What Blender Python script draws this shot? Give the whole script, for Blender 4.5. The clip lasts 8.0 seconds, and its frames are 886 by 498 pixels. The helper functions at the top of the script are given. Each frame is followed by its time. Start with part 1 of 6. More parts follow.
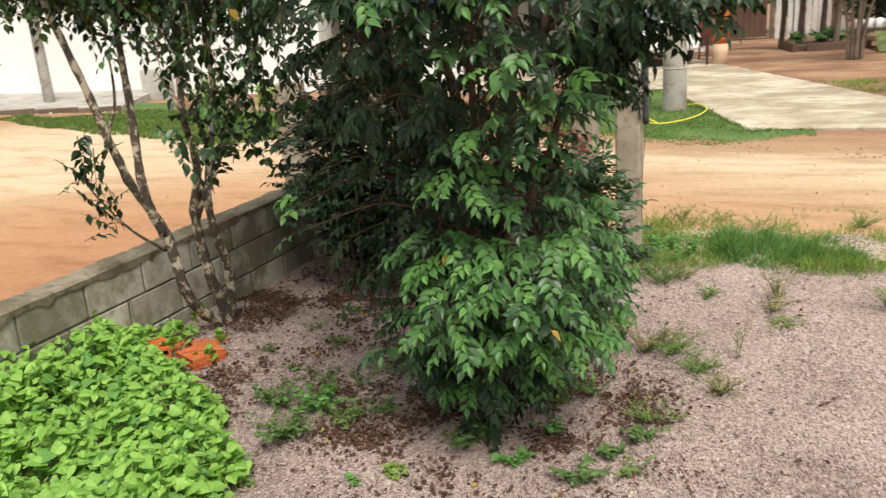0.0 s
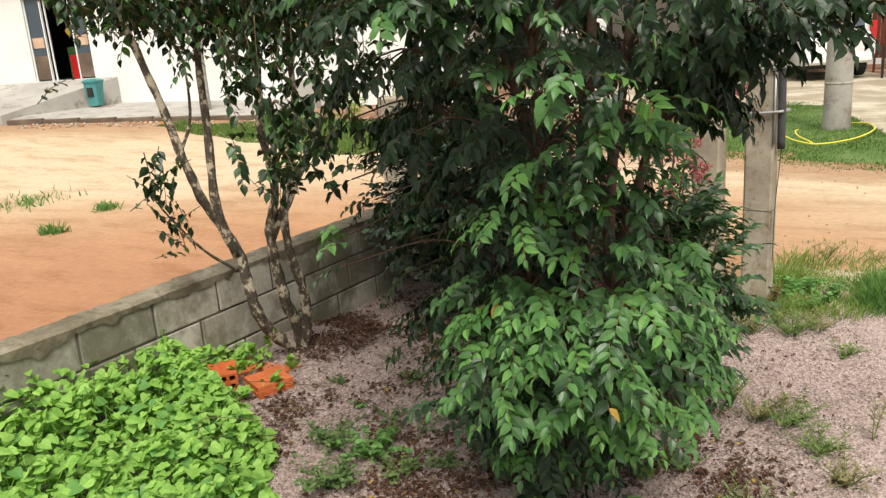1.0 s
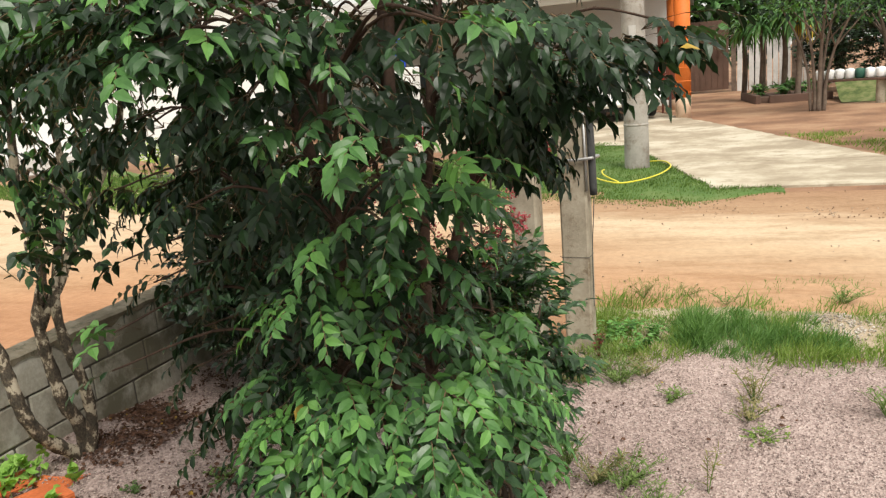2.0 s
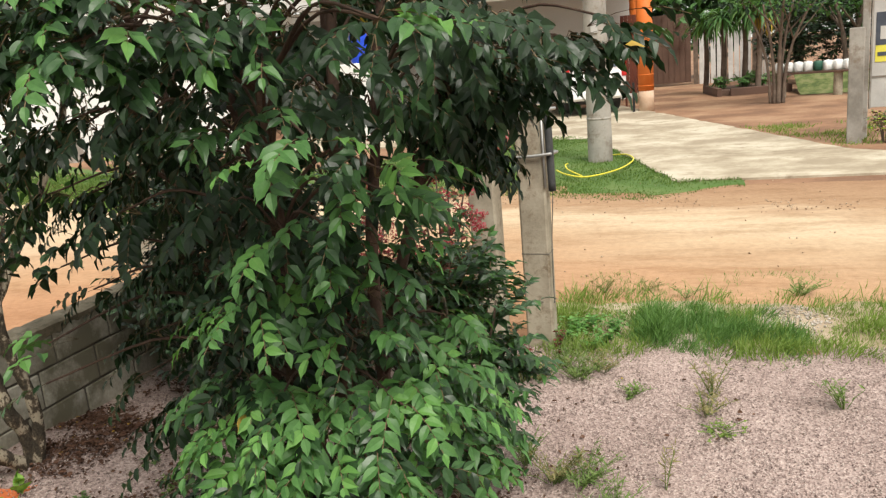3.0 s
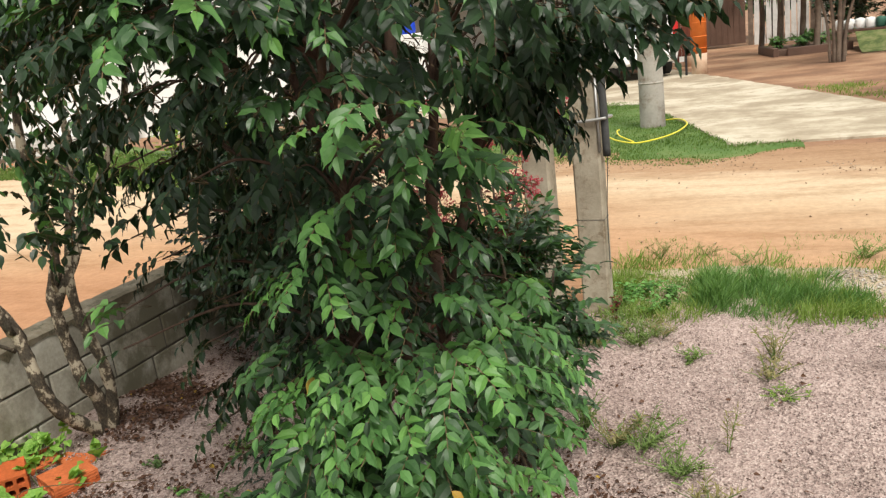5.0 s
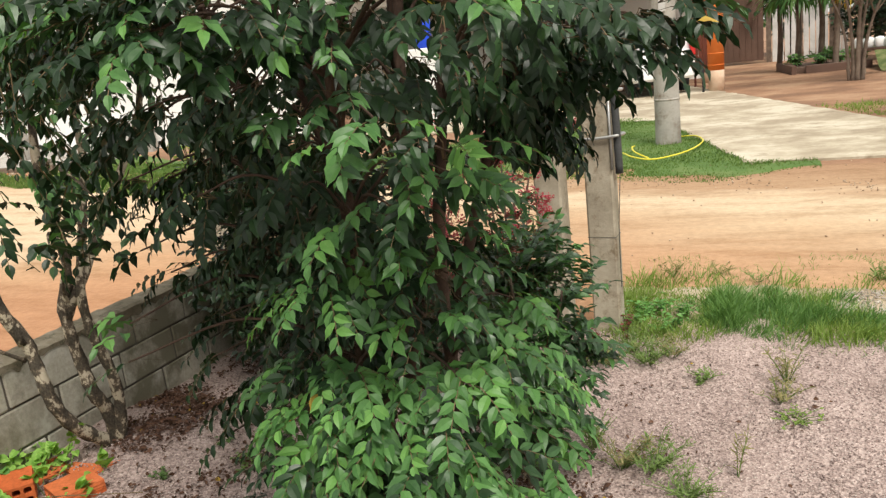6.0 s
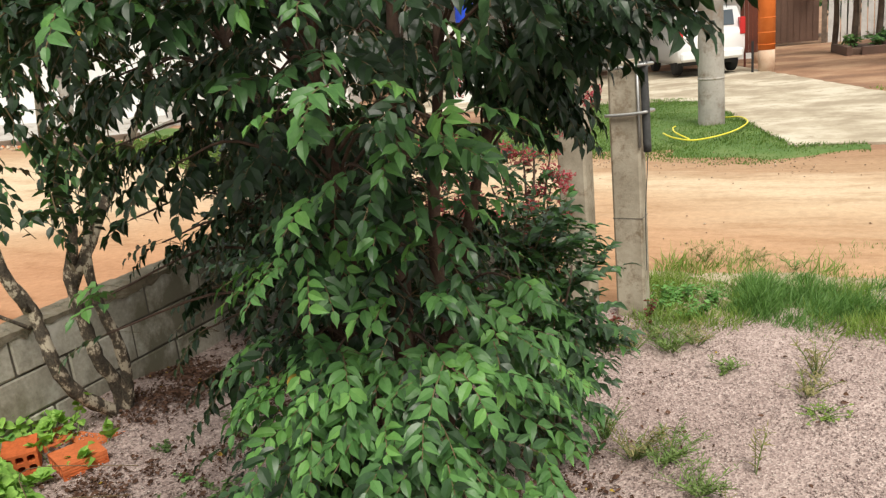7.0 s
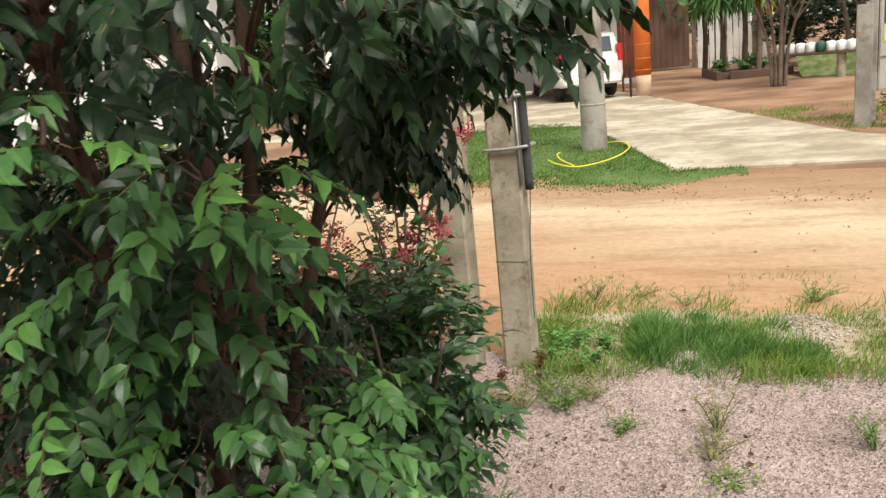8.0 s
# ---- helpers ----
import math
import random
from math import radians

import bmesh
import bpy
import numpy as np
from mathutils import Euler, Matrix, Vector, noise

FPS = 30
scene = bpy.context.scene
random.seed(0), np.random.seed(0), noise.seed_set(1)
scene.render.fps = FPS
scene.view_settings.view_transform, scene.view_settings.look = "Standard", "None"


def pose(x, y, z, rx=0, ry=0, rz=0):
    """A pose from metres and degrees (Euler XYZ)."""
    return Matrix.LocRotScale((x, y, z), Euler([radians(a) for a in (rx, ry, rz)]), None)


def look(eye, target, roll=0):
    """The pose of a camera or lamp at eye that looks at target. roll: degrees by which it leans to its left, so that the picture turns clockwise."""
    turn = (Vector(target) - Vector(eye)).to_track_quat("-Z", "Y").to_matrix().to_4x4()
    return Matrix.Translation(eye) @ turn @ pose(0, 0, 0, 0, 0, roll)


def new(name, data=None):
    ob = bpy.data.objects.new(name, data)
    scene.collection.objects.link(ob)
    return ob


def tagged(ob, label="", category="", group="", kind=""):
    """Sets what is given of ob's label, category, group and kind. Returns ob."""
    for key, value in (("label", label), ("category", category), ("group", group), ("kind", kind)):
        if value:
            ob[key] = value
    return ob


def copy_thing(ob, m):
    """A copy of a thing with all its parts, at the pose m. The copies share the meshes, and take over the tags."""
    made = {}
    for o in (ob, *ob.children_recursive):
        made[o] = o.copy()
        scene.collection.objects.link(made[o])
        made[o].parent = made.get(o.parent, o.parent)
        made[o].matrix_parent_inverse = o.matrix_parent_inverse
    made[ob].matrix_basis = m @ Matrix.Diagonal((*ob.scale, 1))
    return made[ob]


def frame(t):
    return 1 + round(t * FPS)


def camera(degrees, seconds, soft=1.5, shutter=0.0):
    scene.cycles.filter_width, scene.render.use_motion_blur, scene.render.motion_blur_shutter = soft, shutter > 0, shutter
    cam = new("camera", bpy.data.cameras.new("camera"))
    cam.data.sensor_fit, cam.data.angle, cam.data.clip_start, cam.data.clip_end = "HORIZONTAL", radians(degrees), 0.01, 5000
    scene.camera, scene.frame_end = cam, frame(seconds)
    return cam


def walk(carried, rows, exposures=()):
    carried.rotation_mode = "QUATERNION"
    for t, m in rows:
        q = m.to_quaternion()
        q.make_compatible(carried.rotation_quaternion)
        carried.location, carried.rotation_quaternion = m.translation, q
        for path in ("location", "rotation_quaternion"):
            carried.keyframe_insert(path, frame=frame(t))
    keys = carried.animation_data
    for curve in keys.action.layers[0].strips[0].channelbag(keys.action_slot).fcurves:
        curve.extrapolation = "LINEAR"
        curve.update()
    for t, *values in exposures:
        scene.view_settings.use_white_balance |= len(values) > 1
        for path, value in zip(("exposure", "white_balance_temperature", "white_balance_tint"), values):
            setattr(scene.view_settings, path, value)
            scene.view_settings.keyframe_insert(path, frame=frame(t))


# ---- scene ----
cam = camera(59.0, 8.0, soft=1.3, shutter=0.15)
PATH = [
    (0, (0.218, -0.159, 1.743), (-0.502, 1.619, 1.177), -4.0),
    (0.5, (0.284, 0.114, 1.733), (-0.709, 1.759, 1.177), -3.2),
    (1, (0.333, 0.339, 1.727), (-0.717, 1.961, 1.211), -4.2),
    (1.5, (0.249, 0.597, 1.742), (-0.576, 2.356, 1.267), -5.8),
    (2, (0.251, 0.685, 1.736), (-0.415, 2.519, 1.299), -4.9),
    (2.2, (0.292, 0.708, 1.743), (-0.386, 2.54, 1.312), -4.7),
    (3.3, (0.288, 0.756, 1.74), (-0.284, 2.613, 1.265), -5.3),
    (3.5, (0.273, 0.745, 1.73), (-0.344, 2.585, 1.247), -5.5),
    (4, (0.241, 0.73, 1.733), (-0.499, 2.519, 1.231), -6.4),
    (4.5, (0.243, 0.731, 1.73), (-0.504, 2.514, 1.215), -7.2),
    (4.7, (0.251, 0.729, 1.727), (-0.471, 2.521, 1.211), -7.5),
    (5.8, (0.277, 0.726, 1.735), (-0.432, 2.53, 1.244), -6.4),
    (6, (0.282, 0.745, 1.737), (-0.462, 2.539, 1.258), -6.5),
    (6.5, (0.326, 0.801, 1.726), (-0.487, 2.567, 1.256), -6.2),
    (7, (0.353, 0.906, 1.685), (-0.487, 2.645, 1.165), -5.9),
    (7.5, (0.262, 1.172, 1.672), (-0.462, 2.961, 1.147), -6.5),
    (8, (0.297, 1.408, 1.681), (-0.294, 3.255, 1.194), -5.9),
]
walk(cam, [(t, look(eye, target, roll)) for t, eye, target, roll in PATH])

# ---- daylight: bright thin overcast, high and soft sun ----
SUN_EL, SUN_AZ = 57.0, 142.0
world = bpy.data.worlds.new("sky")
scene.world = world
world.use_nodes = True
wn = world.node_tree
sky = wn.nodes.new("ShaderNodeTexSky")
sky.sky_type = "NISHITA"
sky.sun_disc = False
sky.sun_elevation = radians(SUN_EL)
sky.sun_rotation = radians(SUN_AZ)
sky.air_density, sky.dust_density, sky.ozone_density = 1.2, 6.0, 1.0
wbg = wn.nodes["Background"]
wbg.inputs["Strength"].default_value = 0.082
veil = wn.nodes.new("ShaderNodeMixRGB")
veil.inputs["Fac"].default_value = 0.75
veil.inputs["Color2"].default_value = (9.3, 9.2, 8.5, 1)
wn.links.new(sky.outputs["Color"], veil.inputs["Color1"])
wn.links.new(veil.outputs["Color"], wbg.inputs["Color"])
sun_data = bpy.data.lights.new("sun", "SUN")
sun_data.energy, sun_data.angle, sun_data.color = 2.7, radians(26), (1.0, 0.95, 0.87)
sun = new("sun", sun_data)
sun.matrix_world = pose(0, 0, 30, 90 - SUN_EL, 0, 180 - SUN_AZ)
scene.view_settings.exposure = 0.62


# ---- material tools ----
def make_mat(name, rough=0.8, spec=0.3, metal=0.0):
    m = bpy.data.materials.new(name)
    m.use_nodes = True
    b = m.node_tree.nodes["Principled BSDF"]
    b.inputs["Roughness"].default_value = rough
    b.inputs["Specular IOR Level"].default_value = spec
    b.inputs["Metallic"].default_value = metal
    return m, m.node_tree, b


def node(nt, kind, **values):
    n = nt.nodes.new(kind)
    for key, value in values.items():
        n.inputs[key.replace("_", " ")].default_value = value
    return n


def place(nt, stretch=(1, 1, 1), turn=0.0):
    g = nt.nodes.new("ShaderNodeNewGeometry")
    mp = nt.nodes.new("ShaderNodeMapping")
    mp.inputs["Scale"].default_value = stretch
    mp.inputs["Rotation"].default_value = (0, 0, turn)
    nt.links.new(g.outputs["Position"], mp.inputs["Vector"])
    return mp.outputs["Vector"]


def grain(nt, vec, scale, detail=6.0, rough=0.6):
    n = node(nt, "ShaderNodeTexNoise", Scale=scale, Detail=detail, Roughness=rough)
    nt.links.new(vec, n.inputs["Vector"])
    return n.outputs["Fac"]


def ramp(nt, fac, stops):
    r = nt.nodes.new("ShaderNodeValToRGB")
    el = r.color_ramp.elements
    while len(el) < len(stops):
        el.new(0.5)
    for e, (p, c) in zip(el, stops):
        e.position, e.color = p, (*c, 1)
    nt.links.new(fac, r.inputs["Fac"])
    return r.outputs["Color"]


def blend(nt, fac, a, b, mode="MIX"):
    m = nt.nodes.new("ShaderNodeMixRGB")
    m.blend_type = mode
    for socket, v in ((m.inputs["Fac"], fac), (m.inputs["Color1"], a), (m.inputs["Color2"], b)):
        if isinstance(v, (int, float)):
            socket.default_value = v
        elif isinstance(v, tuple):
            socket.default_value = (*v, 1)
        else:
            nt.links.new(v, socket)
    return m.outputs["Color"]


def bumped(nt, bsdf, height, strength, dist=0.01):
    b = node(nt, "ShaderNodeBump", Strength=strength, Distance=dist)
    nt.links.new(height, b.inputs["Height"])
    nt.links.new(b.outputs["Normal"], bsdf.inputs["Normal"])


def two_scale(name, dark, mid, light, big=1.2, small=30.0, rough=0.85, spec=0.25, bump=0.3, dist=0.01, metal=0.0, stain=None, span=(0.3, 0.5, 0.72)):
    """A surface with large patches, fine grain and relief."""
    m, nt, b = make_mat(name, rough, spec, metal)
    v = place(nt)
    patches = ramp(nt, grain(nt, v, big, 5), [(span[0], dark), (span[1], mid), (span[2], light)])
    fine = grain(nt, v, small, 8, 0.7)
    col = blend(nt, 0.35, patches, ramp(nt, fine, [(0.25, dark), (0.55, mid), (0.8, light)]))
    if stain:
        spots = ramp(nt, grain(nt, v, big * 2.7, 7, 0.75), [(0.52, (0, 0, 0)), (0.66, (1, 1, 1))])
        col = blend(nt, spots, col, stain)
    nt.links.new(col, b.inputs["Base Color"])
    bumped(nt, b, fine, bump, dist)
    return m


def leaf_mat(name, dark, light, rough=0.38, through_light=0.3, spec=0.4):
    """Leaf skin: each leaf its own tone, some light passing through."""
    m, nt, b = make_mat(name, rough, spec)
    g = nt.nodes.new("ShaderNodeNewGeometry")
    own = nt.nodes.new("ShaderNodeObjectInfo")
    both = nt.nodes.new("ShaderNodeMath")
    nt.links.new(g.outputs["Random Per Island"], both.inputs[0])
    nt.links.new(own.outputs["Random"], both.inputs[1])
    wrap = nt.nodes.new("ShaderNodeMath")
    wrap.operation = "FRACT"
    nt.links.new(both.outputs[0], wrap.inputs[0])
    tone = ramp(nt, wrap.outputs[0], [(0.0, dark), (0.55, tuple((x + y) / 2 for x, y in zip(dark, light))), (1.0, light)])
    v = place(nt)
    fine = grain(nt, v, 90.0, 4)
    col = blend(nt, 0.35, tone, ramp(nt, fine, [(0.3, dark), (0.7, light)]))
    nt.links.new(col, b.inputs["Base Color"])
    bumped(nt, b, fine, 0.15, 0.004)
    tr = nt.nodes.new("ShaderNodeBsdfTranslucent")
    nt.links.new(blend(nt, 1.0, col, (1.3, 1.5, 0.5), "MULTIPLY"), tr.inputs["Color"])
    mix = nt.nodes.new("ShaderNodeMixShader")
    mix.inputs["Fac"].default_value = through_light
    nt.links.new(b.outputs["BSDF"], mix.inputs[1])
    nt.links.new(tr.outputs["BSDF"], mix.inputs[2])
    nt.links.new(mix.outputs["Shader"], nt.nodes["Material Output"].inputs["Surface"])
    return m


def piece_mat(name, stops, rough=0.85, spec=0.25, per="island", small=60.0, bump=0.25, dist=0.006):
    """Many alike pieces: each takes its tone from its own random number."""
    m, nt, b = make_mat(name, rough, spec)
    if per == "island":
        fac = nt.nodes.new("ShaderNodeNewGeometry").outputs["Random Per Island"]
    else:
        fac = nt.nodes.new("ShaderNodeObjectInfo").outputs["Random"]
    v = place(nt)
    fine = grain(nt, v, small, 8, 0.7)
    tone = ramp(nt, fac, stops)
    worn = ramp(nt, fine, [(0.3, (0.72, 0.72, 0.72)), (0.7, (1.12, 1.12, 1.12))])
    big = ramp(nt, grain(nt, v, 3.0, 6, 0.7), [(0.35, (0.7, 0.69, 0.66)), (0.6, (1.05, 1.05, 1.05))])
    col = blend(nt, 1.0, blend(nt, 1.0, tone, worn, "MULTIPLY"), big, "MULTIPLY")
    nt.links.new(col, b.inputs["Base Color"])
    bumped(nt, b, fine, bump, dist)
    return m


# ---- materials ----
def road_mat():
    """Sandy unpaved road: orange clay, pale driven sand, bands along its length."""
    m, nt, b = make_mat("road_sand", 0.95, 0.15)
    g = nt.nodes.new("ShaderNodeNewGeometry")
    dot = nt.nodes.new("ShaderNodeVectorMath")
    dot.operation = "DOT_PRODUCT"
    dot.inputs[1].default_value = (0.27, 0.963, 0)
    nt.links.new(g.outputs["Position"], dot.inputs[0])
    long_v = place(nt, (0.22, 0.7, 1), radians(-15.6))
    sway = grain(nt, long_v, 1.3, 5)

    def banded(value, over, stops):
        w = nt.nodes.new("ShaderNodeMath")
        w.operation = "MULTIPLY_ADD"
        nt.links.new(sway, w.inputs[0])
        w.inputs[1].default_value = 2.6
        nt.links.new(value, w.inputs[2])
        d = nt.nodes.new("ShaderNodeMath")
        d.operation = "DIVIDE"
        nt.links.new(w.outputs[0], d.inputs[0])
        d.inputs[1].default_value = over
        return ramp(nt, d.outputs[0], stops)

    clay, tan, pale = (0.36, 0.185, 0.10), (0.45, 0.30, 0.18), (0.54, 0.42, 0.29)
    street = banded(dot.outputs["Value"], 16.0, [(0.24, clay), (0.40, (0.40, 0.225, 0.125)), (0.50, (0.43, 0.275, 0.165)), (0.565, (0.47, 0.34, 0.22)), (0.60, pale), (0.635, pale), (0.662, (0.37, 0.245, 0.15)), (0.78, (0.31, 0.19, 0.115))])
    # towards the shop the driven track swings away from the yard
    dot_b = nt.nodes.new("ShaderNodeVectorMath")
    dot_b.operation = "DOT_PRODUCT"
    dot_b.inputs[1].default_value = (-0.408, 0.913, 0)
    nt.links.new(g.outputs["Position"], dot_b.inputs[0])
    corner = banded(dot_b.outputs["Value"], 24.0, [(0.25, clay), (0.36, (0.41, 0.235, 0.135)), (0.42, tan), (0.48, pale), (0.70, pale), (0.76, (0.40, 0.27, 0.165)), (0.84, (0.34, 0.21, 0.125))])
    apart = nt.nodes.new("ShaderNodeSeparateXYZ")
    nt.links.new(g.outputs["Position"], apart.inputs[0])
    west = nt.nodes.new("ShaderNodeMapRange")
    west.inputs["From Min"].default_value, west.inputs["From Max"].default_value = -3.5, -8.5
    nt.links.new(apart.outputs["X"], west.inputs["Value"])
    bands = blend(nt, west.outputs["Result"], street, corner)
    streak = ramp(nt, grain(nt, long_v, 3.5, 9, 0.72), [(0.32, (0.74, 0.68, 0.61)), (0.5, (1, 1, 1)), (0.75, (1.12, 1.12, 1.1))])
    fine = grain(nt, place(nt), 14.0, 9, 0.75)
    col = blend(nt, 1.0, blend(nt, 1.0, bands, streak, "MULTIPLY"), ramp(nt, fine, [(0.3, (0.8, 0.78, 0.76)), (0.65, (1.08, 1.07, 1.06))]), "MULTIPLY")
    nt.links.new(col, b.inputs["Base Color"])
    bumped(nt, b, fine, 0.5, 0.03)
    return m


def gravel_mat():
    m, nt, b = make_mat("pink_gravel", 0.95, 0.2)
    v = place(nt)
    cell = node(nt, "ShaderNodeTexVoronoi", Scale=95.0)
    nt.links.new(v, cell.inputs["Vector"])
    stones = ramp(nt, cell.outputs["Color"], [(0.1, (0.19, 0.14, 0.125)), (0.45, (0.37, 0.283, 0.255)), (0.9, (0.58, 0.475, 0.43))])
    fine = grain(nt, v, 45.0, 8, 0.8)
    dust = ramp(nt, grain(nt, v, 1.4, 6, 0.7), [(0.35, (0.80, 0.77, 0.75)), (0.6, (1.06, 1.05, 1.04))])
    col = blend(nt, 1.0, blend(nt, 0.3, stones, ramp(nt, fine, [(0.3, (0.2, 0.14, 0.13)), (0.7, (0.55, 0.46, 0.43))])), dust, "MULTIPLY")
    nt.links.new(col, b.inputs["Base Color"])
    bumped(nt, b, cell.outputs["Distance"], 0.7, 0.012)
    return m


ROAD = road_mat()
GRAVEL = gravel_mat()
PEBBLE = piece_mat("pebble", [(0, (0.23, 0.17, 0.158)), (0.25, (0.36, 0.275, 0.254)), (0.75, (0.48, 0.378, 0.345)), (1, (0.66, 0.57, 0.525))])
ROADSTONE = piece_mat("road_stone", [(0, (0.24, 0.155, 0.10)), (0.5, (0.34, 0.235, 0.155)), (1, (0.58, 0.48, 0.37))])
PALE_STONE = piece_mat("pale_stone", [(0, (0.34, 0.29, 0.24)), (0.5, (0.48, 0.42, 0.36)), (1, (0.64, 0.60, 0.54))])
SOIL = two_scale("dark_soil", (0.06, 0.035, 0.025), (0.12, 0.075, 0.055), (0.2, 0.14, 0.11), 3.0, 40.0)
EARTH = two_scale("red_earth", (0.15, 0.082, 0.05), (0.26, 0.145, 0.085), (0.38, 0.245, 0.15), 0.6, 12.0, bump=0.5, span=(0.40, 0.5, 0.62))
SLAB = two_scale("concrete_slab", (0.25, 0.20, 0.14), (0.40, 0.345, 0.255), (0.57, 0.515, 0.41), 0.8, 9.0, stain=(0.29, 0.24, 0.17), span=(0.41, 0.5, 0.59))
def block_mat():
    """Bare concrete block: each its own grey, with dark algae patches, pale lime bloom and grain."""
    m, nt, b = make_mat("concrete_block", 0.95, 0.15)
    own = nt.nodes.new("ShaderNodeObjectInfo").outputs["Random"]
    v = place(nt)
    fine = grain(nt, v, 45.0, 8, 0.7)
    tone = ramp(nt, own, [(0, (0.31, 0.29, 0.235)), (0.5, (0.42, 0.395, 0.325)), (1, (0.52, 0.495, 0.415))])
    worn = ramp(nt, fine, [(0.3, (0.72, 0.72, 0.72)), (0.7, (1.12, 1.12, 1.12))])
    col = blend(nt, 1.0, tone, worn, "MULTIPLY")
    bloom = ramp(nt, grain(nt, v, 4.2, 5, 0.65), [(0.52, (0, 0, 0)), (0.70, (0.7, 0.7, 0.7))])
    col = blend(nt, bloom, col, (0.60, 0.585, 0.52))
    algae = ramp(nt, grain(nt, place(nt, (1, 1, 0.75)), 2.6, 7, 0.68), [(0.44, (0, 0, 0)), (0.58, (0.9, 0.9, 0.9))])
    col = blend(nt, algae, col, (0.15, 0.137, 0.093))
    nt.links.new(col, b.inputs["Base Color"])
    bumped(nt, b, fine, 0.4, 0.006)
    return m


BLOCK = block_mat()
MORTAR = two_scale("old_mortar", (0.07, 0.063, 0.05), (0.12, 0.108, 0.088), (0.19, 0.172, 0.143), 3.0, 50.0)
COPING = two_scale("weathered_coping", (0.09, 0.075, 0.05), (0.19, 0.16, 0.11), (0.36, 0.32, 0.25), 6.0, 45.0, bump=0.6, stain=(0.08, 0.075, 0.045))
POST = two_scale("cast_concrete", (0.22, 0.19, 0.14), (0.33, 0.29, 0.22), (0.43, 0.385, 0.30), 3.5, 55.0, bump=0.35, stain=(0.19, 0.145, 0.095), span=(0.40, 0.5, 0.60))
POLE = two_scale("grey_concrete_pole", (0.17, 0.155, 0.135), (0.28, 0.262, 0.235), (0.38, 0.36, 0.325), 1.6, 24.0, stain=(0.19, 0.15, 0.115), span=(0.40, 0.5, 0.60))
STEEL = two_scale("galvanised_steel", (0.25, 0.25, 0.24), (0.40, 0.40, 0.39), (0.55, 0.55, 0.54), 8.0, 90.0, rough=0.5, spec=0.5, metal=0.7, bump=0.1)
RUBBER = two_scale("grey_black_rubber", (0.02, 0.022, 0.022), (0.05, 0.052, 0.052), (0.10, 0.10, 0.10), 9.0, 80.0, rough=0.6, bump=0.1)
CLAYB = piece_mat("fired_clay", [(0, (0.55, 0.13, 0.04)), (1, (0.66, 0.19, 0.07))], 0.85, 0.2, per="object", small=70.0)
WHITE = two_scale("white_render", (0.60, 0.60, 0.57), (0.72, 0.72, 0.70), (0.78, 0.78, 0.77), 0.5, 20.0, bump=0.1)
PAVE = two_scale("grey_pavement", (0.27, 0.255, 0.23), (0.38, 0.36, 0.33), (0.46, 0.44, 0.41), 0.8, 16.0, stain=(0.2, 0.17, 0.13))
KERB = two_scale("dirty_kerb", (0.07, 0.05, 0.035), (0.13, 0.095, 0.07), (0.22, 0.17, 0.13), 1.5, 20.0)
ORANGE = two_scale("orange_paint", (0.52, 0.12, 0.02), (0.62, 0.16, 0.03), (0.68, 0.22, 0.06), 2.0, 30.0, rough=0.6, bump=0.15)
FADED = two_scale("bare_cement_foot", (0.42, 0.26, 0.17), (0.53, 0.38, 0.27), (0.6, 0.48, 0.37), 4.0, 30.0)
MAROON = two_scale("dark_red_paint", (0.08, 0.022, 0.014), (0.12, 0.036, 0.022), (0.17, 0.055, 0.034), 2.0, 30.0, rough=0.6)
BROWN = two_scale("brown_gate_paint", (0.075, 0.045, 0.032), (0.11, 0.065, 0.048), (0.15, 0.09, 0.065), 1.0, 20.0, rough=0.6, bump=0.1)
CARWHITE, _nt, _b = make_mat("white_car_paint", 0.25, 0.5)
_b.inputs["Base Color"].default_value = (0.74, 0.75, 0.75, 1)
_b.inputs["Coat Weight"].default_value = 0.5
TAIL, _nt, _b = make_mat("red_lamp_plastic", 0.2, 0.5)
_b.inputs["Base Color"].default_value = (0.45, 0.02, 0.02, 1)
DARK = two_scale("black_plastic", (0.012, 0.012, 0.012), (0.022, 0.022, 0.022), (0.04, 0.04, 0.04), 5.0, 60.0, rough=0.6, bump=0.1)
GLASS, _nt, _b = make_mat("tinted_glass", 0.06, 0.5)
_b.inputs["Base Color"].default_value = (0.05, 0.07, 0.09, 1)
TEAL = two_scale("teal_plastic", (0.04, 0.17, 0.17), (0.06, 0.23, 0.23), (0.09, 0.30, 0.29), 4.0, 40.0, rough=0.5, bump=0.05)
YELLOW = two_scale("yellow_hose", (0.55, 0.47, 0.03), (0.66, 0.58, 0.05), (0.74, 0.68, 0.10), 6.0, 60.0, rough=0.45, bump=0.05)
BLUE = two_scale("blue_plastic", (0.01, 0.04, 0.38), (0.015, 0.06, 0.52), (0.03, 0.09, 0.6), 4.0, 40.0, rough=0.5, bump=0.05)
JUG = two_scale("milky_plastic", (0.68, 0.71, 0.70), (0.78, 0.80, 0.79), (0.84, 0.85, 0.84), 4.0, 40.0, rough=0.45, bump=0.05)
LAWN_PAINT = two_scale("green_paint", (0.07, 0.15, 0.05), (0.10, 0.20, 0.07), (0.14, 0.25, 0.10), 2.0, 30.0, rough=0.6, bump=0.05)
GREENP = two_scale("dark_green_plastic", (0.02, 0.07, 0.05), (0.03, 0.1, 0.07), (0.04, 0.13, 0.09), 4.0, 40.0, rough=0.5, bump=0.05)
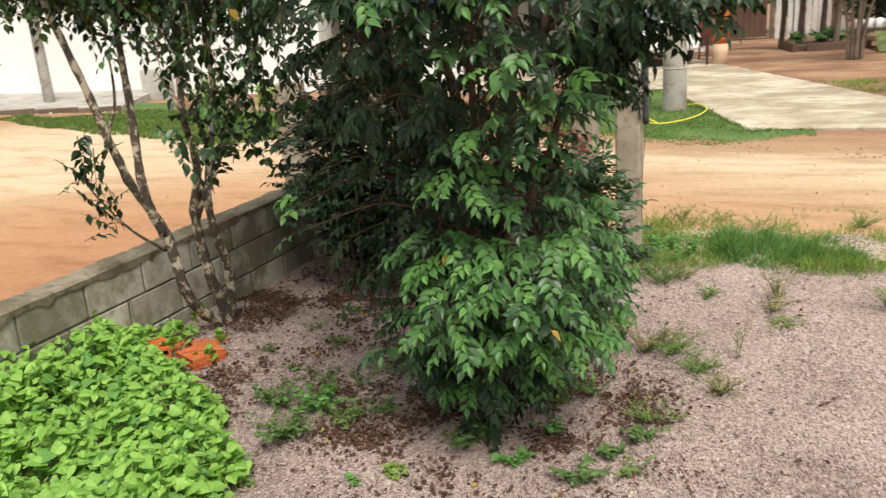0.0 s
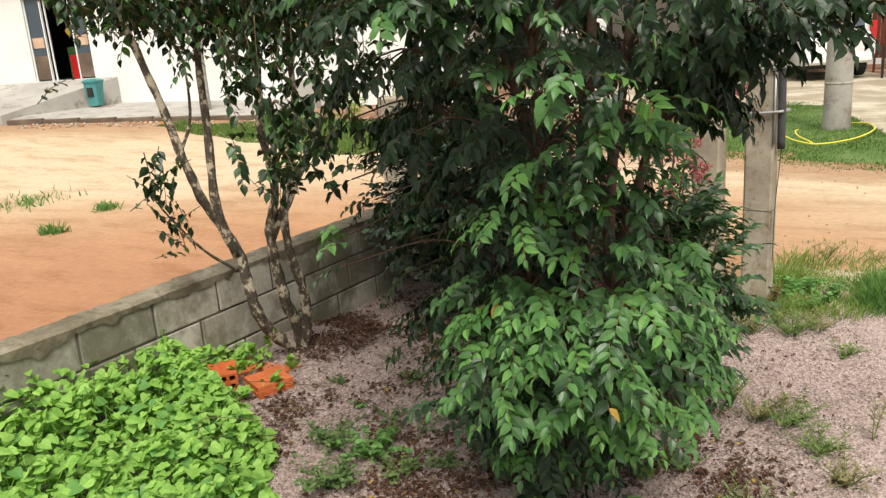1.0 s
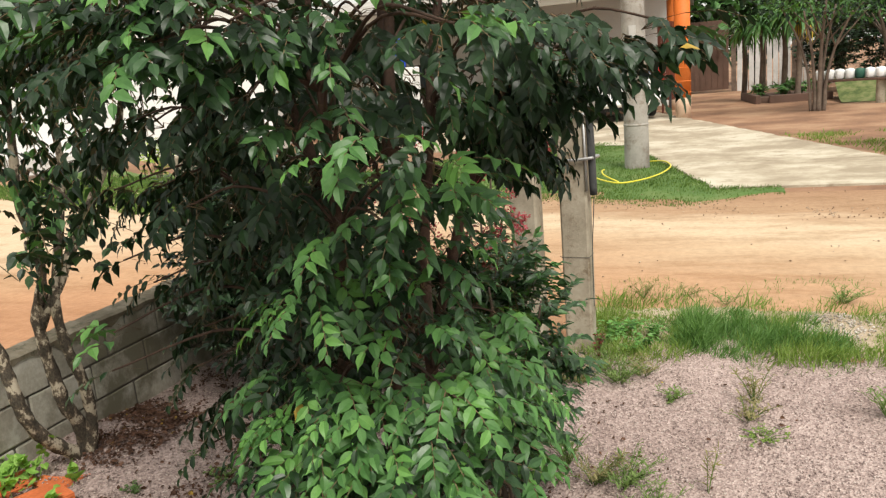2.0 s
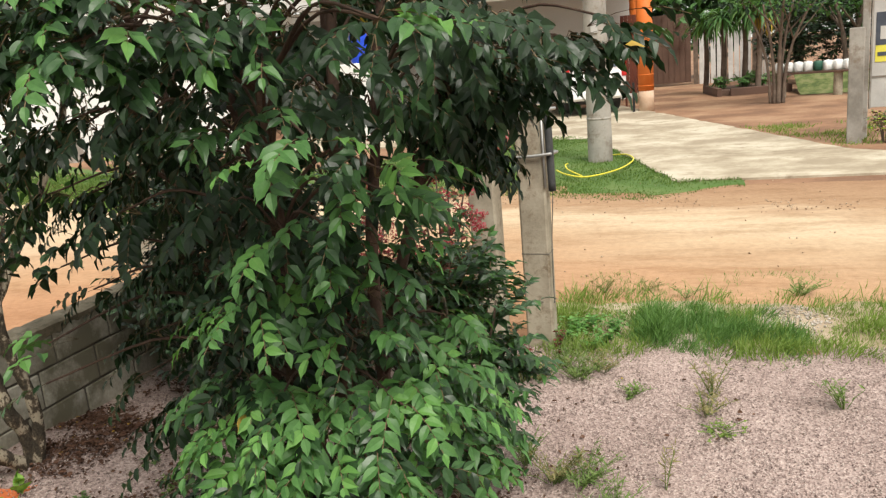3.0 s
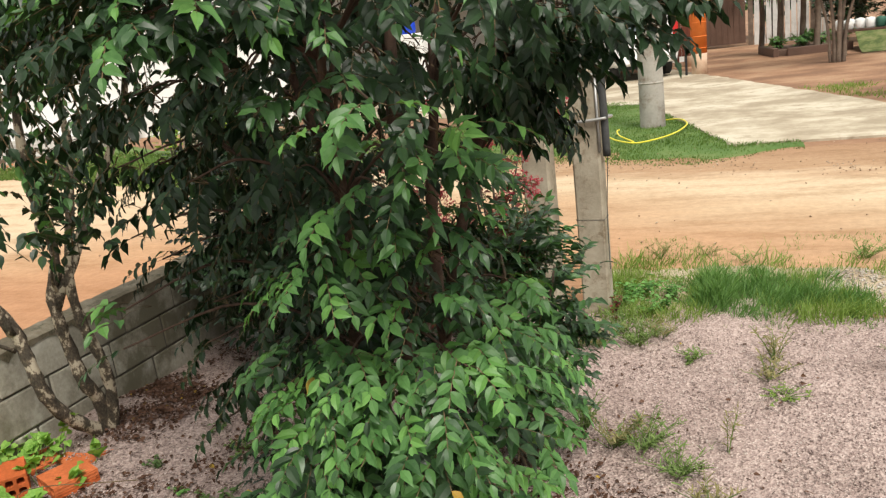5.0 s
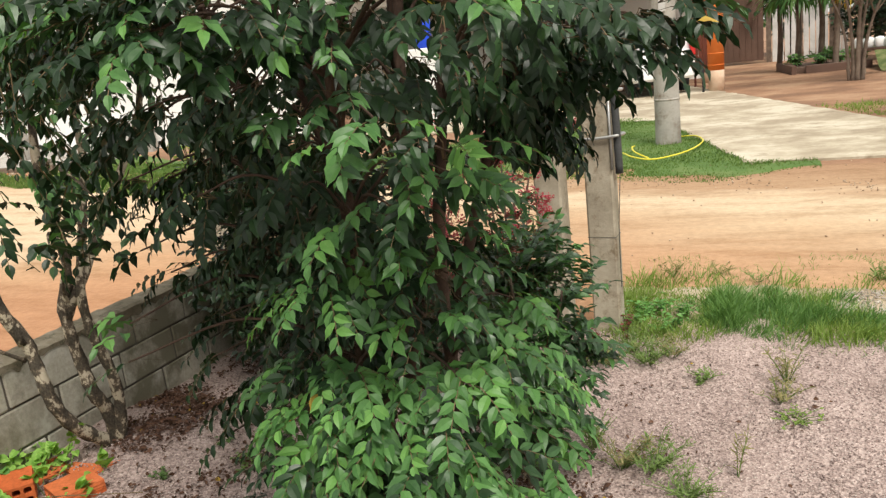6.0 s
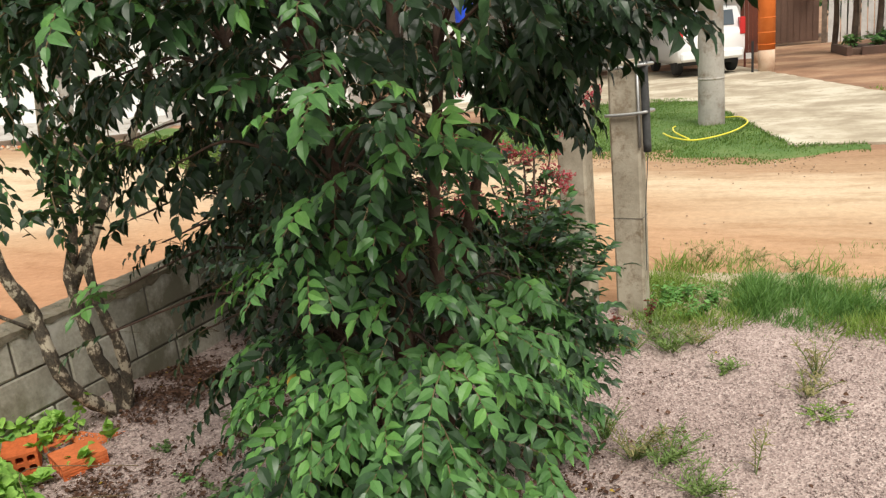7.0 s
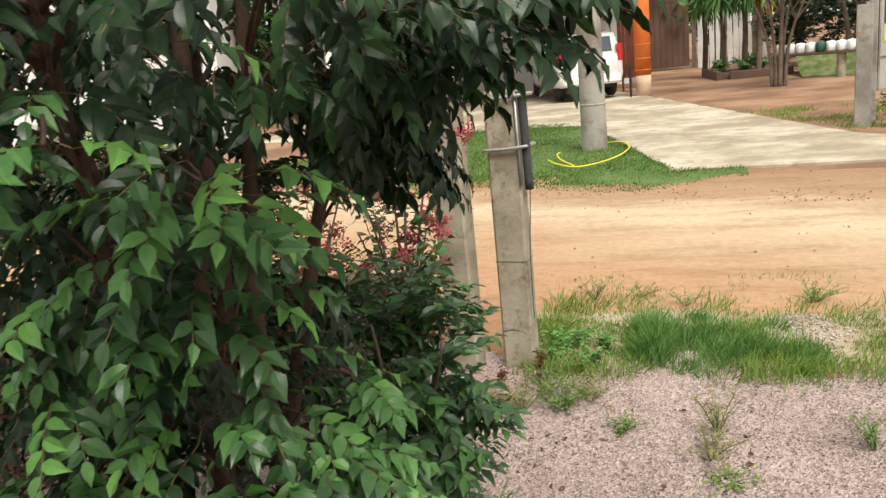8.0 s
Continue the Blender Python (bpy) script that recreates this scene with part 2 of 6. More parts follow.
POSTER = two_scale("poster_yellow", (0.55, 0.5, 0.06), (0.68, 0.62, 0.09), (0.74, 0.68, 0.14), 3.0, 40.0, rough=0.6, bump=0.02)
GREYBOARD = two_scale("grey_board", (0.34, 0.33, 0.315), (0.45, 0.44, 0.42), (0.53, 0.52, 0.50), 2.0, 40.0, rough=0.7, bump=0.05)
INK = two_scale("dark_print", (0.03, 0.035, 0.05), (0.06, 0.07, 0.09), (0.11, 0.12, 0.14), 6.0, 60.0, rough=0.6, bump=0.02)
BARK = two_scale("red_brown_bark", (0.030, 0.019, 0.013), (0.066, 0.040, 0.028), (0.13, 0.085, 0.06), 12.0, 80.0, bump=0.6, stain=(0.035, 0.026, 0.02))
def lichen_mat():
    """Dark bark with pale lichen patches."""
    m, nt, b = make_mat("lichen_spotted_bark", 0.9, 0.2)
    v = place(nt, (1, 1, 0.7))
    patch = grain(nt, v, 19.0, 5, 0.7)
    fine = grain(nt, v, 120.0, 6, 0.7)
    col = ramp(nt, patch, [(0.42, (0.014, 0.010, 0.007)), (0.50, (0.055, 0.038, 0.026)), (0.535, (0.17, 0.125, 0.085)), (0.56, (0.52, 0.45, 0.34))])
    nt.links.new(blend(nt, 0.3, col, ramp(nt, fine, [(0.3, (0.03, 0.025, 0.02)), (0.7, (0.3, 0.26, 0.2))])), b.inputs["Base Color"])
    bumped(nt, b, patch, 0.8, 0.01)
    return m


LICHEN = lichen_mat()
GREYBARK = two_scale("grey_bark", (0.07, 0.05, 0.04), (0.14, 0.105, 0.08), (0.22, 0.17, 0.13), 5.0, 40.0, bump=0.6)
TWIG = two_scale("twig_bark", (0.06, 0.04, 0.02), (0.12, 0.085, 0.045), (0.19, 0.14, 0.08), 20.0, 90.0)
# near-black leaf colour that carries the shade of inner and backlit foliage
L_DARK = leaf_mat("shade_dark_leaf", (0.006, 0.016, 0.006), (0.022, 0.050, 0.018), 0.36, 0.05, 0.26)
L_FULL = leaf_mat("full_grown_leaf", (0.019, 0.052, 0.018), (0.058, 0.130, 0.042), 0.34, 0.12, 0.32)
L_MID = leaf_mat("green_leaf", (0.042, 0.112, 0.031), (0.105, 0.232, 0.068), 0.40, 0.18, 0.27)
L_YOUNG = leaf_mat("young_leaf", (0.078, 0.20, 0.044), (0.16, 0.33, 0.085), 0.42, 0.22, 0.27)
L_SOFT = leaf_mat("soft_weed_leaf", (0.055, 0.105, 0.032), (0.15, 0.225, 0.078), 0.55, 0.2, 0.2)
L_DRY = leaf_mat("yellowing_leaf", (0.35, 0.20, 0.03), (0.50, 0.36, 0.06), 0.6, 0.3)
L_IVY = leaf_mat("vine_leaf", (0.12, 0.27, 0.04), (0.33, 0.53, 0.12), 0.55, 0.26, 0.22)
L_SHRUB = leaf_mat("shrub_leaf", (0.026, 0.060, 0.026), (0.080, 0.15, 0.066), 0.36, 0.14, 0.32)
L_RED = leaf_mat("reddish_leaf", (0.10, 0.02, 0.018), (0.20, 0.055, 0.035), 0.5, 0.25)
PETAL = leaf_mat("pink_red_petal", (0.30, 0.03, 0.05), (0.52, 0.13, 0.17), 0.6, 0.3, 0.2)
L_LIME = leaf_mat("lime_bush_leaf", (0.20, 0.33, 0.02), (0.40, 0.52, 0.05), 0.5, 0.35)
GRASS = leaf_mat("grass_blade", (0.055, 0.14, 0.030), (0.17, 0.295, 0.085), 0.5, 0.22, 0.3)
MEADOW = leaf_mat("meadow_blade", (0.11, 0.19, 0.035), (0.25, 0.33, 0.085), 0.6, 0.25, 0.2)
STRAW = leaf_mat("dry_stalk", (0.16, 0.15, 0.06), (0.32, 0.28, 0.14), 0.7, 0.2, 0.15)
LAWN = leaf_mat("lawn_blade", (0.058, 0.118, 0.026), (0.16, 0.23, 0.062), 0.6, 0.2, 0.15)
WEED = leaf_mat("weed_leaf", (0.09, 0.16, 0.045), (0.24, 0.32, 0.11), 0.6, 0.3, 0.2)
LITTER = leaf_mat("dead_leaf", (0.030, 0.016, 0.011), (0.155, 0.082, 0.054), 0.8, 0.1, 0.15)


# ---- mesh tools ----
def part(name, bm, material, parent=None, label="", smooth=False):
    me = bpy.data.meshes.new(name)
    bm.to_mesh(me)
    bm.free()
    return mesh_part(name, me, material, parent, label, smooth)


def mesh_part(name, me, material, parent=None, label="", smooth=False):
    for m in material if isinstance(material, (list, tuple)) else [material]:
        me.materials.append(m)
    if smooth:
        me.polygons.foreach_set("use_smooth", [True] * len(me.polygons))
    ob = new(name, me)
    if parent:
        ob.parent = parent
    if label:
        ob["label"] = label
    return ob


def thing(name, at, label, category, group="", kind="", turn=0.0):
    ob = new(name)
    ob.matrix_basis = pose(*at, 0, 0, turn)
    ob.empty_display_size = 0.1
    return tagged(ob, label, category, group, kind)


def add_box(bm, lo, hi, bevel=0.0, m=None):
    r = bmesh.ops.create_cube(bm, size=1.0)
    vs = r["verts"]
    for v in vs:
        v.co = Vector([lo[i] + (v.co[i] + 0.5) * (hi[i] - lo[i]) for i in range(3)])
        if m is not None:
            v.co = m @ v.co
    if bevel:
        es = list({e for v in vs for e in v.link_edges})
        bmesh.ops.bevel(bm, geom=es, offset=bevel, segments=1, affect="EDGES")
    return vs


def box(lo, hi, bevel=0.0):
    bm = bmesh.new()
    add_box(bm, lo, hi, bevel)
    return bm


def add_tube(bm, pts, radii, sides=8, caps=True):
    """A tapered tube along a list of points."""
    rings = []
    ref = Vector((0.31, 0.17, 0.93)).normalized()
    n = len(pts)
    for i, p in enumerate(pts):
        d = (Vector(pts[min(i + 1, n - 1)]) - Vector(pts[max(i - 1, 0)])).normalized()
        a = d.cross(ref)
        if a.length < 0.05:
            a = d.cross(Vector((1, 0, 0)))
        a.normalize()
        b = d.cross(a)
        r = radii[i] if isinstance(radii, (list, tuple)) else radii
        rings.append([bm.verts.new(Vector(p) + (a * math.cos(k * 2 * math.pi / sides) + b * math.sin(k * 2 * math.pi / sides)) * r) for k in range(sides)])
    for r0, r1 in zip(rings, rings[1:]):
        for k in range(sides):
            bm.faces.new((r0[k], r0[(k + 1) % sides], r1[(k + 1) % sides], r1[k]))
    if caps:
        bm.faces.new(rings[0][::-1])
        bm.faces.new(rings[-1])
    return bm


def tube(pts, radii, sides=8):
    return add_tube(bmesh.new(), pts, radii, sides)


def lathe(profile, sides=20):
    """A turned body from (radius, height) pairs."""
    bm = bmesh.new()
    rings = []
    for r, z in profile:
        rings.append([bm.verts.new((r * math.cos(k * 2 * math.pi / sides), r * math.sin(k * 2 * math.pi / sides), z)) for k in range(sides)])
    for r0, r1 in zip(rings, rings[1:]):
        for k in range(sides):
            bm.faces.new((r0[k], r0[(k + 1) % sides], r1[(k + 1) % sides], r1[k]))
    bm.faces.new(rings[0][::-1])
    bm.faces.new(rings[-1])
    return bm


def smoothed(pts, n):
    """Points of a soft curve through the given ones."""
    out = []
    p = [Vector(q) for q in pts]
    p = [p[0] * 2 - p[1]] + p + [p[-1] * 2 - p[-2]]
    for i in range(1, len(p) - 2):
        for k in range(n):
            t = k / n
            out.append(0.5 * ((2 * p[i]) + (p[i + 1] - p[i - 1]) * t + (2 * p[i - 1] - 5 * p[i] + 4 * p[i + 1] - p[i + 2]) * t * t + (3 * p[i] - p[i - 1] - 3 * p[i + 1] + p[i + 2]) * t ** 3))
    out.append(p[-2])
    return out


def step(a, b, x):
    t = min(1.0, max(0.0, (x - a) / (b - a)))
    return t * t * (3 - 2 * t)


def ground_z(x, y):
    """Height of the ground: level yard, a low bank along the block wall, the street rising towards the shop."""
    z = 0.035 * step(-1.3, -2.7, x) * step(-3.4, -2.9, x) * step(5.4, 4.9, y)
    z += 0.10 * math.exp(-((x + 2.62) / 0.42) ** 2 - ((y - 3.45) / 0.42) ** 2) * step(-3.0, -2.9, x)
    z += 0.38 * step(-9.0, -21.0, x)
    return z


# ---- foliage tools ----
def leaf_shape(width=0.42, fold=0.12, droop=0.18, heart=False):
    """A leaf of length 1 along +x, normal +z."""
    if heart:
        edge = [(-0.10, 0.30), (0.16, 0.48), (0.50, 0.40), (0.82, 0.16)]
        rib = [0.0, 0.15, 0.45, 0.78]
    else:
        edge = [(0.12, 0.28 * width), (0.34, 0.5 * width), (0.60, 0.41 * width), (0.83, 0.13 * width)]
        rib = [0.12, 0.34, 0.60, 0.83]
    dz = lambda t: -droop * t * t
    verts = [(0.0, 0.0, 0.0)]
    for k, (t, (ex, ey)) in enumerate(zip(rib, edge)):
        wave = 0.03 * (1 if k % 2 else -1) * (0 if heart else 1)
        verts += [(t, 0.0, dz(t)), (ex, ey, dz(ex) + fold * ey * 2 + wave), (ex, -ey, dz(ex) + fold * ey * 2 - wave)]
    verts.append((1.0, 0.0, dz(1.0)))
    faces = [(0, 1, 2), (0, 3, 1)]
    for i in range(3):
        a, b = 1 + 3 * i, 4 + 3 * i
        faces += [(a, b, b + 1, a + 1), (a, a + 2, b + 2, b)]
    faces += [(10, 13, 11), (10, 12, 13)]
    return np.array(verts), faces


def turn_frames(d, n):
    """Rotation matrices with x along d and z as near to n as can be."""
    x = d / np.linalg.norm(d, axis=1, keepdims=True)
    y = np.cross(n, x)
    y /= np.maximum(np.linalg.norm(y, axis=1, keepdims=True), 1e-6)
    return np.stack([x, y, np.cross(x, y)], axis=2)


def crease(me):
    """Leaves are smooth, with a sharp midrib."""
    me.polygons.foreach_set("use_smooth", np.ones(len(me.polygons), dtype=bool))
    ends = np.zeros(len(me.edges) * 2, dtype=np.int32)
    me.edges.foreach_get("vertices", ends)
    rib = np.isin(ends.reshape(-1, 2) % 14, (0, 1, 4, 7, 10, 13)).all(axis=1)
    me.edges.foreach_set("use_edge_sharp", rib)


def scatter_mesh(name, shape, pos, rot, size, kinds=None):
    """One mesh of many alike leaves or blades."""
    sv, sf = shape
    n, k = len(pos), len(sv)
    co = np.einsum("nij,kj->nki", rot, sv) * np.asarray(size).reshape(n, -1)[:, None, :] + pos[:, None, :]
    faces = []
    base = np.arange(n) * k
    loops, totals = [], []
    lens = np.array([len(f) for f in sf])
    flat = np.concatenate([np.array(f) for f in sf])
    loops = (flat[None, :] + base[:, None]).ravel()
    totals = np.tile(lens, n)
    starts = np.concatenate([[0], np.cumsum(totals)[:-1]])
    me = bpy.data.meshes.new(name)
    me.vertices.add(n * k)
    me.vertices.foreach_set("co", co.ravel())
    me.loops.add(len(loops))
    me.loops.foreach_set("vertex_index", loops.astype(np.int32))
    me.polygons.add(len(totals))
    me.polygons.foreach_set("loop_start", starts.astype(np.int32))
    if kinds is not None:
        me.polygons.foreach_set("material_index", np.repeat(kinds, len(sf)).astype(np.int32))
    me.update(calc_edges=True)
    if k == 14:
        crease(me)
    return me


def leaves_on(rng, lines, gap, leaf_len, face=0.6, spread=0.8, dip=0.3):
    """Two ranks of leaves along each twig (root, mid, tip)."""
    pos, way, nrm, siz, twig_id = [], [], [], [], []
    for i, (root, mid, tip) in enumerate(lines):
        m = max(4, int(np.linalg.norm(tip - root) / gap * rng.uniform(0.85, 1.2)))
        d = tip - root
        side = np.cross(d, np.array([0, 0, 1.0]))
        side /= max(np.linalg.norm(side), 1e-4)
        out = np.array([d[0], d[1], 0.0]) / max(np.linalg.norm(d), 1e-4)
        roll = rng.normal(0, 0.3)
        for k in range(m):
            t = 0.10 + 0.90 * (k + rng.uniform(0, 0.5)) / m
            p = (1 - t) ** 2 * root + 2 * t * (1 - t) * mid + t * t * tip
            tang = 2 * (1 - t) * (mid - root) + 2 * t * (tip - mid)
            tang /= max(np.linalg.norm(tang), 1e-4)
            s = 1 if k % 2 else -1
            if k == m - 1:
                w = tang + np.array([0, 0, -0.2])
            else:
                w = tang * rng.uniform(0.4, 0.8) + side * s * spread * rng.uniform(0.7, 1.2) + np.array([0, 0, -rng.uniform(0.3, 1.3) * dip])
            pos.append(p)
            way.append(w)
            nrm.append(np.array([0, 0, 0.9]) + side * (s * 0.12 + roll) + out * face + rng.normal(0, 0.22, 3))
            siz.append(leaf_len * rng.uniform(0.65, 1.2) * (0.8 + 0.3 * math.sin(math.pi * min(1, t))))
            twig_id.append(i)
    return np.array(pos), np.array(way), np.array(nrm), np.array(siz), np.array(twig_id)


def spray_leaves(rng, tips, dirs, length, count, leaf_len, sag=0.5, spread=0.75, face=0.7):
    """Twigs that end at tips, with their leaves."""
    lines = []
    for tip, d in zip(tips, dirs):
        L = length * rng.uniform(0.7, 1.25)
        root = tip - d / np.linalg.norm(d) * L + np.array([0, 0, sag * L * 0.45])
        lines.append((root, (root + tip) / 2 + np.array([0, 0, sag * L * 0.22]), tip))
    return leaves_on(rng, lines, length / count, leaf_len, face, spread, sag * 0.7) + (lines,)


def twig_mesh(name, lines, r0, r1):
    """All the thin twigs of a crown, three-sided, in one mesh."""
    verts, faces = [], []
    for root, mid, tip in lines:
        pts = [root, 0.25 * root + 0.5 * mid + 0.25 * tip, tip]
        b = len(verts)
        for j, p in enumerate(pts):
            r = r0 + (r1 - r0) * j / 2
            for k in range(3):
                a = k * 2.0944
                verts.append((p[0] + r * math.cos(a), p[1] + r * math.sin(a), p[2] + r * 0.6 * math.cos(a + 1)))
        for j in range(2):
            for k in range(3):
                q = b + 3 * j
                faces.append((q + k, q + (k + 1) % 3, q + 3 + (k + 1) % 3, q + 3 + k))
    me = bpy.data.meshes.new(name)
    me.from_pydata(verts, [], faces)
    return me


def hang_leaves(parent, shape, pos, way, nrm, siz, kinds, mats, near, single=300, name="leaf", rest="foliage"):
    """Leaves of a plant: those nearest to a stretch of the yard as parts of their own, the rest joined."""
    rot = turn_frames(way, nrm)
    order = np.argsort(np.linalg.norm(pos - np.array(near), axis=1))
    first, others = order[:single], order[single:]
    data = []
    for k, m in enumerate(mats):
        me = bpy.data.meshes.new(name)
        me.from_pydata([tuple(v) for v in shape[0]], [], shape[1])
        crease(me)
        me.materials.append(m)
        data.append(me)
    inv = parent.matrix_basis.inverted()
    for i in first:
        ob = new(name, data[kinds[i]])
        ob.parent = parent
        r = Matrix(rot[i].tolist()).to_4x4()
        ob.matrix_basis = inv @ Matrix.Translation(pos[i].tolist()) @ r @ Matrix.Diagonal((siz[i], siz[i], siz[i], 1))
    if len(others):
        off = np.array(parent.matrix_basis.translation)
        me = scatter_mesh(rest, shape, pos[others] - off, rot[others], siz[others], kinds[others])
        ob = mesh_part(rest, me, mats, parent)
        ob["kind"] = "stuff"


# ---- ground and street ----
def sheet(name, x0, x1, y0, y1, nx, ny, mat, lift=0.0, wobble=0.0, inside=None):
    """A level sheet that follows the ground's height; inside(x, y) trims it."""
    xs, ys = np.linspace(x0, x1, nx + 1), np.linspace(y0, y1, ny + 1)
    verts = [(x, y, ground_z(x, y) + lift + wobble * noise.noise(Vector((x * 2.1, y * 2.1, 3)))) for y in ys for x in xs]
    faces = []
    for j in range(ny):
        for i in range(nx):
            if inside is None or inside((xs[i] + xs[i + 1]) / 2, (ys[j] + ys[j + 1]) / 2):
                a = j * (nx + 1) + i
                faces.append((a, a + 1, a + nx + 2, a + nx + 1))
    me = bpy.data.meshes.new(name)
    me.from_pydata(verts, [], faces)
    return mesh_part(name, me, mat, smooth=True)


def wide_axis(near, far, n, m):
    mid = np.linspace(-near, near, 2 * n + 1)
    out = near * (far / near) ** (np.arange(1, m + 1) / m)
    return np.concatenate([-out[::-1], mid, out])


def build_ground():
    ax = wide_axis(40.0, 1500.0, 60, 10)
    verts = [(x, y, ground_z(x, y) - 0.015) for y in ax for x in ax]
    k = len(ax)
    faces = [(j * k + i, j * k + i + 1, (j + 1) * k + i + 1, (j + 1) * k + i) for j in range(k - 1) for i in range(k - 1)]
    me = bpy.data.meshes.new("ground")
    me.from_pydata(verts, [], faces)
    return mesh_part("ground", me, EARTH, smooth=True)


tagged(build_ground(), "bare red-brown earth reaching to the horizon", "ground", kind="structure")


def across(x, y):
    return 0.27 * x + 0.963 * y


tagged(sheet("road", -60, 40, -30, 34, 250, 160, ROAD, 0.0, 0.02, lambda x, y: (across(x, y) < 10.3 + 0.35 * noise.noise(Vector((x * 0.5, y * 0.5, 0))) or 0.0 < x < 9.0 and y < 11.0) and (x < -2.95 or y > 5.15)),
       "unpaved sandy road of orange clay and pale sand", "road", kind="structure")
tagged(sheet("gravel_yard", -2.86, 9.0, -6.0, 6.2, 240, 240, GRAVEL, 0.012, 0.012, lambda x, y: y < 5.35 + 0.3 * noise.noise(Vector((x * 1.7, 0, 0))) + 0.25 * step(1.5, 4, x)),
       "front yard of pinkish grey crushed gravel", "gravel", kind="structure")


def slab_edge(y):
    """Left and right edge of the driveway at a distance y."""
    t = (y - 11.2) / 11.0
    return 0.2 - 3.2 * t - 7.5 * step(16.9, 18.0, y), 3.4 - 3.7 * t + 2.6 * step(0.22, 0.0, t)


def build_slab():
    """Driveway of cast bays with open joints between them."""
    drive = thing("driveway", (0, 0, 0), "pale stained concrete driveway in cast bays", "driveway", kind="structure")
    rows = [11.2, 13.6, 16.2, 19.2, 22.4, 26.0]
    for y0, y1 in zip(rows, rows[1:]):
        bm = bmesh.new()
        n = 20
        g = 0.012
        ring = []
        for k in range(n + 1):
            y = y0 + g + (y1 - y0 - 2 * g) * k / n
            l, r = slab_edge(y)
            wob = 0.10 * noise.noise(Vector((y * 2, 1, 0)))
            ring.append((l + wob, r + wob, y))
        top = [(bm.verts.new((l, y, 0.014)), bm.verts.new((r, y, 0.014))) for l, r, y in ring]
        low = [(bm.verts.new((l - 0.02, y, -0.05)), bm.verts.new((r + 0.02, y, -0.05))) for l, r, y in ring]
        for k in range(n):
            bm.faces.new((top[k][0], top[k][1], top[k + 1][1], top[k + 1][0]))
            bm.faces.new((low[k][0], top[k][0], top[k + 1][0], low[k + 1][0]))
            bm.faces.new((top[k][1], low[k][1], low[k + 1][1], top[k + 1][1]))
        bm.faces.new((low[0][0], low[0][1], top[0][1], top[0][0]))
        bm.faces.new((low[n][1], low[n][0], top[n][0], top[n][1]))
        part("slab", bm, SLAB, drive)


build_slab()

# ---- block walls of the yard ----
WALL_X, BACK_Y = -2.85, 4.98
BLOCK_L, BLOCK_H, BLOCK_T = 0.395, 0.19, 0.14


def block_data():
    """A few worn variants of one hollow block, standing along y with its inner face at x = 0."""
    out = []
    for k in range(5):
        bm = box((-BLOCK_T, 0, 0), (0, BLOCK_L, BLOCK_H), 0.006)
        rng = random.Random(k)
        for v in bm.verts:
            v.co += Vector((rng.uniform(-1, 1), rng.uniform(-1, 1), rng.uniform(-1, 1))) * 0.0025
        me = bpy.data.meshes.new("block")
        bm.to_mesh(me)
        bm.free()
        me.materials.append(BLOCK)
        out.append(me)
    bm = box((-BLOCK_T, 0, 0), (0, 0.19, BLOCK_H), 0.006)
    me = bpy.data.meshes.new("half_block")
    bm.to_mesh(me)
    bm.free()
    me.materials.append(BLOCK)
    return out, me


BLOCKS, HALF = block_data()


def coping(length, seed, drips=True):
    """Rough hand-laid mortar top, slumped over the edge in places."""
    bm = bmesh.new()
    n = int(length / 0.035)
    rng = random.Random(seed)
    rows = []
    for i in range(n + 1):
        y = length * i / n
        sag = 0.012 + (0.07 * max(0, noise.noise(Vector((y * 14, seed, 0)))) + 0.06 * max(0, noise.noise(Vector((y * 2.3, seed, 4)))) if drips else 0)
        h = 0.022 + 0.007 * noise.noise(Vector((y * 5, seed, 9))) + 0.004 * rng.uniform(-1, 1)
        e = 0.008 + 0.006 * noise.noise(Vector((y * 9, seed, 2)))
        rows.append([bm.verts.new(p) for p in ((e, y, -sag), (e + 0.003, y, h * 0.55), (-0.012, y, h), (-BLOCK_T + 0.012, y, h + 0.004), (-BLOCK_T - 0.006, y, h * 0.5), (-BLOCK_T - 0.004, y, -0.01), (-0.05, y, -0.004))])
    for a, b in zip(rows, rows[1:]):
        for k in range(7):
            bm.faces.new((a[k], b[k], b[(k + 1) % 7], a[(k + 1) % 7]))
    bm.faces.new(rows[0])
    bm.faces.new(rows[-1][::-1])
    return bm


def block_wall(name, label, origin, turn, length, offsets, top_label):
    """A wall of three courses along its own y axis."""
    wall = part(name, box((-BLOCK_T + 0.008, 0.006, -0.3), (-0.008, length - 0.006, 0.60)), MORTAR)
    wall.matrix_basis = pose(*origin, 0, 0, turn)
    tagged(wall, label, "wall", kind="structure")
    rng = random.Random(len(name))
    for c in range(4):
        z = 0.2 * (c - 1) + 0.008
        y = -offsets[c % len(offsets)]
        k = 0
        while y < length - 0.05:
            y0, y1 = max(y, 0.0), min(y + BLOCK_L, length)
            if y1 - y0 > BLOCK_L - 0.01:
                ob = new("block", BLOCKS[rng.randrange(5)])
                ob.matrix_basis = pose(rng.uniform(-0.002, 0.002), y0, z)
            elif y1 - y0 > 0.06:
                ob = new("block", HALF)
                ob.matrix_basis = pose(0, y0, z) @ Matrix.Diagonal((1, (y1 - y0) / 0.19, 1, 1))
            else:
                ob = None
            if ob:
                ob.parent = wall
            y += BLOCK_L + 0.011
            k += 1
    cap = part("coping", coping(length, len(name)), COPING, wall, top_label)
    cap.location = (0, 0, 0.60)
    return wall


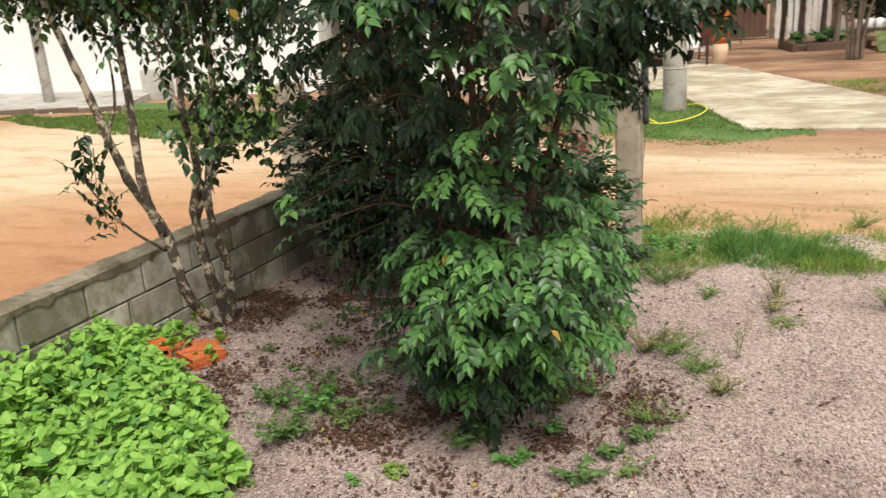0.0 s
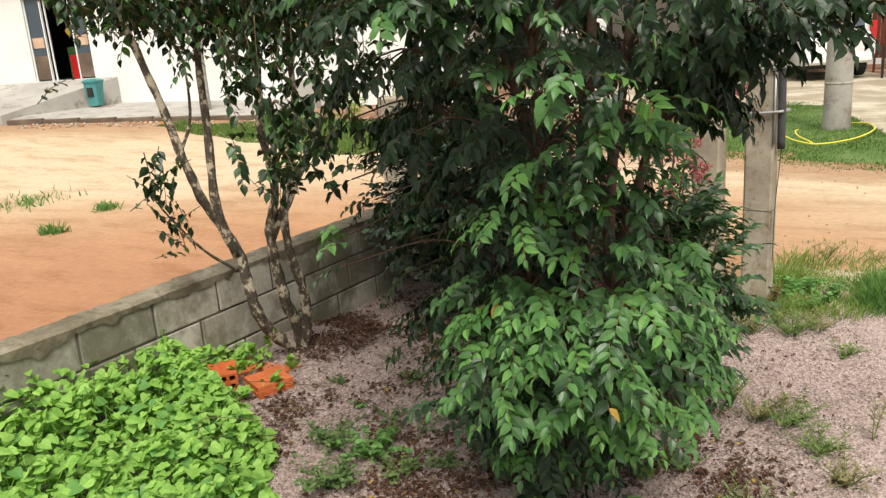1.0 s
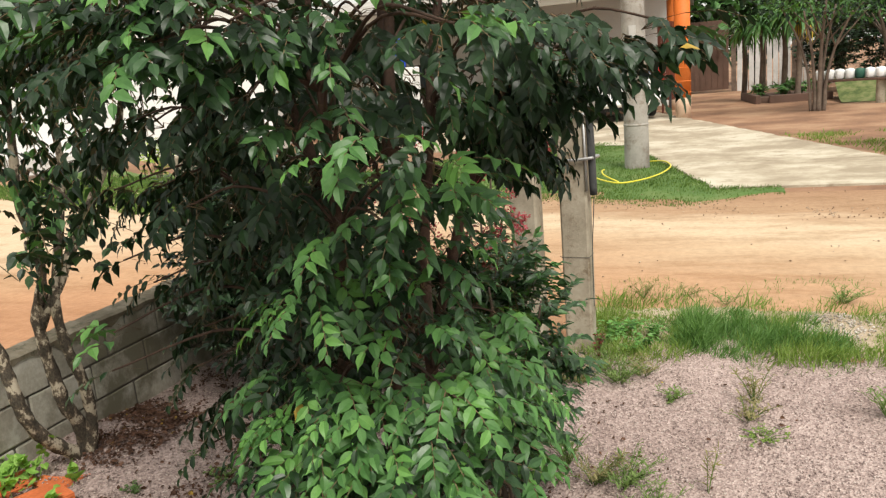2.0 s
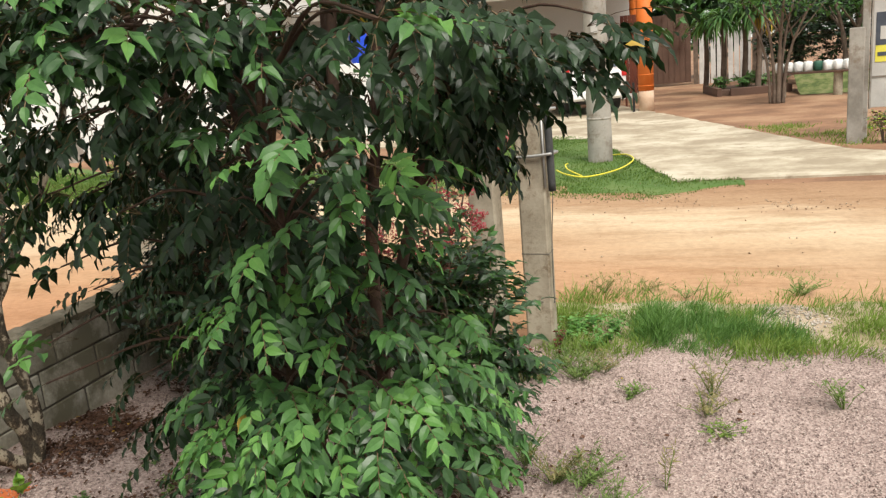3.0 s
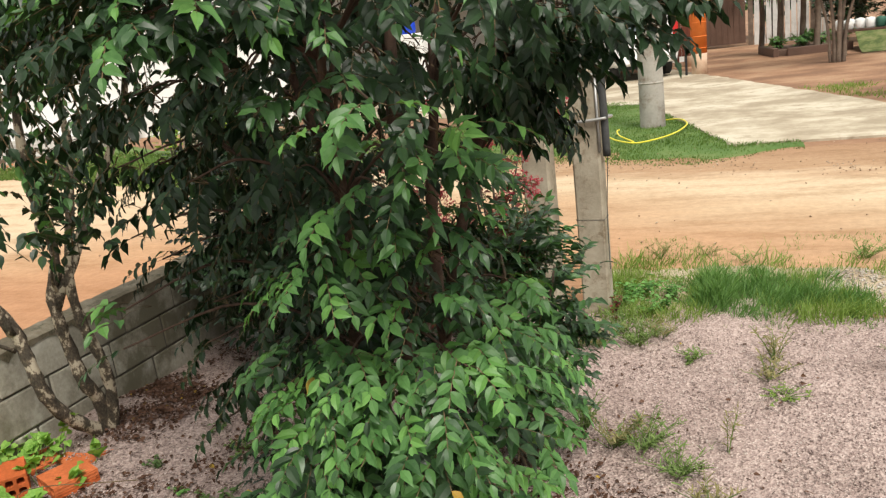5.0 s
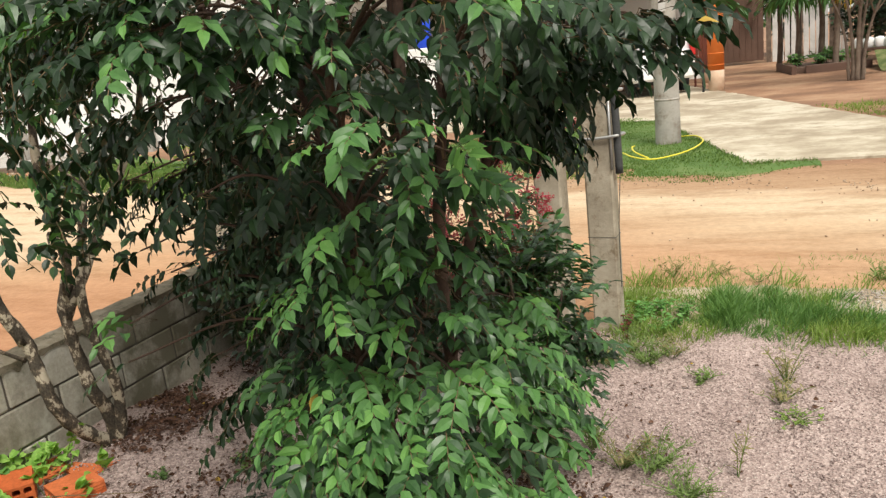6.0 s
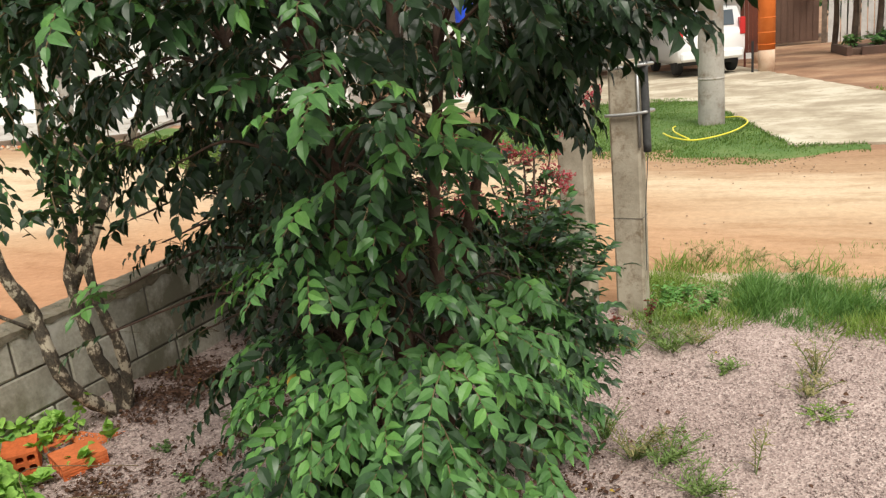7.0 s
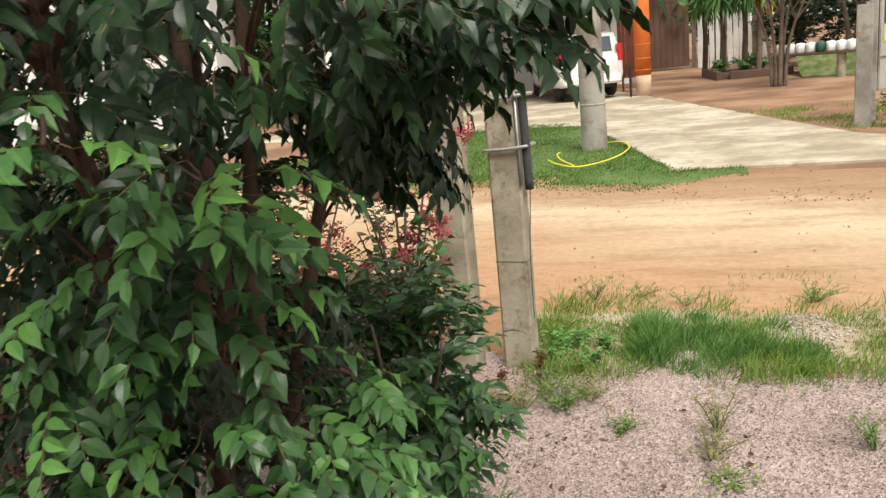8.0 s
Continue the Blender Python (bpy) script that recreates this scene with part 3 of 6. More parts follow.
# joints of the side wall fall at y = 3.03 on the top course
block_wall("wall_west", "low weathered grey concrete block wall, three courses", (WALL_X, -3.0, 0), 0, BACK_Y + 3.0 + 0.13, [0.1, 0.318, 0.194, 0.06], "rough stained mortar coping")
block_wall("wall_north", "low grey concrete block wall behind the shrubs", (-0.93, BACK_Y, 0), 90, 1.93, [0.0, 0.2, 0.0, 0.2], "rough mortar coping")


# ---- concrete posts ----
def concrete_post(name, at, w, d, h, label, mat, turn=0.0, chamfer=0.012):
    post = thing(name, at, label, "post", turn=turn)
    bm = box((-w / 2, -d / 2, -0.3), (w / 2, d / 2, h), chamfer)
    bmesh.ops.bisect_plane(bm, geom=bm.verts[:] + bm.edges[:] + bm.faces[:], plane_co=(0, 0, h * 0.5), plane_no=(0, 0, 1))
    rng = random.Random(int(h * 100))
    for v in bm.verts:
        v.co.x += rng.uniform(-0.002, 0.002)
        v.co.y += rng.uniform(-0.002, 0.002)
    part("shaft", bm, mat, post)
    return post


gate_post = concrete_post("gate_post", (-0.555, 5.27, 0), 0.165, 0.12, 1.47, "square concrete gate post with steel straps and a hanging rubber tube", POST, -4)
part("pour_joint", box((-0.0835, -0.0615, 0.598), (0.0835, 0.0615, 0.603)), MORTAR, gate_post, "dark casting joint")
for z in (1.18, 1.43):
    pts = [(-0.10, -0.075, z), (0.02, -0.078, z + 0.004), (0.118, -0.076, z + 0.012), (0.125, -0.05, z + 0.012), (0.122, 0.075, z + 0.008), (-0.095, 0.075, z)]
    part("strap", tube(smoothed(pts, 4), 0.009, 7), STEEL, gate_post, "galvanised steel strap", True)
part("hanging_tube", tube(smoothed([(0.112, -0.045, 1.46), (0.118, -0.045, 1.2), (0.121, -0.045, 0.975)], 5), 0.022, 10), RUBBER, gate_post, "dark grey rubber tube", True)
part("conduit", tube([(0.083, -0.065, 1.45), (0.084, -0.066, 1.2), (0.086, -0.066, 1.0)], 0.007, 8), STEEL, gate_post, "thin light grey conduit", True)
part("loose_wire", tube(smoothed([(0.125, -0.05, 0.98), (0.118, -0.06, 0.85), (0.105, -0.07, 0.62), (0.10, -0.06, 0.3)], 5), 0.0025, 4), RUBBER, gate_post, "thin dark wire")
wall_post = concrete_post("wall_post", (-0.84, 5.2, 0), 0.165, 0.14, 1.62, "square concrete post at the end of the block wall", POST, -4)
corner_post = concrete_post("corner_post", (-3.07, 5.08, 0), 0.2, 0.2, 1.35, "square concrete post at the corner of the block walls", POST, 20)


# ---- clay bricks ----
RIB = bpy.data.meshes.new("rib")
_bm = box((-0.0012, -0.094, -0.0035), (0.0012, 0.094, 0.0035))
_bm.to_mesh(RIB)
_bm.free()
RIB.materials.append(CLAYB)


def hollow_brick(name, at, turn, tilt, label, W=0.09, cols=2, rows=4):
    """Hollow clay brick: shell with rounded open cells right through and ribbed sides."""
    L, H = 0.19, 0.19
    b = new(name)
    b.matrix_basis = pose(*at, *tilt[:2], turn)
    tagged(b, label, "brick", "loose clay bricks")
    bm = bmesh.new()
    cw, ch = (W - 0.008) / cols, (H - 0.008) / rows
    g = {}

    def corner(x, z, y):
        key = round(x, 5), round(z, 5), y
        if key not in g:
            g[key] = bm.verts.new((x, y * L / 2, z))
        return g[key]

    for i in range(cols):
        for k in range(rows):
            x0 = -W / 2 if i == 0 else -W / 2 + 0.004 + cw * i
            x1 = W / 2 if i == cols - 1 else -W / 2 + 0.004 + cw * (i + 1)
            z0 = 0.0 if k == 0 else 0.004 + ch * k
            z1 = H if k == rows - 1 else 0.004 + ch * (k + 1)
            xm, zm = -W / 2 + 0.004 + cw * (i + 0.5), 0.004 + ch * (k + 0.5)
            rim = [(x0, z0), (xm, z0), (x1, z0), (x1, zm), (x1, z1), (xm, z1), (x0, z1), (x0, zm)]
            hole = []
            for n in range(8):
                a = radians(225 + 45 * n)
                f = 0.92 if n % 2 else 1.08
                hole.append((xm + (cw / 2 - 0.0045) * f * math.cos(a), zm + (ch / 2 - 0.0045) * f * math.sin(a)))
            for n in range(8):
                m = (n + 1) % 8
                for y in (-1, 1):
                    q = (corner(*rim[n], y), corner(*rim[m], y), corner(*hole[m], y), corner(*hole[n], y))
                    bm.faces.new(q if y < 0 else q[::-1])
                bm.faces.new((corner(*hole[n], -1), corner(*hole[m], -1), corner(*hole[m], 1), corner(*hole[n], 1)))
                edge = (i == 0 and rim[n][0] == x0 == rim[m][0]) or (i == cols - 1 and rim[n][0] == x1 == rim[m][0]) or (k == 0 and rim[n][1] == z0 == rim[m][1]) or (k == rows - 1 and rim[n][1] == z1 == rim[m][1])
                if edge:
                    bm.faces.new((corner(*rim[m], -1), corner(*rim[n], -1), corner(*rim[n], 1), corner(*rim[m], 1)))
    bmesh.ops.recalc_face_normals(bm, faces=bm.faces)
    part("shell", bm, CLAYB, b)
    for k in range(6):
        for s in (-1, 1):
            rib = new("rib", RIB)
            rib.parent = b
            if tilt[1]:
                rib.matrix_basis = pose(-W / 2 + 0.011 + k * (W - 0.022) / 5, 0, H / 2 + s * (H / 2 + 0.001), 0, 90, 0)
            else:
                rib.location = (s * (W / 2 + 0.001), 0, 0.02 + k * 0.03)
    return b


hollow_brick("clay_brick", (-2.71, 2.86, -0.02), 50, (0, 0), "orange hollow clay brick half sunk, open cells towards the yard", 0.14, 3, 4)
hollow_brick("clay_brick", (-2.577, 2.998, 0.074), -23, (0, 90), "orange hollow clay brick lying flat on the gravel")
hollow_brick("clay_brick", (-2.66, 3.17, 0.055), -20, (0, 90), "orange hollow clay brick half buried under vines")
hollow_brick("clay_brick", (-2.80, 3.02, 0.05), 60, (0, 90), "orange hollow clay brick half buried under vines")


# ---- plants ----
def profile(table, z):
    for (z0, r0), (z1, r1) in zip(table, table[1:]):
        if z0 <= z <= z1:
            return r0 + (r1 - r0) * (z - z0) / (z1 - z0)
    return 0.0


LANCE = leaf_shape(0.49, 0.17, 0.28)
OVAL = leaf_shape(0.48, 0.16, 0.28)
BROAD = leaf_shape(0.58, 0.14, 0.18)
HEART = leaf_shape(heart=True, fold=0.06, droop=0.22)


def limb_tubes(parent, name, limbs, mat, sides=7):
    for pts, r0, r1 in limbs:
        line = smoothed(pts, 5)
        n = len(line)
        rng = random.Random(n)
        radii = [(r0 + (r1 - r0) * i / (n - 1)) * (1 + 0.10 * math.sin(i * 2.1 + r0 * 90)) for i in range(n)]
        line = [p + Vector((noise.noise(p * 6), noise.noise(p * 6 + Vector((5, 5, 5))), 0)) * 0.012 for p in line]
        part(name, tube(line, radii, sides), mat, parent, smooth=True)


# tiers of the yard tree: x, y, z and width of each tier of sprays, by leaf colour; dark and shade tiers are near black
# where shade falls
NEW_FANS = [(-0.83, 2.36, 0.88, 0.15), (-0.91, 2.33, 0.81, 0.13), (-0.74, 2.26, 0.82, 0.13), (-0.76, 2.24, 0.74, 0.13), (-0.82, 2.24, 0.66, 0.12), (-0.69, 2.36, 0.89, 0.13), (-0.60, 2.30, 0.85, 0.13), (-0.54, 2.32, 0.83, 0.12), 
    (-0.49, 2.26, 0.78, 0.12), (-0.39, 2.24, 0.77, 0.13), (-0.33, 2.26, 0.72, 0.13), (-0.31, 2.34, 0.88, 0.14), (-0.36, 2.28, 0.82, 0.13), (-0.28, 2.42, 0.75, 0.13), (-0.22, 2.80, 0.55, 0.13), (-0.26, 2.70, 0.49, 0.12), 
    (-0.25, 2.72, 0.73, 0.13), (-0.65, 2.24, 0.70, 0.11), (-0.75, 2.26, 0.59, 0.13), (-0.62, 2.32, 0.53, 0.12), (-0.43, 2.26, 0.61, 0.13), (-0.34, 2.40, 0.54, 0.12), (-0.49, 2.13, 1.53, 0.07), (-0.37, 2.09, 1.56, 0.07), 
    (-0.50, 2.17, 1.72, 0.04), (-1.35, 2.24, 0.97, 0.05), (-1.42, 2.32, 1.05, 0.07)]
LOW_FANS = [(-1.08, 2.55, 0.38, 0.11), (-1.00, 2.60, 0.24, 0.11), (-0.83, 2.55, 0.26, 0.12), (-0.73, 2.60, 0.22, 0.12), (-0.58, 2.60, 0.34, 0.12), (-0.48, 2.65, 0.40, 0.12), (-1.19, 2.50, 0.40, 0.07), (-0.85, 2.50, 0.45, 0.13), 
    (-0.62, 2.50, 0.43, 0.13), (-0.50, 2.50, 0.54, 0.13), (-1.07, 2.50, 0.55, 0.11), (-0.48, 2.75, 0.25, 0.09), (-0.70, 2.42, 0.58, 0.13), (-0.92, 2.45, 0.62, 0.13)]
MID_FANS = [(-0.72, 2.30, 1.13, 0.15), (-0.70, 2.36, 1.18, 0.13), (-0.62, 2.37, 1.30, 0.14), (-0.63, 2.36, 1.24, 0.12), (-0.39, 2.30, 1.43, 0.12), (-0.28, 2.32, 1.48, 0.13), (-0.28, 2.40, 1.41, 0.12), (-0.40, 2.40, 1.28, 0.14), 
    (-0.39, 2.45, 1.16, 0.14), (-0.46, 2.36, 1.35, 0.12), (-0.29, 2.85, 0.97, 0.13), (-0.27, 2.60, 0.87, 0.14), (-0.36, 2.52, 0.89, 0.15), (-0.44, 2.42, 1.05, 0.13), (-0.42, 2.42, 0.89, 0.14), 
    (-0.87, 2.40, 0.92, 0.12), (-0.55, 2.28, 1.61, 0.10), (-0.65, 2.24, 1.58, 0.11), (-0.71, 2.10, 1.75, 0.11), (-0.78, 2.05, 1.79, 0.13), (-0.81, 1.98, 1.74, 0.09), (-0.87, 1.90, 1.76, 0.12)]
TOP_FANS = [(-0.99, 1.92, 1.75, 0.11), (-1.07, 1.95, 1.87, 0.13), (-1.16, 2.10, 1.86, 0.12), (-0.88, 2.00, 1.82, 0.13), (-0.70, 2.20, 1.78, 0.13), (-0.58, 2.20, 1.81, 0.14), (-0.73, 2.10, 1.83, 0.13), (-0.78, 2.00, 1.85, 0.13), 
    (-0.94, 2.00, 1.88, 0.13), (-0.45, 2.30, 1.82, 0.14), (-0.41, 2.40, 1.74, 0.13), (-0.19, 2.10, 1.77, 0.09), (-0.14, 2.15, 1.75, 0.09), (-0.14, 2.50, 1.73, 0.14), (-0.09, 2.60, 1.70, 0.13), (-0.01, 2.70, 1.71, 0.14), 
    (0.06, 2.75, 1.69, 0.12), (0.13, 2.75, 1.72, 0.12), (0.18, 2.78, 1.69, 0.10), (0.21, 2.72, 1.76, 0.12), (0.09, 2.68, 1.66, 0.10), (-0.01, 2.40, 1.77, 0.15), (-0.14, 2.30, 1.81, 0.15)]
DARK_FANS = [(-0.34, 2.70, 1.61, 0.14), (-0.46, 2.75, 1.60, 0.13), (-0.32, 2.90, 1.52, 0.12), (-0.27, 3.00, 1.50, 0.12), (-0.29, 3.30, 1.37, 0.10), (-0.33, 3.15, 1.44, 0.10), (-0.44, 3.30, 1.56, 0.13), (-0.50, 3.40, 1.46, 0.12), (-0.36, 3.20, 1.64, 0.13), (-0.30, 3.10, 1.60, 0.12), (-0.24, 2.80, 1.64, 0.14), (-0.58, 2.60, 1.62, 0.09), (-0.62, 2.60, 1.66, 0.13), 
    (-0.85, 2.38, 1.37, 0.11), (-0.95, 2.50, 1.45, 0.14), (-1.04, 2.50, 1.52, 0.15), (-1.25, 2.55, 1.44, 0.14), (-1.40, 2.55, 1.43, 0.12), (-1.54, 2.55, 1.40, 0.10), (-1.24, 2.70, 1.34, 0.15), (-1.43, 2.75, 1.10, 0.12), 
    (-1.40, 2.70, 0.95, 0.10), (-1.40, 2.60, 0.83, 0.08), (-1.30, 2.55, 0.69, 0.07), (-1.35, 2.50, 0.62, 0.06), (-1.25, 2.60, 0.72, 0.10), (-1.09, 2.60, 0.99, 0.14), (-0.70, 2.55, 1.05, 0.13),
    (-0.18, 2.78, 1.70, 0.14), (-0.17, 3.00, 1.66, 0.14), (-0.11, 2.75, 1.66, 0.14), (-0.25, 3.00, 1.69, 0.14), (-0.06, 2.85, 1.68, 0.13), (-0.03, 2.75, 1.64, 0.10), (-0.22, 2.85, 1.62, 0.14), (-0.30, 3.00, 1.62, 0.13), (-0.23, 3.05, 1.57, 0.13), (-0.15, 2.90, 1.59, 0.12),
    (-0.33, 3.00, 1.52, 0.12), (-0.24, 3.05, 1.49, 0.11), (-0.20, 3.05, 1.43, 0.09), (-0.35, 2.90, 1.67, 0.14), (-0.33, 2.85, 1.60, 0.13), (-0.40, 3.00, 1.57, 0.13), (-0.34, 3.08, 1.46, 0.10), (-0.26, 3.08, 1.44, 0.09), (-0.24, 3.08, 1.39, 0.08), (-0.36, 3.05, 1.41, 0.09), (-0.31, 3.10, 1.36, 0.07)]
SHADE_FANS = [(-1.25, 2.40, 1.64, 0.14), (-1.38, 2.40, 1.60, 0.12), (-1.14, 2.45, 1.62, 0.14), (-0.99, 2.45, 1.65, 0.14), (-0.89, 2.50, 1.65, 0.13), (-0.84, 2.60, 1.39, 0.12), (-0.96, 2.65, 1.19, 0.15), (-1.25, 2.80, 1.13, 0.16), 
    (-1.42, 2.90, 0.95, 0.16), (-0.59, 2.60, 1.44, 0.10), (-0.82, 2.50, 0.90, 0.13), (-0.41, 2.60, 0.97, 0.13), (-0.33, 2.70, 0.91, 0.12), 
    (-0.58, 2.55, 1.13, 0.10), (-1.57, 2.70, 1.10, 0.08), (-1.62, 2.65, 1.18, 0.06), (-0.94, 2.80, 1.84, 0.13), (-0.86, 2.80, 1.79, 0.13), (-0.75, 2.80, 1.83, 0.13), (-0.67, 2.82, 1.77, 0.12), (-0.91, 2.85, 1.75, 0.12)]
# share of dark, full-grown, green and young leaves in each kind of tier; the dark shares paint in the crown's shade
NEW_MIX, LOW_MIX, MID_MIX, TOP_MIX, DARK_MIX, SHADE_MIX = (0.06, 0.25, 0.49, 0.20), (0.16, 0.40, 0.37, 0.07), (0.26, 0.42, 0.29, 0.03), (0.52, 0.34, 0.12, 0.02), (0.88, 0.12, 0.0, 0.0), (1.0, 0.0, 0.0, 0.0)
STEMS = [((0.03, 0.00), (0.11, -0.09, 0.5), (0.155, -0.14, 1.1), (0.22, -0.12, 1.75), (0.30, -0.05, 3.2), 0.040),
         ((-0.01, -0.01), (-0.03, -0.11, 0.6), (-0.02, -0.14, 1.35), (-0.13, -0.12, 1.8), (-0.35, -0.2, 3.0), 0.034),
         ((0.05, 0.03), (0.21, -0.02, 0.6), (0.25, -0.07, 1.2), (0.33, -0.07, 1.75), (0.55, -0.15, 2.9), 0.028),
         ((0.01, 0.05), (0.03, 0.08, 0.7), (0.10, 0.08, 1.3), (0.15, 0.03, 1.9), (0.23, 0.13, 3.1), 0.030),
         ((-0.03, 0.03), (-0.17, 0.03, 0.7), (-0.27, -0.02, 1.3), (-0.42, -0.12, 2.0), (-0.57, -0.27, 2.7), 0.026),
         ((0.03, -0.02), (0.07, -0.17, 0.6), (0.09, -0.27, 1.2), (0.13, -0.37, 1.8), (0.18, -0.57, 2.6), 0.020),
         ((0.04, 0.06), (0.15, 0.13, 0.7), (0.31, 0.13, 1.3), (0.53, 0.08, 1.85), (0.78, 0.03, 2.5), 0.024)]


def fan_sprays(rng, c, d, w, sag):
    """Short arching twigs of one tier, spread out from the end of its bough, some on a lower storey."""
    a0 = math.atan2(d[1], d[0])
    n = int(rng.integers(5, 8)) if w > 0.115 else int(rng.integers(4, 6)) if w > 0.085 else 3 if w > 0.06 else 1
    root = c - d * (w * 0.6 + 0.045) + np.array([0, 0, w * 0.15 + 0.045])
    out = []
    for k in range(n):
        u = (-1.25 + 2.5 * (k + 0.5) / n + rng.normal(0, 0.16)) if n > 1 else 0.0
        e = np.array([math.cos(a0 + u), math.sin(a0 + u), 0.0])
        L = (0.075 + 0.5 * w) * rng.uniform(0.85, 1.3)
        under = 1.0 if n > 3 and rng.uniform() < 0.2 else 0.0
        start = root + e * w * rng.uniform(0.05, 0.75) + np.array([0, 0, rng.normal(0, 0.012) - under * rng.uniform(0.04, 0.08)])
        fall = rng.uniform(0.05, 0.52) + 0.3 * sag
        tip = start + (e * math.sqrt(1 - fall * fall) + np.array([0, 0, -fall])) * L
        if tip[2] < 0.03:
            tip[2] = 0.03 + rng.uniform(0, 0.05)
        out.append((start, (start + tip) / 2 + e * L * 0.05 + np.array([0, 0, 0.16 * L]), tip))
    return out


def ranked_leaves(rng, lines, sags, gap, leaf_len):
    """Two flat ranks of leaves and an end leaf along each twig (root, mid, tip)."""
    pos, way, nrm, siz, twig_id = [], [], [], [], []
    for i, (root, mid, tip) in enumerate(lines):
        m = max(5, int(np.linalg.norm(tip - root) / gap * rng.uniform(0.9, 1.15)))
        roll = rng.normal(0, 0.3)
        grown = rng.uniform(0.85, 1.15)
        for k in range(m):
            t = 0.12 + 0.88 * (k + rng.uniform(0, 0.35)) / (m - 1 + 0.35)
            p = (1 - t) ** 2 * root + 2 * t * (1 - t) * mid + t * t * tip
            tang = 2 * (1 - t) * (mid - root) + 2 * t * (tip - mid)
            tang /= max(np.linalg.norm(tang), 1e-4)
            flat = np.cross(tang, np.array([0, 0, 1.0]))
            flat /= max(np.linalg.norm(flat), 1e-4)
            face = np.cross(flat, tang)
            side = flat * math.cos(roll) + face * math.sin(roll)
            face = face * math.cos(roll) - flat * math.sin(roll)
            s = 1 if k % 2 else -1
            if k == m - 1:
                w = tang + np.array([0, 0, -0.15])
            else:
                w = tang * rng.uniform(0.5, 0.85) + side * s * rng.uniform(0.6, 0.95) + np.array([0, 0, -rng.uniform(0.0, 0.22) - 0.35 * sags[i]])
            pos.append(p)
            way.append(w)
            nrm.append(face - side * s * 0.15 + rng.normal(0, 0.13, 3))
            siz.append(leaf_len * grown * rng.uniform(0.8, 1.12) * (0.72 + 0.36 * math.sin(math.pi * min(1.0, t * 0.85 + 0.1))))
            twig_id.append(i)
    return np.array(pos), np.array(way), np.array(nrm), np.array(siz), np.array(twig_id)


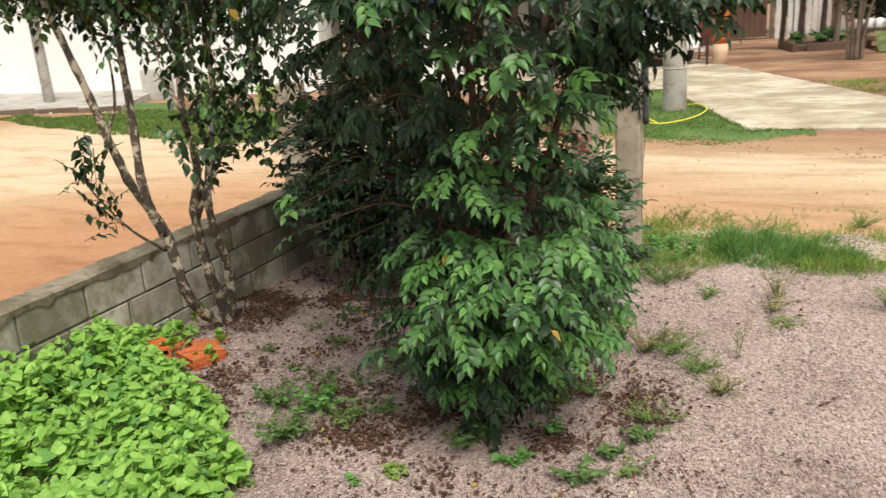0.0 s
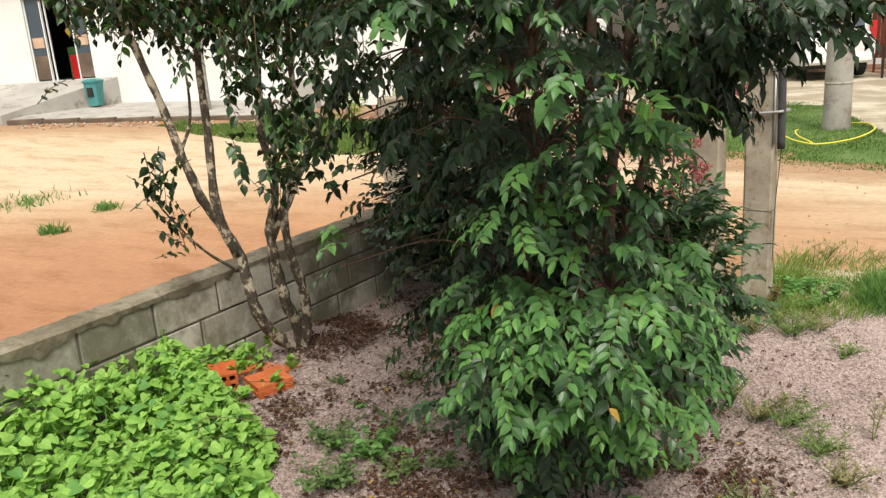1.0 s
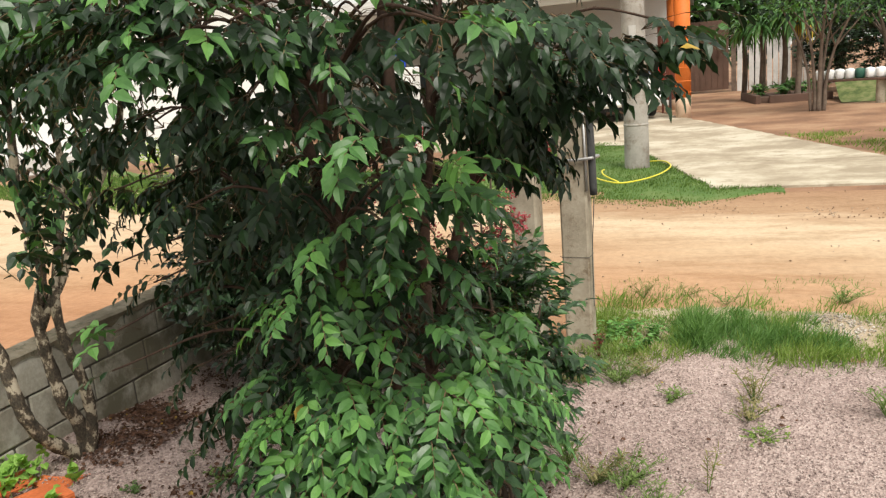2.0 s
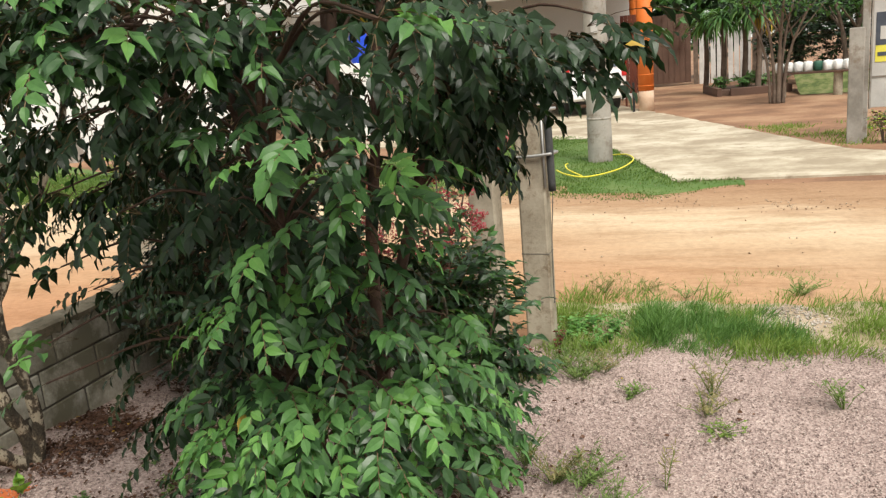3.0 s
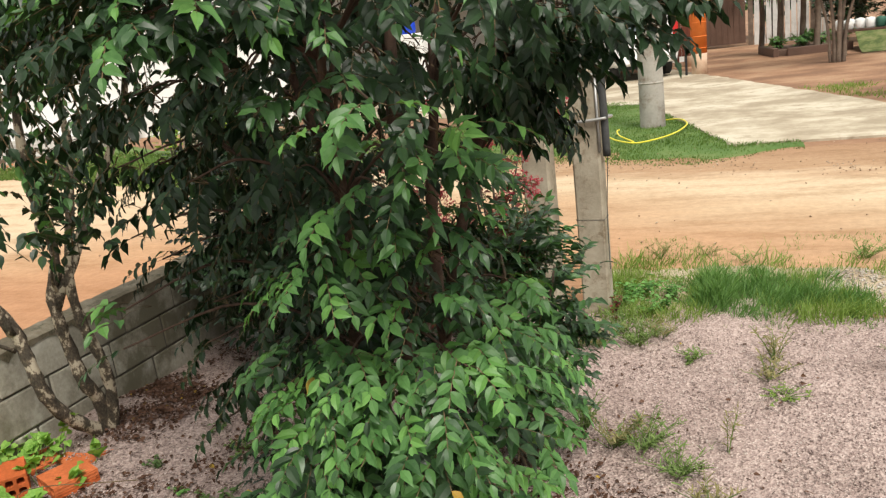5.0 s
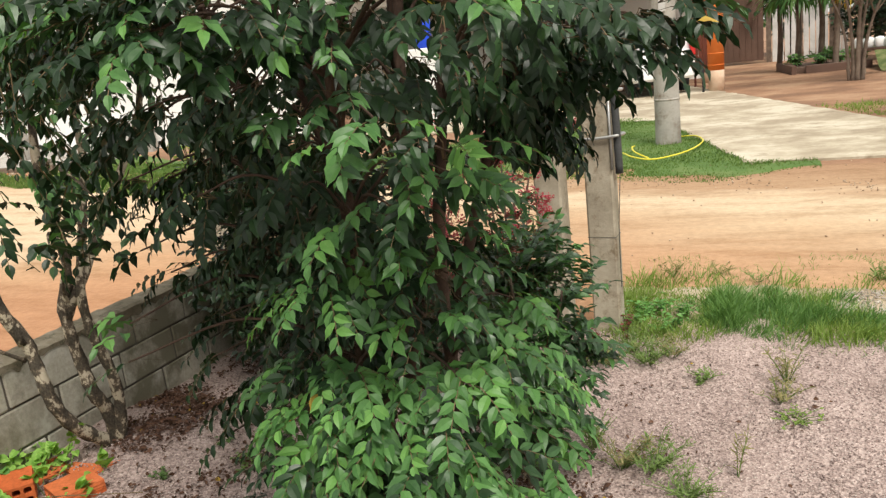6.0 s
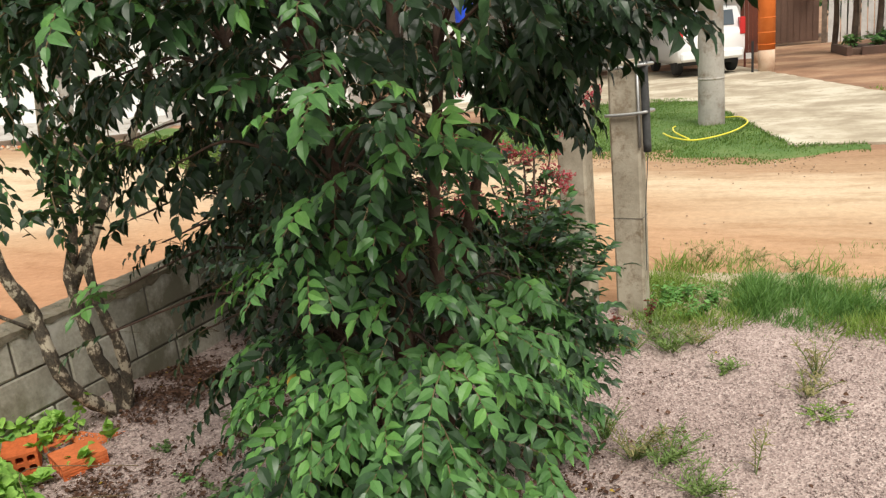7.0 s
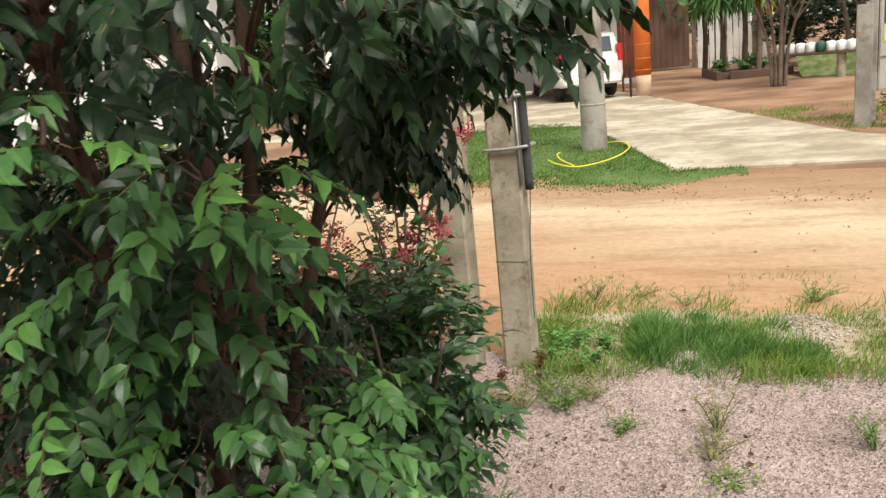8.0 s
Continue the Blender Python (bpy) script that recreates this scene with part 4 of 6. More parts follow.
def main_tree():
    bx, by = -0.83, 2.87
    tree = thing("yard_tree", (bx, by, 0), "dense multi-stemmed tree with drooping glossy dark green leaves", "tree")
    rng = np.random.default_rng(11)
    o = Vector((bx, by, 0))
    stems = [([Vector((*foot, -0.05)), *[Vector(p) for p in rest]], r, 0.009) for foot, *rest, r in STEMS]
    limb_tubes(tree, "trunk", stems, BARK, 9)
    along = [p for pts, _, _ in stems for p in smoothed(pts, 8)]
    # reach of the crown's back and top at each height
    reach = [(0.04, 0.30), (0.2, 0.40), (0.5, 0.48), (0.9, 0.56), (1.2, 0.60), (1.5, 0.72), (1.8, 0.9), (2.2, 1.0), (2.7, 0.95), (3.3, 0.35)]
    front = math.atan2(-0.91, 0.42)
    # right upper tiers take the dark mix, painting in their backlit undersides
    fans = [(f, kind) for group, kind in ((NEW_FANS, NEW_MIX), (LOW_FANS, LOW_MIX), (MID_FANS, MID_MIX), (TOP_FANS[:13], TOP_MIX), (TOP_FANS[13:], DARK_MIX), (DARK_FANS, DARK_MIX), (SHADE_FANS, SHADE_MIX)) for f in group]
    ends = [np.array(f[:3]) for f, _ in fans]
    tries, built = 0, len(fans) + 125
    while len(fans) < built and tries < 9000:
        tries += 1
        z = rng.uniform(0.15, 3.1)
        a = rng.uniform(0, 2 * math.pi)
        low = z < 2.0
        if low and math.cos(a - front) > -0.05 and math.sin(a - front) > -0.8:
            continue
        r = profile(reach, z) * rng.uniform(0.55, 0.98) * (0.62 if z < 1.0 else 1.0)
        c = np.array([bx + r * math.cos(a), by + r * math.sin(a), z])
        # the crown stays open towards the gate post, and low down on that side
        if 1.1 < z < 1.8 and c[0] > -0.7 or z < 1.0 and c[0] > -0.5:
            continue
        if any(np.linalg.norm(c - e) < (0.2 if low else 0.23) for e in ends):
            continue
        ends.append(c)
        # low and right-hand fill is coloured dark as the crown's shade
        fans.append(((c[0], c[1], z, 0.16), DARK_MIX if low or c[0] > -0.5 else TOP_MIX))
    lines, tone, boughs, sags = [], [], [], []
    for (x, y, z, w), kind in fans:
        # the low sprays towards the open yard all take the lightest leaf mix
        if z < 1.0 and x > -0.5:
            kind = NEW_MIX
        c = np.array([x, y, z])
        d = np.array([x - bx, y - by, 0.0])
        d /= max(0.05, np.linalg.norm(d))
        sag = (0.3 if x > -0.12 else 1.0) if kind in (DARK_MIX, SHADE_MIX) else 0.0
        twigs = fan_sprays(rng, c, d, w, sag)
        sags += [sag] * len(twigs)
        lines += twigs
        tone += [kind] * len(twigs)
        root = Vector(np.mean([t[0] for t in twigs], axis=0)) - o
        # the nearest stem that is a little lower carries the tier
        start = min(along, key=lambda p: (p - root).length + 3.0 * max(0.0, p.z - root.z + 0.08) + 0.6 * max(0.0, root.z - p.z - 0.5))
        way_out = root - start
        boughs.append(([start, start + way_out * 0.5 + Vector((rng.normal(0, 0.015), rng.normal(0, 0.015), 0.05 + 0.10 * way_out.length)), root], 0.0035 + 0.005 * min(1.0, way_out.length), 0.0028))
        for s, _, _ in twigs:
            boughs.append(([root - way_out * 0.12, (root + Vector(s) - o) / 2 + Vector((0, 0, 0.012)), Vector(s) - o], 0.0026, 0.0018))
    # sparse twigs inside the crown, their leaves painted near black as shade, open above the height of the wall
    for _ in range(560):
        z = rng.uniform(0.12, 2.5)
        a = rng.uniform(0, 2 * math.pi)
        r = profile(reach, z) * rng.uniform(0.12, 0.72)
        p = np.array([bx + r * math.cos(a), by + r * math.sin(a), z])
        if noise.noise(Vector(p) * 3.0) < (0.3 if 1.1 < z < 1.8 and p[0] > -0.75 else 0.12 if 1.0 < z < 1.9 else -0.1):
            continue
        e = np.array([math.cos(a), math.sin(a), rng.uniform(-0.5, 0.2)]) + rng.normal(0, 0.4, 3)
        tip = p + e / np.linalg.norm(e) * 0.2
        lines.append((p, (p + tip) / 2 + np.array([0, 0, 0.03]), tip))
        tone.append(SHADE_MIX)
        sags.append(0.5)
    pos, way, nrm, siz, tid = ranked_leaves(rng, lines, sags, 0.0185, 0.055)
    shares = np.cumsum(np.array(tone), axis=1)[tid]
    # leaves of one spray are of about one colour
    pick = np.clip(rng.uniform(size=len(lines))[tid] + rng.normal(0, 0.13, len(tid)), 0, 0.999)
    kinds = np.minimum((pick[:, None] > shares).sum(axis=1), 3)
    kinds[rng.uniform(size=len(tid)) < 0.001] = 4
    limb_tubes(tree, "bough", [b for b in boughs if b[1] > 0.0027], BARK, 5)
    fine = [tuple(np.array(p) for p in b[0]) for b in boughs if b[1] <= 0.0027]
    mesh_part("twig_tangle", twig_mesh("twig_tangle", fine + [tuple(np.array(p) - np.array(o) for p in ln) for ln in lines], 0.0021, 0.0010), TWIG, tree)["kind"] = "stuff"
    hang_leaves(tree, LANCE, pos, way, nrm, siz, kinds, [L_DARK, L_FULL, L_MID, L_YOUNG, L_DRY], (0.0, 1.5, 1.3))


def side_tree():
    foot = (-2.52, 3.31, 0.09)
    tree = thing("side_tree", foot, "sparse multi-stemmed small tree with lichen-spotted bark beside the block wall", "tree")
    f = Vector(foot)
    ab = lambda x, y, z: Vector((x, y, z)) - f
    limbs = [
        ([ab(-2.57, 3.35, 0.06), ab(-2.59, 3.27, 0.15), ab(-2.60, 3.13, 0.29), ab(-2.61, 3.05, 0.46), ab(-2.62, 3.03, 0.62), ab(-2.64, 3.01, 0.78), ab(-2.68, 2.91, 1.00), ab(-2.70, 2.85, 1.16), ab(-2.74, 2.80, 1.43), ab(-2.78, 2.75, 1.67), ab(-2.82, 2.69, 1.95), ab(-2.9, 2.6, 2.4)], 0.036, 0.014),
        ([ab(-2.64, 3.01, 0.74), ab(-2.66, 2.94, 1.00), ab(-2.68, 2.97, 1.39), ab(-2.70, 2.99, 1.65), ab(-2.72, 3.01, 1.89), ab(-2.75, 3.03, 2.4)], 0.026, 0.012),
        ([ab(-2.59, 3.33, 0.06), ab(-2.57, 3.30, 0.27), ab(-2.57, 3.23, 0.44), ab(-2.57, 3.21, 0.61), ab(-2.57, 3.19, 0.83), ab(-2.55, 3.24, 1.03), ab(-2.55, 3.20, 1.38), ab(-2.55, 3.23, 1.77), ab(-2.55, 3.2, 2.4)], 0.036, 0.014),
        ([ab(-2.57, 3.19, 0.79), ab(-2.50, 3.38, 1.09), ab(-2.45, 3.58, 1.39), ab(-2.40, 3.70, 1.65), ab(-2.3, 3.8, 2.2)], 0.027, 0.012),
        ([ab(-2.57, 3.33, 0.08), ab(-2.50, 3.31, 0.40), ab(-2.50, 3.26, 0.66), ab(-2.52, 3.26, 0.91), ab(-2.50, 3.40, 1.42), ab(-2.50, 3.42, 1.81), ab(-2.48, 3.45, 2.4)], 0.030, 0.012),
        ([ab(-2.64, 3.0, 0.66), ab(-2.69, 2.86, 0.80), ab(-2.72, 2.72, 0.98), ab(-2.72, 2.62, 1.14)], 0.009, 0.003),
        ([ab(-2.72, 2.83, 1.3), ab(-2.70, 2.9, 1.45), ab(-2.69, 2.9, 1.7)], 0.010, 0.005),
        ([ab(-2.56, 3.22, 0.85), ab(-2.5, 3.15, 0.95), ab(-2.42, 3.12, 1.08)], 0.009, 0.003),
        ([ab(-2.55, 3.20, 1.3), ab(-2.25, 3.0, 1.5), ab(-2.05, 2.88, 1.48), ab(-1.86, 2.84, 1.36)], 0.010, 0.003),
        ([ab(-2.55, 3.22, 1.1), ab(-2.36, 3.02, 1.22), ab(-2.2, 2.88, 1.14)], 0.008, 0.003),
    ]
    limb_tubes(tree, "trunk", limbs, LICHEN, 9)
    rng = np.random.default_rng(5)
    tips, dirs = [], []
    ends = [(-2.85, 2.70, 1.92, 0.15, 90), (-2.75, 2.95, 1.88, 0.17, 130), (-2.55, 3.15, 1.86, 0.17, 130), (-2.35, 3.55, 1.84, 0.19, 130), (-2.6, 3.45, 1.84, 0.19, 90), (-2.7, 3.1, 2.2, 0.36, 150), (-2.3, 3.4, 2.2, 0.36, 150),
            (-2.73, 2.62, 1.14, 0.04, 8), (-2.72, 2.70, 1.02, 0.05, 12), (-2.71, 2.80, 0.86, 0.05, 10), (-2.42, 3.14, 1.05, 0.09, 9), (-2.40, 3.05, 1.3, 0.12, 5), (-2.50, 3.25, 1.28, 0.10, 4), (-2.35, 3.5, 1.4, 0.14, 8), (-2.05, 2.86, 1.40, 0.10, 34), (-1.93, 2.82, 1.27, 0.10, 26), (-2.2, 2.86, 1.12, 0.10, 16), (-2.15, 2.85, 1.56, 0.12, 36), (-1.85, 2.85, 1.36, 0.10, 22)]
    for x, y, z, s, n in ends:
        for _ in range(int(n * (0.55 if z < 1.8 else 0.75))):
            p = np.array([x, y, z]) + rng.normal(0, 1, 3) * s * np.array([0.8, 0.8, 0.6])
            if p[0] < -3.3:
                continue
            tips.append(p)
            dirs.append(rng.normal(0, 0.6, 3) + np.array([0, 0, -0.5]))
    pos, way, nrm, siz, tid, lines = spray_leaves(rng, np.array(tips), np.array(dirs), 0.2, 7, 0.055, sag=0.7)
    # mostly near-black leaves: the backlit look is put into their colour
    kinds = rng.choice([0, 0, 0, 0, 0, 1, 2], size=len(tid))
    kinds[rng.uniform(size=len(tid)) < 0.006] = 3
    shifted = [tuple(np.array(p) - np.array(foot) for p in ln) for ln in lines]
    mesh_part("twig_tangle", twig_mesh("twig_tangle", shifted, 0.003, 0.0013), TWIG, tree)["kind"] = "stuff"
    hang_leaves(tree, BROAD, pos, way, nrm, siz, kinds, [L_DARK, L_SHRUB, L_MID, L_DRY], (-1.5, 2.2, 1.2), 220)


def shrub(name, at, label, h, r, sprays, leaf_len, mats, weights, seed, shape=OVAL, up=0.4, single=120, count=9, length=0.22):
    x0, y0, z0 = at
    bush = thing(name, at, label, "shrub")
    rng = np.random.default_rng(seed)
    stems, tips, dirs = [], [], []
    for k in range(7):
        a = k * 0.9 + seed
        e = Vector((math.cos(a) * r * 0.6, math.sin(a) * r * 0.6, h * rng.uniform(0.6, 0.9)))
        stems.append(([Vector((math.cos(a) * 0.03, math.sin(a) * 0.03, -0.05)), e * 0.45 + Vector((0, 0, h * 0.12)), e], 0.011, 0.004))
    limb_tubes(bush, "stem", stems, GREYBARK, 6)
    while len(tips) < sprays:
        q = rng.normal(0, 1, 3)
        q /= np.linalg.norm(q)
        q *= rng.uniform(0.45, 1.0)
        p = np.array([x0 + q[0] * r, y0 + q[1] * r, z0 + h * 0.55 + q[2] * h * 0.47])
        if p[2] < z0 + 0.04 or noise.noise(Vector(p) * 3.5) < -0.2:
            continue
        tips.append(p)
        dirs.append(np.array([q[0], q[1], up + 0.4 * q[2]]) + rng.normal(0, 0.25, 3))
    pos, way, nrm, siz, tid, lines = spray_leaves(rng, np.array(tips), np.array(dirs), length, count, leaf_len, sag=0.35)
    kinds = rng.choice(len(mats), size=len(tid), p=weights)
    shifted = [tuple(np.array(p) - np.array(at) for p in ln) for ln in lines]
    mesh_part("twig_tangle", twig_mesh("twig_tangle", shifted, 0.0025, 0.0012), TWIG, bush)["kind"] = "stuff"
    hang_leaves(bush, shape, pos, way, nrm, siz, kinds, mats, (0.2, 1.5, 1.5), single)
    return bush, tips


def flower_heads(bush, at, spots, seed, r=0.035):
    """Round heads of small four-petalled flowers."""
    rng = np.random.default_rng(seed)
    sv = np.array([(0, 0, 0), (0.5, 0.28, 0.1), (1, 0, 0.05), (0.5, -0.28, 0.1)])
    for c in spots:
        n = 60
        d = rng.normal(0, 1, (n, 3))
        d /= np.linalg.norm(d, axis=1, keepdims=True)
        pos = d * r * rng.uniform(0.5, 1.0, (n, 1)) + (np.array(c) - np.array(at))
        side = np.cross(d, rng.normal(0, 1, (n, 3)))
        me = scatter_mesh("flower_head", (sv, [(0, 1, 2), (0, 2, 3)]), pos, turn_frames(side + d * 0.4, d), np.full(n, 0.017))
        mesh_part("flower_head", me, PETAL, bush, "small pink-red flower head")


main_tree()
side_tree()
shrub("post_shrub", (-0.55, 3.5, 0.0), "rounded dark green shrub beside the gate post", 1.16, 0.38, 400, 0.060, [L_SHRUB, L_FULL, L_MID], [0.5, 0.25, 0.25], 3, single=160, up=0.35, length=0.17)
# corner shrubs: mostly near-black leaves, the corner's shade put into their colour
shrub("corner_shrub", (-1.78, 4.32, 0.02), "dense shrub in the wall corner, its shade put into near-black leaves", 1.35, 0.5, 620, 0.064, [L_DARK, L_SHRUB], [0.85, 0.15], 9, single=60)
shrub("corner_shrub", (-2.25, 4.42, 0.04), "dense shrub in the wall corner, its shade put into near-black leaves", 1.55, 0.6, 760, 0.066, [L_DARK, L_SHRUB], [0.8, 0.2], 8, single=60)
_ix, _tips = shrub("flowering_shrub", (-1.42, 4.55, 0.02), "red-flowering shrub with bronze leaves along the wall", 1.25, 0.42, 170, 0.05, [L_SHRUB, L_RED, L_MID], [0.45, 0.35, 0.2], 21, single=60)
flower_heads(_ix, (-1.42, 4.55, 0.02), [t for t in _tips if t[2] > 0.55][:46], 2)
_iy, _tips = shrub("flowering_shrub", (-0.98, 4.72, 0.0), "red-flowering shrub with bronze leaves along the wall", 1.45, 0.3, 110, 0.05, [L_SHRUB, L_RED, L_MID], [0.5, 0.3, 0.2], 27, single=40)
flower_heads(_iy, (-0.98, 4.72, 0.0), [t for t in _tips if t[2] > 0.7][:30] + [(-0.80, 4.2, 1.28), (-0.86, 4.2, 1.33), (-0.83, 4.25, 1.25), (-0.91, 4.25, 1.35), (-0.76, 4.22, 1.31), (-0.46, 4.2, 1.40), (-0.49, 4.22, 1.37), (-1.10, 4.25, 1.47), (-1.14, 4.3, 1.42)], 3)


# ---- vine carpet ----
def vine_top(x, y):
    """Height of the vine carpet above the ground."""
    clear = 1 - 0.95 * step(-2.84, -2.78, x) * step(2.62, 2.76, y + 0.25 * (x + 2.6))
    d = min(1.0, max(0.0, (3.15 - y) / 0.45)) * min(1.0, max(0.0, (-1.46 - 0.86 * max(0, y - 1.8) + 0.16 * noise.noise(Vector((y * 1.6, 4, 0))) + 0.10 * noise.noise(Vector((y * 5, 9, 0))) - x) / 0.35 + 0.15)) * step(-0.9 + 0.5 * noise.noise(Vector((x * 1.5, 2, 0))), -0.1, y)
    return clear * 0.34 * math.sqrt(max(0.0, d)) * (0.8 + 0.45 * noise.noise(Vector((x * 2.2, y * 2.2, 7))) + 0.3 * noise.noise(Vector((x * 7, y * 7, 3)))) + 0.15 * step(-2.4, -2.75, x) * step(3.3, 1.6, y) * clear


def vine_patch():
    vine = thing("vine_patch", (-2.2, 1.6, 0), "thick carpet of bright green heart-leaved vines", "vine")
    rng = np.random.default_rng(4)
    pos, way, nrm, siz = [], [], [], []
    while len(pos) < 15500:
        x, y = rng.uniform(-2.86, -1.2), rng.uniform(-1.3, 3.2)
        t = vine_top(x, y)
        if t < 0.06:
            continue
        z = ground_z(x, y) + t * (1 - 0.7 * rng.uniform() ** 1.6) + rng.normal(0, 0.014)
        pos.append((x, y, z))
        a = rng.uniform(0, 2 * math.pi)
        way.append((math.cos(a), math.sin(a), -rng.uniform(0.0, 0.5)))
        nrm.append(np.array([0.15, -0.2, 1.0]) + rng.normal(0, 0.33, 3))
        siz.append(0.044 * rng.uniform(0.45, 1.35))
    pos, way, nrm, siz = map(np.array, (pos, way, nrm, siz))
    kinds = (rng.uniform(size=len(pos)) < 0.12).astype(int)
    hang_leaves(vine, HEART, pos, way, nrm, siz, kinds, [L_IVY, L_YOUNG], (-1.4, 1.9, 0.4))
    # loose runners over the bricks and up the wall
    runners = []
    for x, y, z, n in ((-2.80, 2.78, 0.10, 12), (-2.62, 2.80, 0.05, 9), (-2.47, 2.93, 0.05, 6), (-2.72, 3.02, 0.15, 9), (-2.79, 3.08, 0.17, 14), (-2.66, 3.10, 0.14, 9), (-2.80, 2.95, 0.16, 14), (-2.52, 3.04, 0.12, 3)):
        p2 = np.array([x, y, z]) + rng.normal(0, 1, (n, 3)) * np.array([0.03, 0.045, 0.03])
        w2 = np.stack([rng.normal(0, 1, n), rng.normal(0, 1, n), -rng.uniform(0, 0.5, n)], 1)
        n2 = np.array([0.3, -0.3, 1.0]) + rng.normal(0, 0.35, (n, 3))
        hang_leaves(vine, HEART, p2, w2, n2, 0.042 * rng.uniform(0.6, 1.2, n), np.zeros(n, int), [L_IVY], (0, 0, 0), n)
        base = np.array([x, y, ground_z(x, y)])
        runners += [(base - vine_off, (base + p) / 2 + np.array([0, 0, 0.02]) - vine_off, p - vine_off) for p in p2]
    mesh_part("tendril_tangle", twig_mesh("tendril_tangle", runners, 0.0016, 0.0012), L_IVY, vine)["kind"] = "stuff"
    lines = []
    for i in range(0, len(pos), 4):
        p = pos[i]
        lines.append((p + np.array([rng.normal(0, 0.05), rng.normal(0, 0.05), -0.14]) - vine_off, p + np.array([0, 0, -0.06]) - vine_off, p - vine_off))
    mesh_part("stalk_tangle", twig_mesh("stalk_tangle", lines, 0.0018, 0.0012), L_IVY, vine)["kind"] = "stuff"
    for k in range(3):
        x, y = rng.uniform(-2.4, -1.9), rng.uniform(1.9, 2.7)
        z = vine_top(x, y) + ground_z(x, y) + 0.03
        pts = [(x + 2.2, y - 1.6, z - 0.02), (x + 2.2 + rng.normal(0, .1), y - 1.6 + 0.1, z + 0.04), (x + 2.2 + rng.normal(0, .15), y - 1.6 + 0.25, z + 0.03)]
        part("runner", tube(smoothed(pts, 5), 0.002, 4), TWIG, vine, "pale dry runner")


vine_off = np.array([-2.2, 1.6, 0])
vine_patch()


# ---- grass, weeds and leaf litter ----
BLADE = (np.array([(0, 0.5, 0), (0, -0.5, 0), (0.05, 0.4, 0.5), (0.05, -0.4, 0.5), (0.3, 0, 1.0)]), [(0, 1, 3, 2), (2, 3, 4)])


def grass_field(name, label, n, spot, height, width, mat, seed):
    """Blades where spot(rng) puts them; one object."""
    rng = np.random.default_rng(seed)
    pos, siz = [], []
    while len(pos) < n:
        s = spot(rng)
        if s is None:
            continue
        x, y, k = s
        pos.append((x, y, ground_z(x, y) - 0.005))
        h = height * k * rng.uniform(0.5, 1.3)
        siz.append((h, width * rng.uniform(0.7, 1.3), h))
    a = rng.uniform(0, 2 * math.pi, n)
    lean = rng.normal(0, 0.38, (n, 2)) + np.array([0.18, -0.1]) + np.array([[0.9 * noise.noise(Vector((p[0] * 7, p[1] * 7, 0))), 0.9 * noise.noise(Vector((p[0] * 7, p[1] * 7, 9)))] for p in pos])
    up = np.stack([lean[:, 0], lean[:, 1], np.ones(n)], 1)
    up /= np.linalg.norm(up, axis=1, keepdims=True)
    fx = np.stack([np.cos(a), np.sin(a), np.zeros(n)], 1)
    y = np.cross(up, fx)
    y /= np.linalg.norm(y, axis=1, keepdims=True)
    rot = np.stack([np.cross(y, up), y, up], axis=2)
    sv, sf = BLADE
    siz = np.array(siz)
    local = sv[None] * siz[:, None, :]
    co = np.einsum("nij,nkj->nki", rot, local) + np.array(pos)[:, None, :]
    k = len(sv)
    faces = [tuple(v + i * k for v in f) for i in range(n) for f in sf]
    me = bpy.data.meshes.new(name)
    me.from_pydata(co.reshape(-1, 3).tolist(), [], faces)
    return tagged(mesh_part(name, me, mat), label, "grass", kind="stuff")


TURF = two_scale("turf", (0.05, 0.10, 0.022), (0.085, 0.15, 0.036), (0.17, 0.195, 0.075), 1.5, 25.0, bump=0.6)


STRIP = two_scale("weedy_ground", (0.20, 0.17, 0.09), (0.36, 0.28, 0.19), (0.50, 0.42, 0.33), 2.6, 40.0, bump=0.6)


def ribbon(name, x0, x1, nx, near, far, ny, mat, lift):
    """Ground cover between two wandering outlines, thinning out at both."""
    xs = np.linspace(x0, x1, nx + 1)
    verts, faces = [], []
    for x in xs:
        a, b = near(x), far(x)
        for j in range(ny + 1):
            y = a + (b - a) * j / ny
            t = min(j, ny - j) / (ny / 2)
            verts.append((x, y, ground_z(x, y) - 0.012 + (lift + 0.012) * min(1.0, t * 2.5) + 0.008 * noise.noise(Vector((x * 2, y * 2, 1)))))
    for i in range(nx):
        for j in range(ny):
            q = i * (ny + 1) + j
            faces.append((q, q + ny + 1, q + ny + 2, q + 1))
    me = bpy.data.meshes.new(name)
    me.from_pydata(verts, [], faces)
    return mesh_part(name, me, mat, smooth=True)


def verge_near(x):
    return (9.85 + 0.22 * noise.noise(Vector((x * 0.8, 0, 0))) + 0.08 * noise.noise(Vector((x * 4, 0, 0))) - 0.27 * x) / 0.963 + 0.80 * step(-0.15, 0.95, x) - 0.12


def verge_far(x):
    edge = 11.22 + max(0.0, (0.2 - x)) * 11.0 / 3.2
    return max(verge_near(x) + 0.02, min(edge, verge_near(x) + 6.6 - 4.6 * step(-3.0, -7.0, x) + 0.4 * noise.noise(Vector((x * 0.7, 5, 0)))))


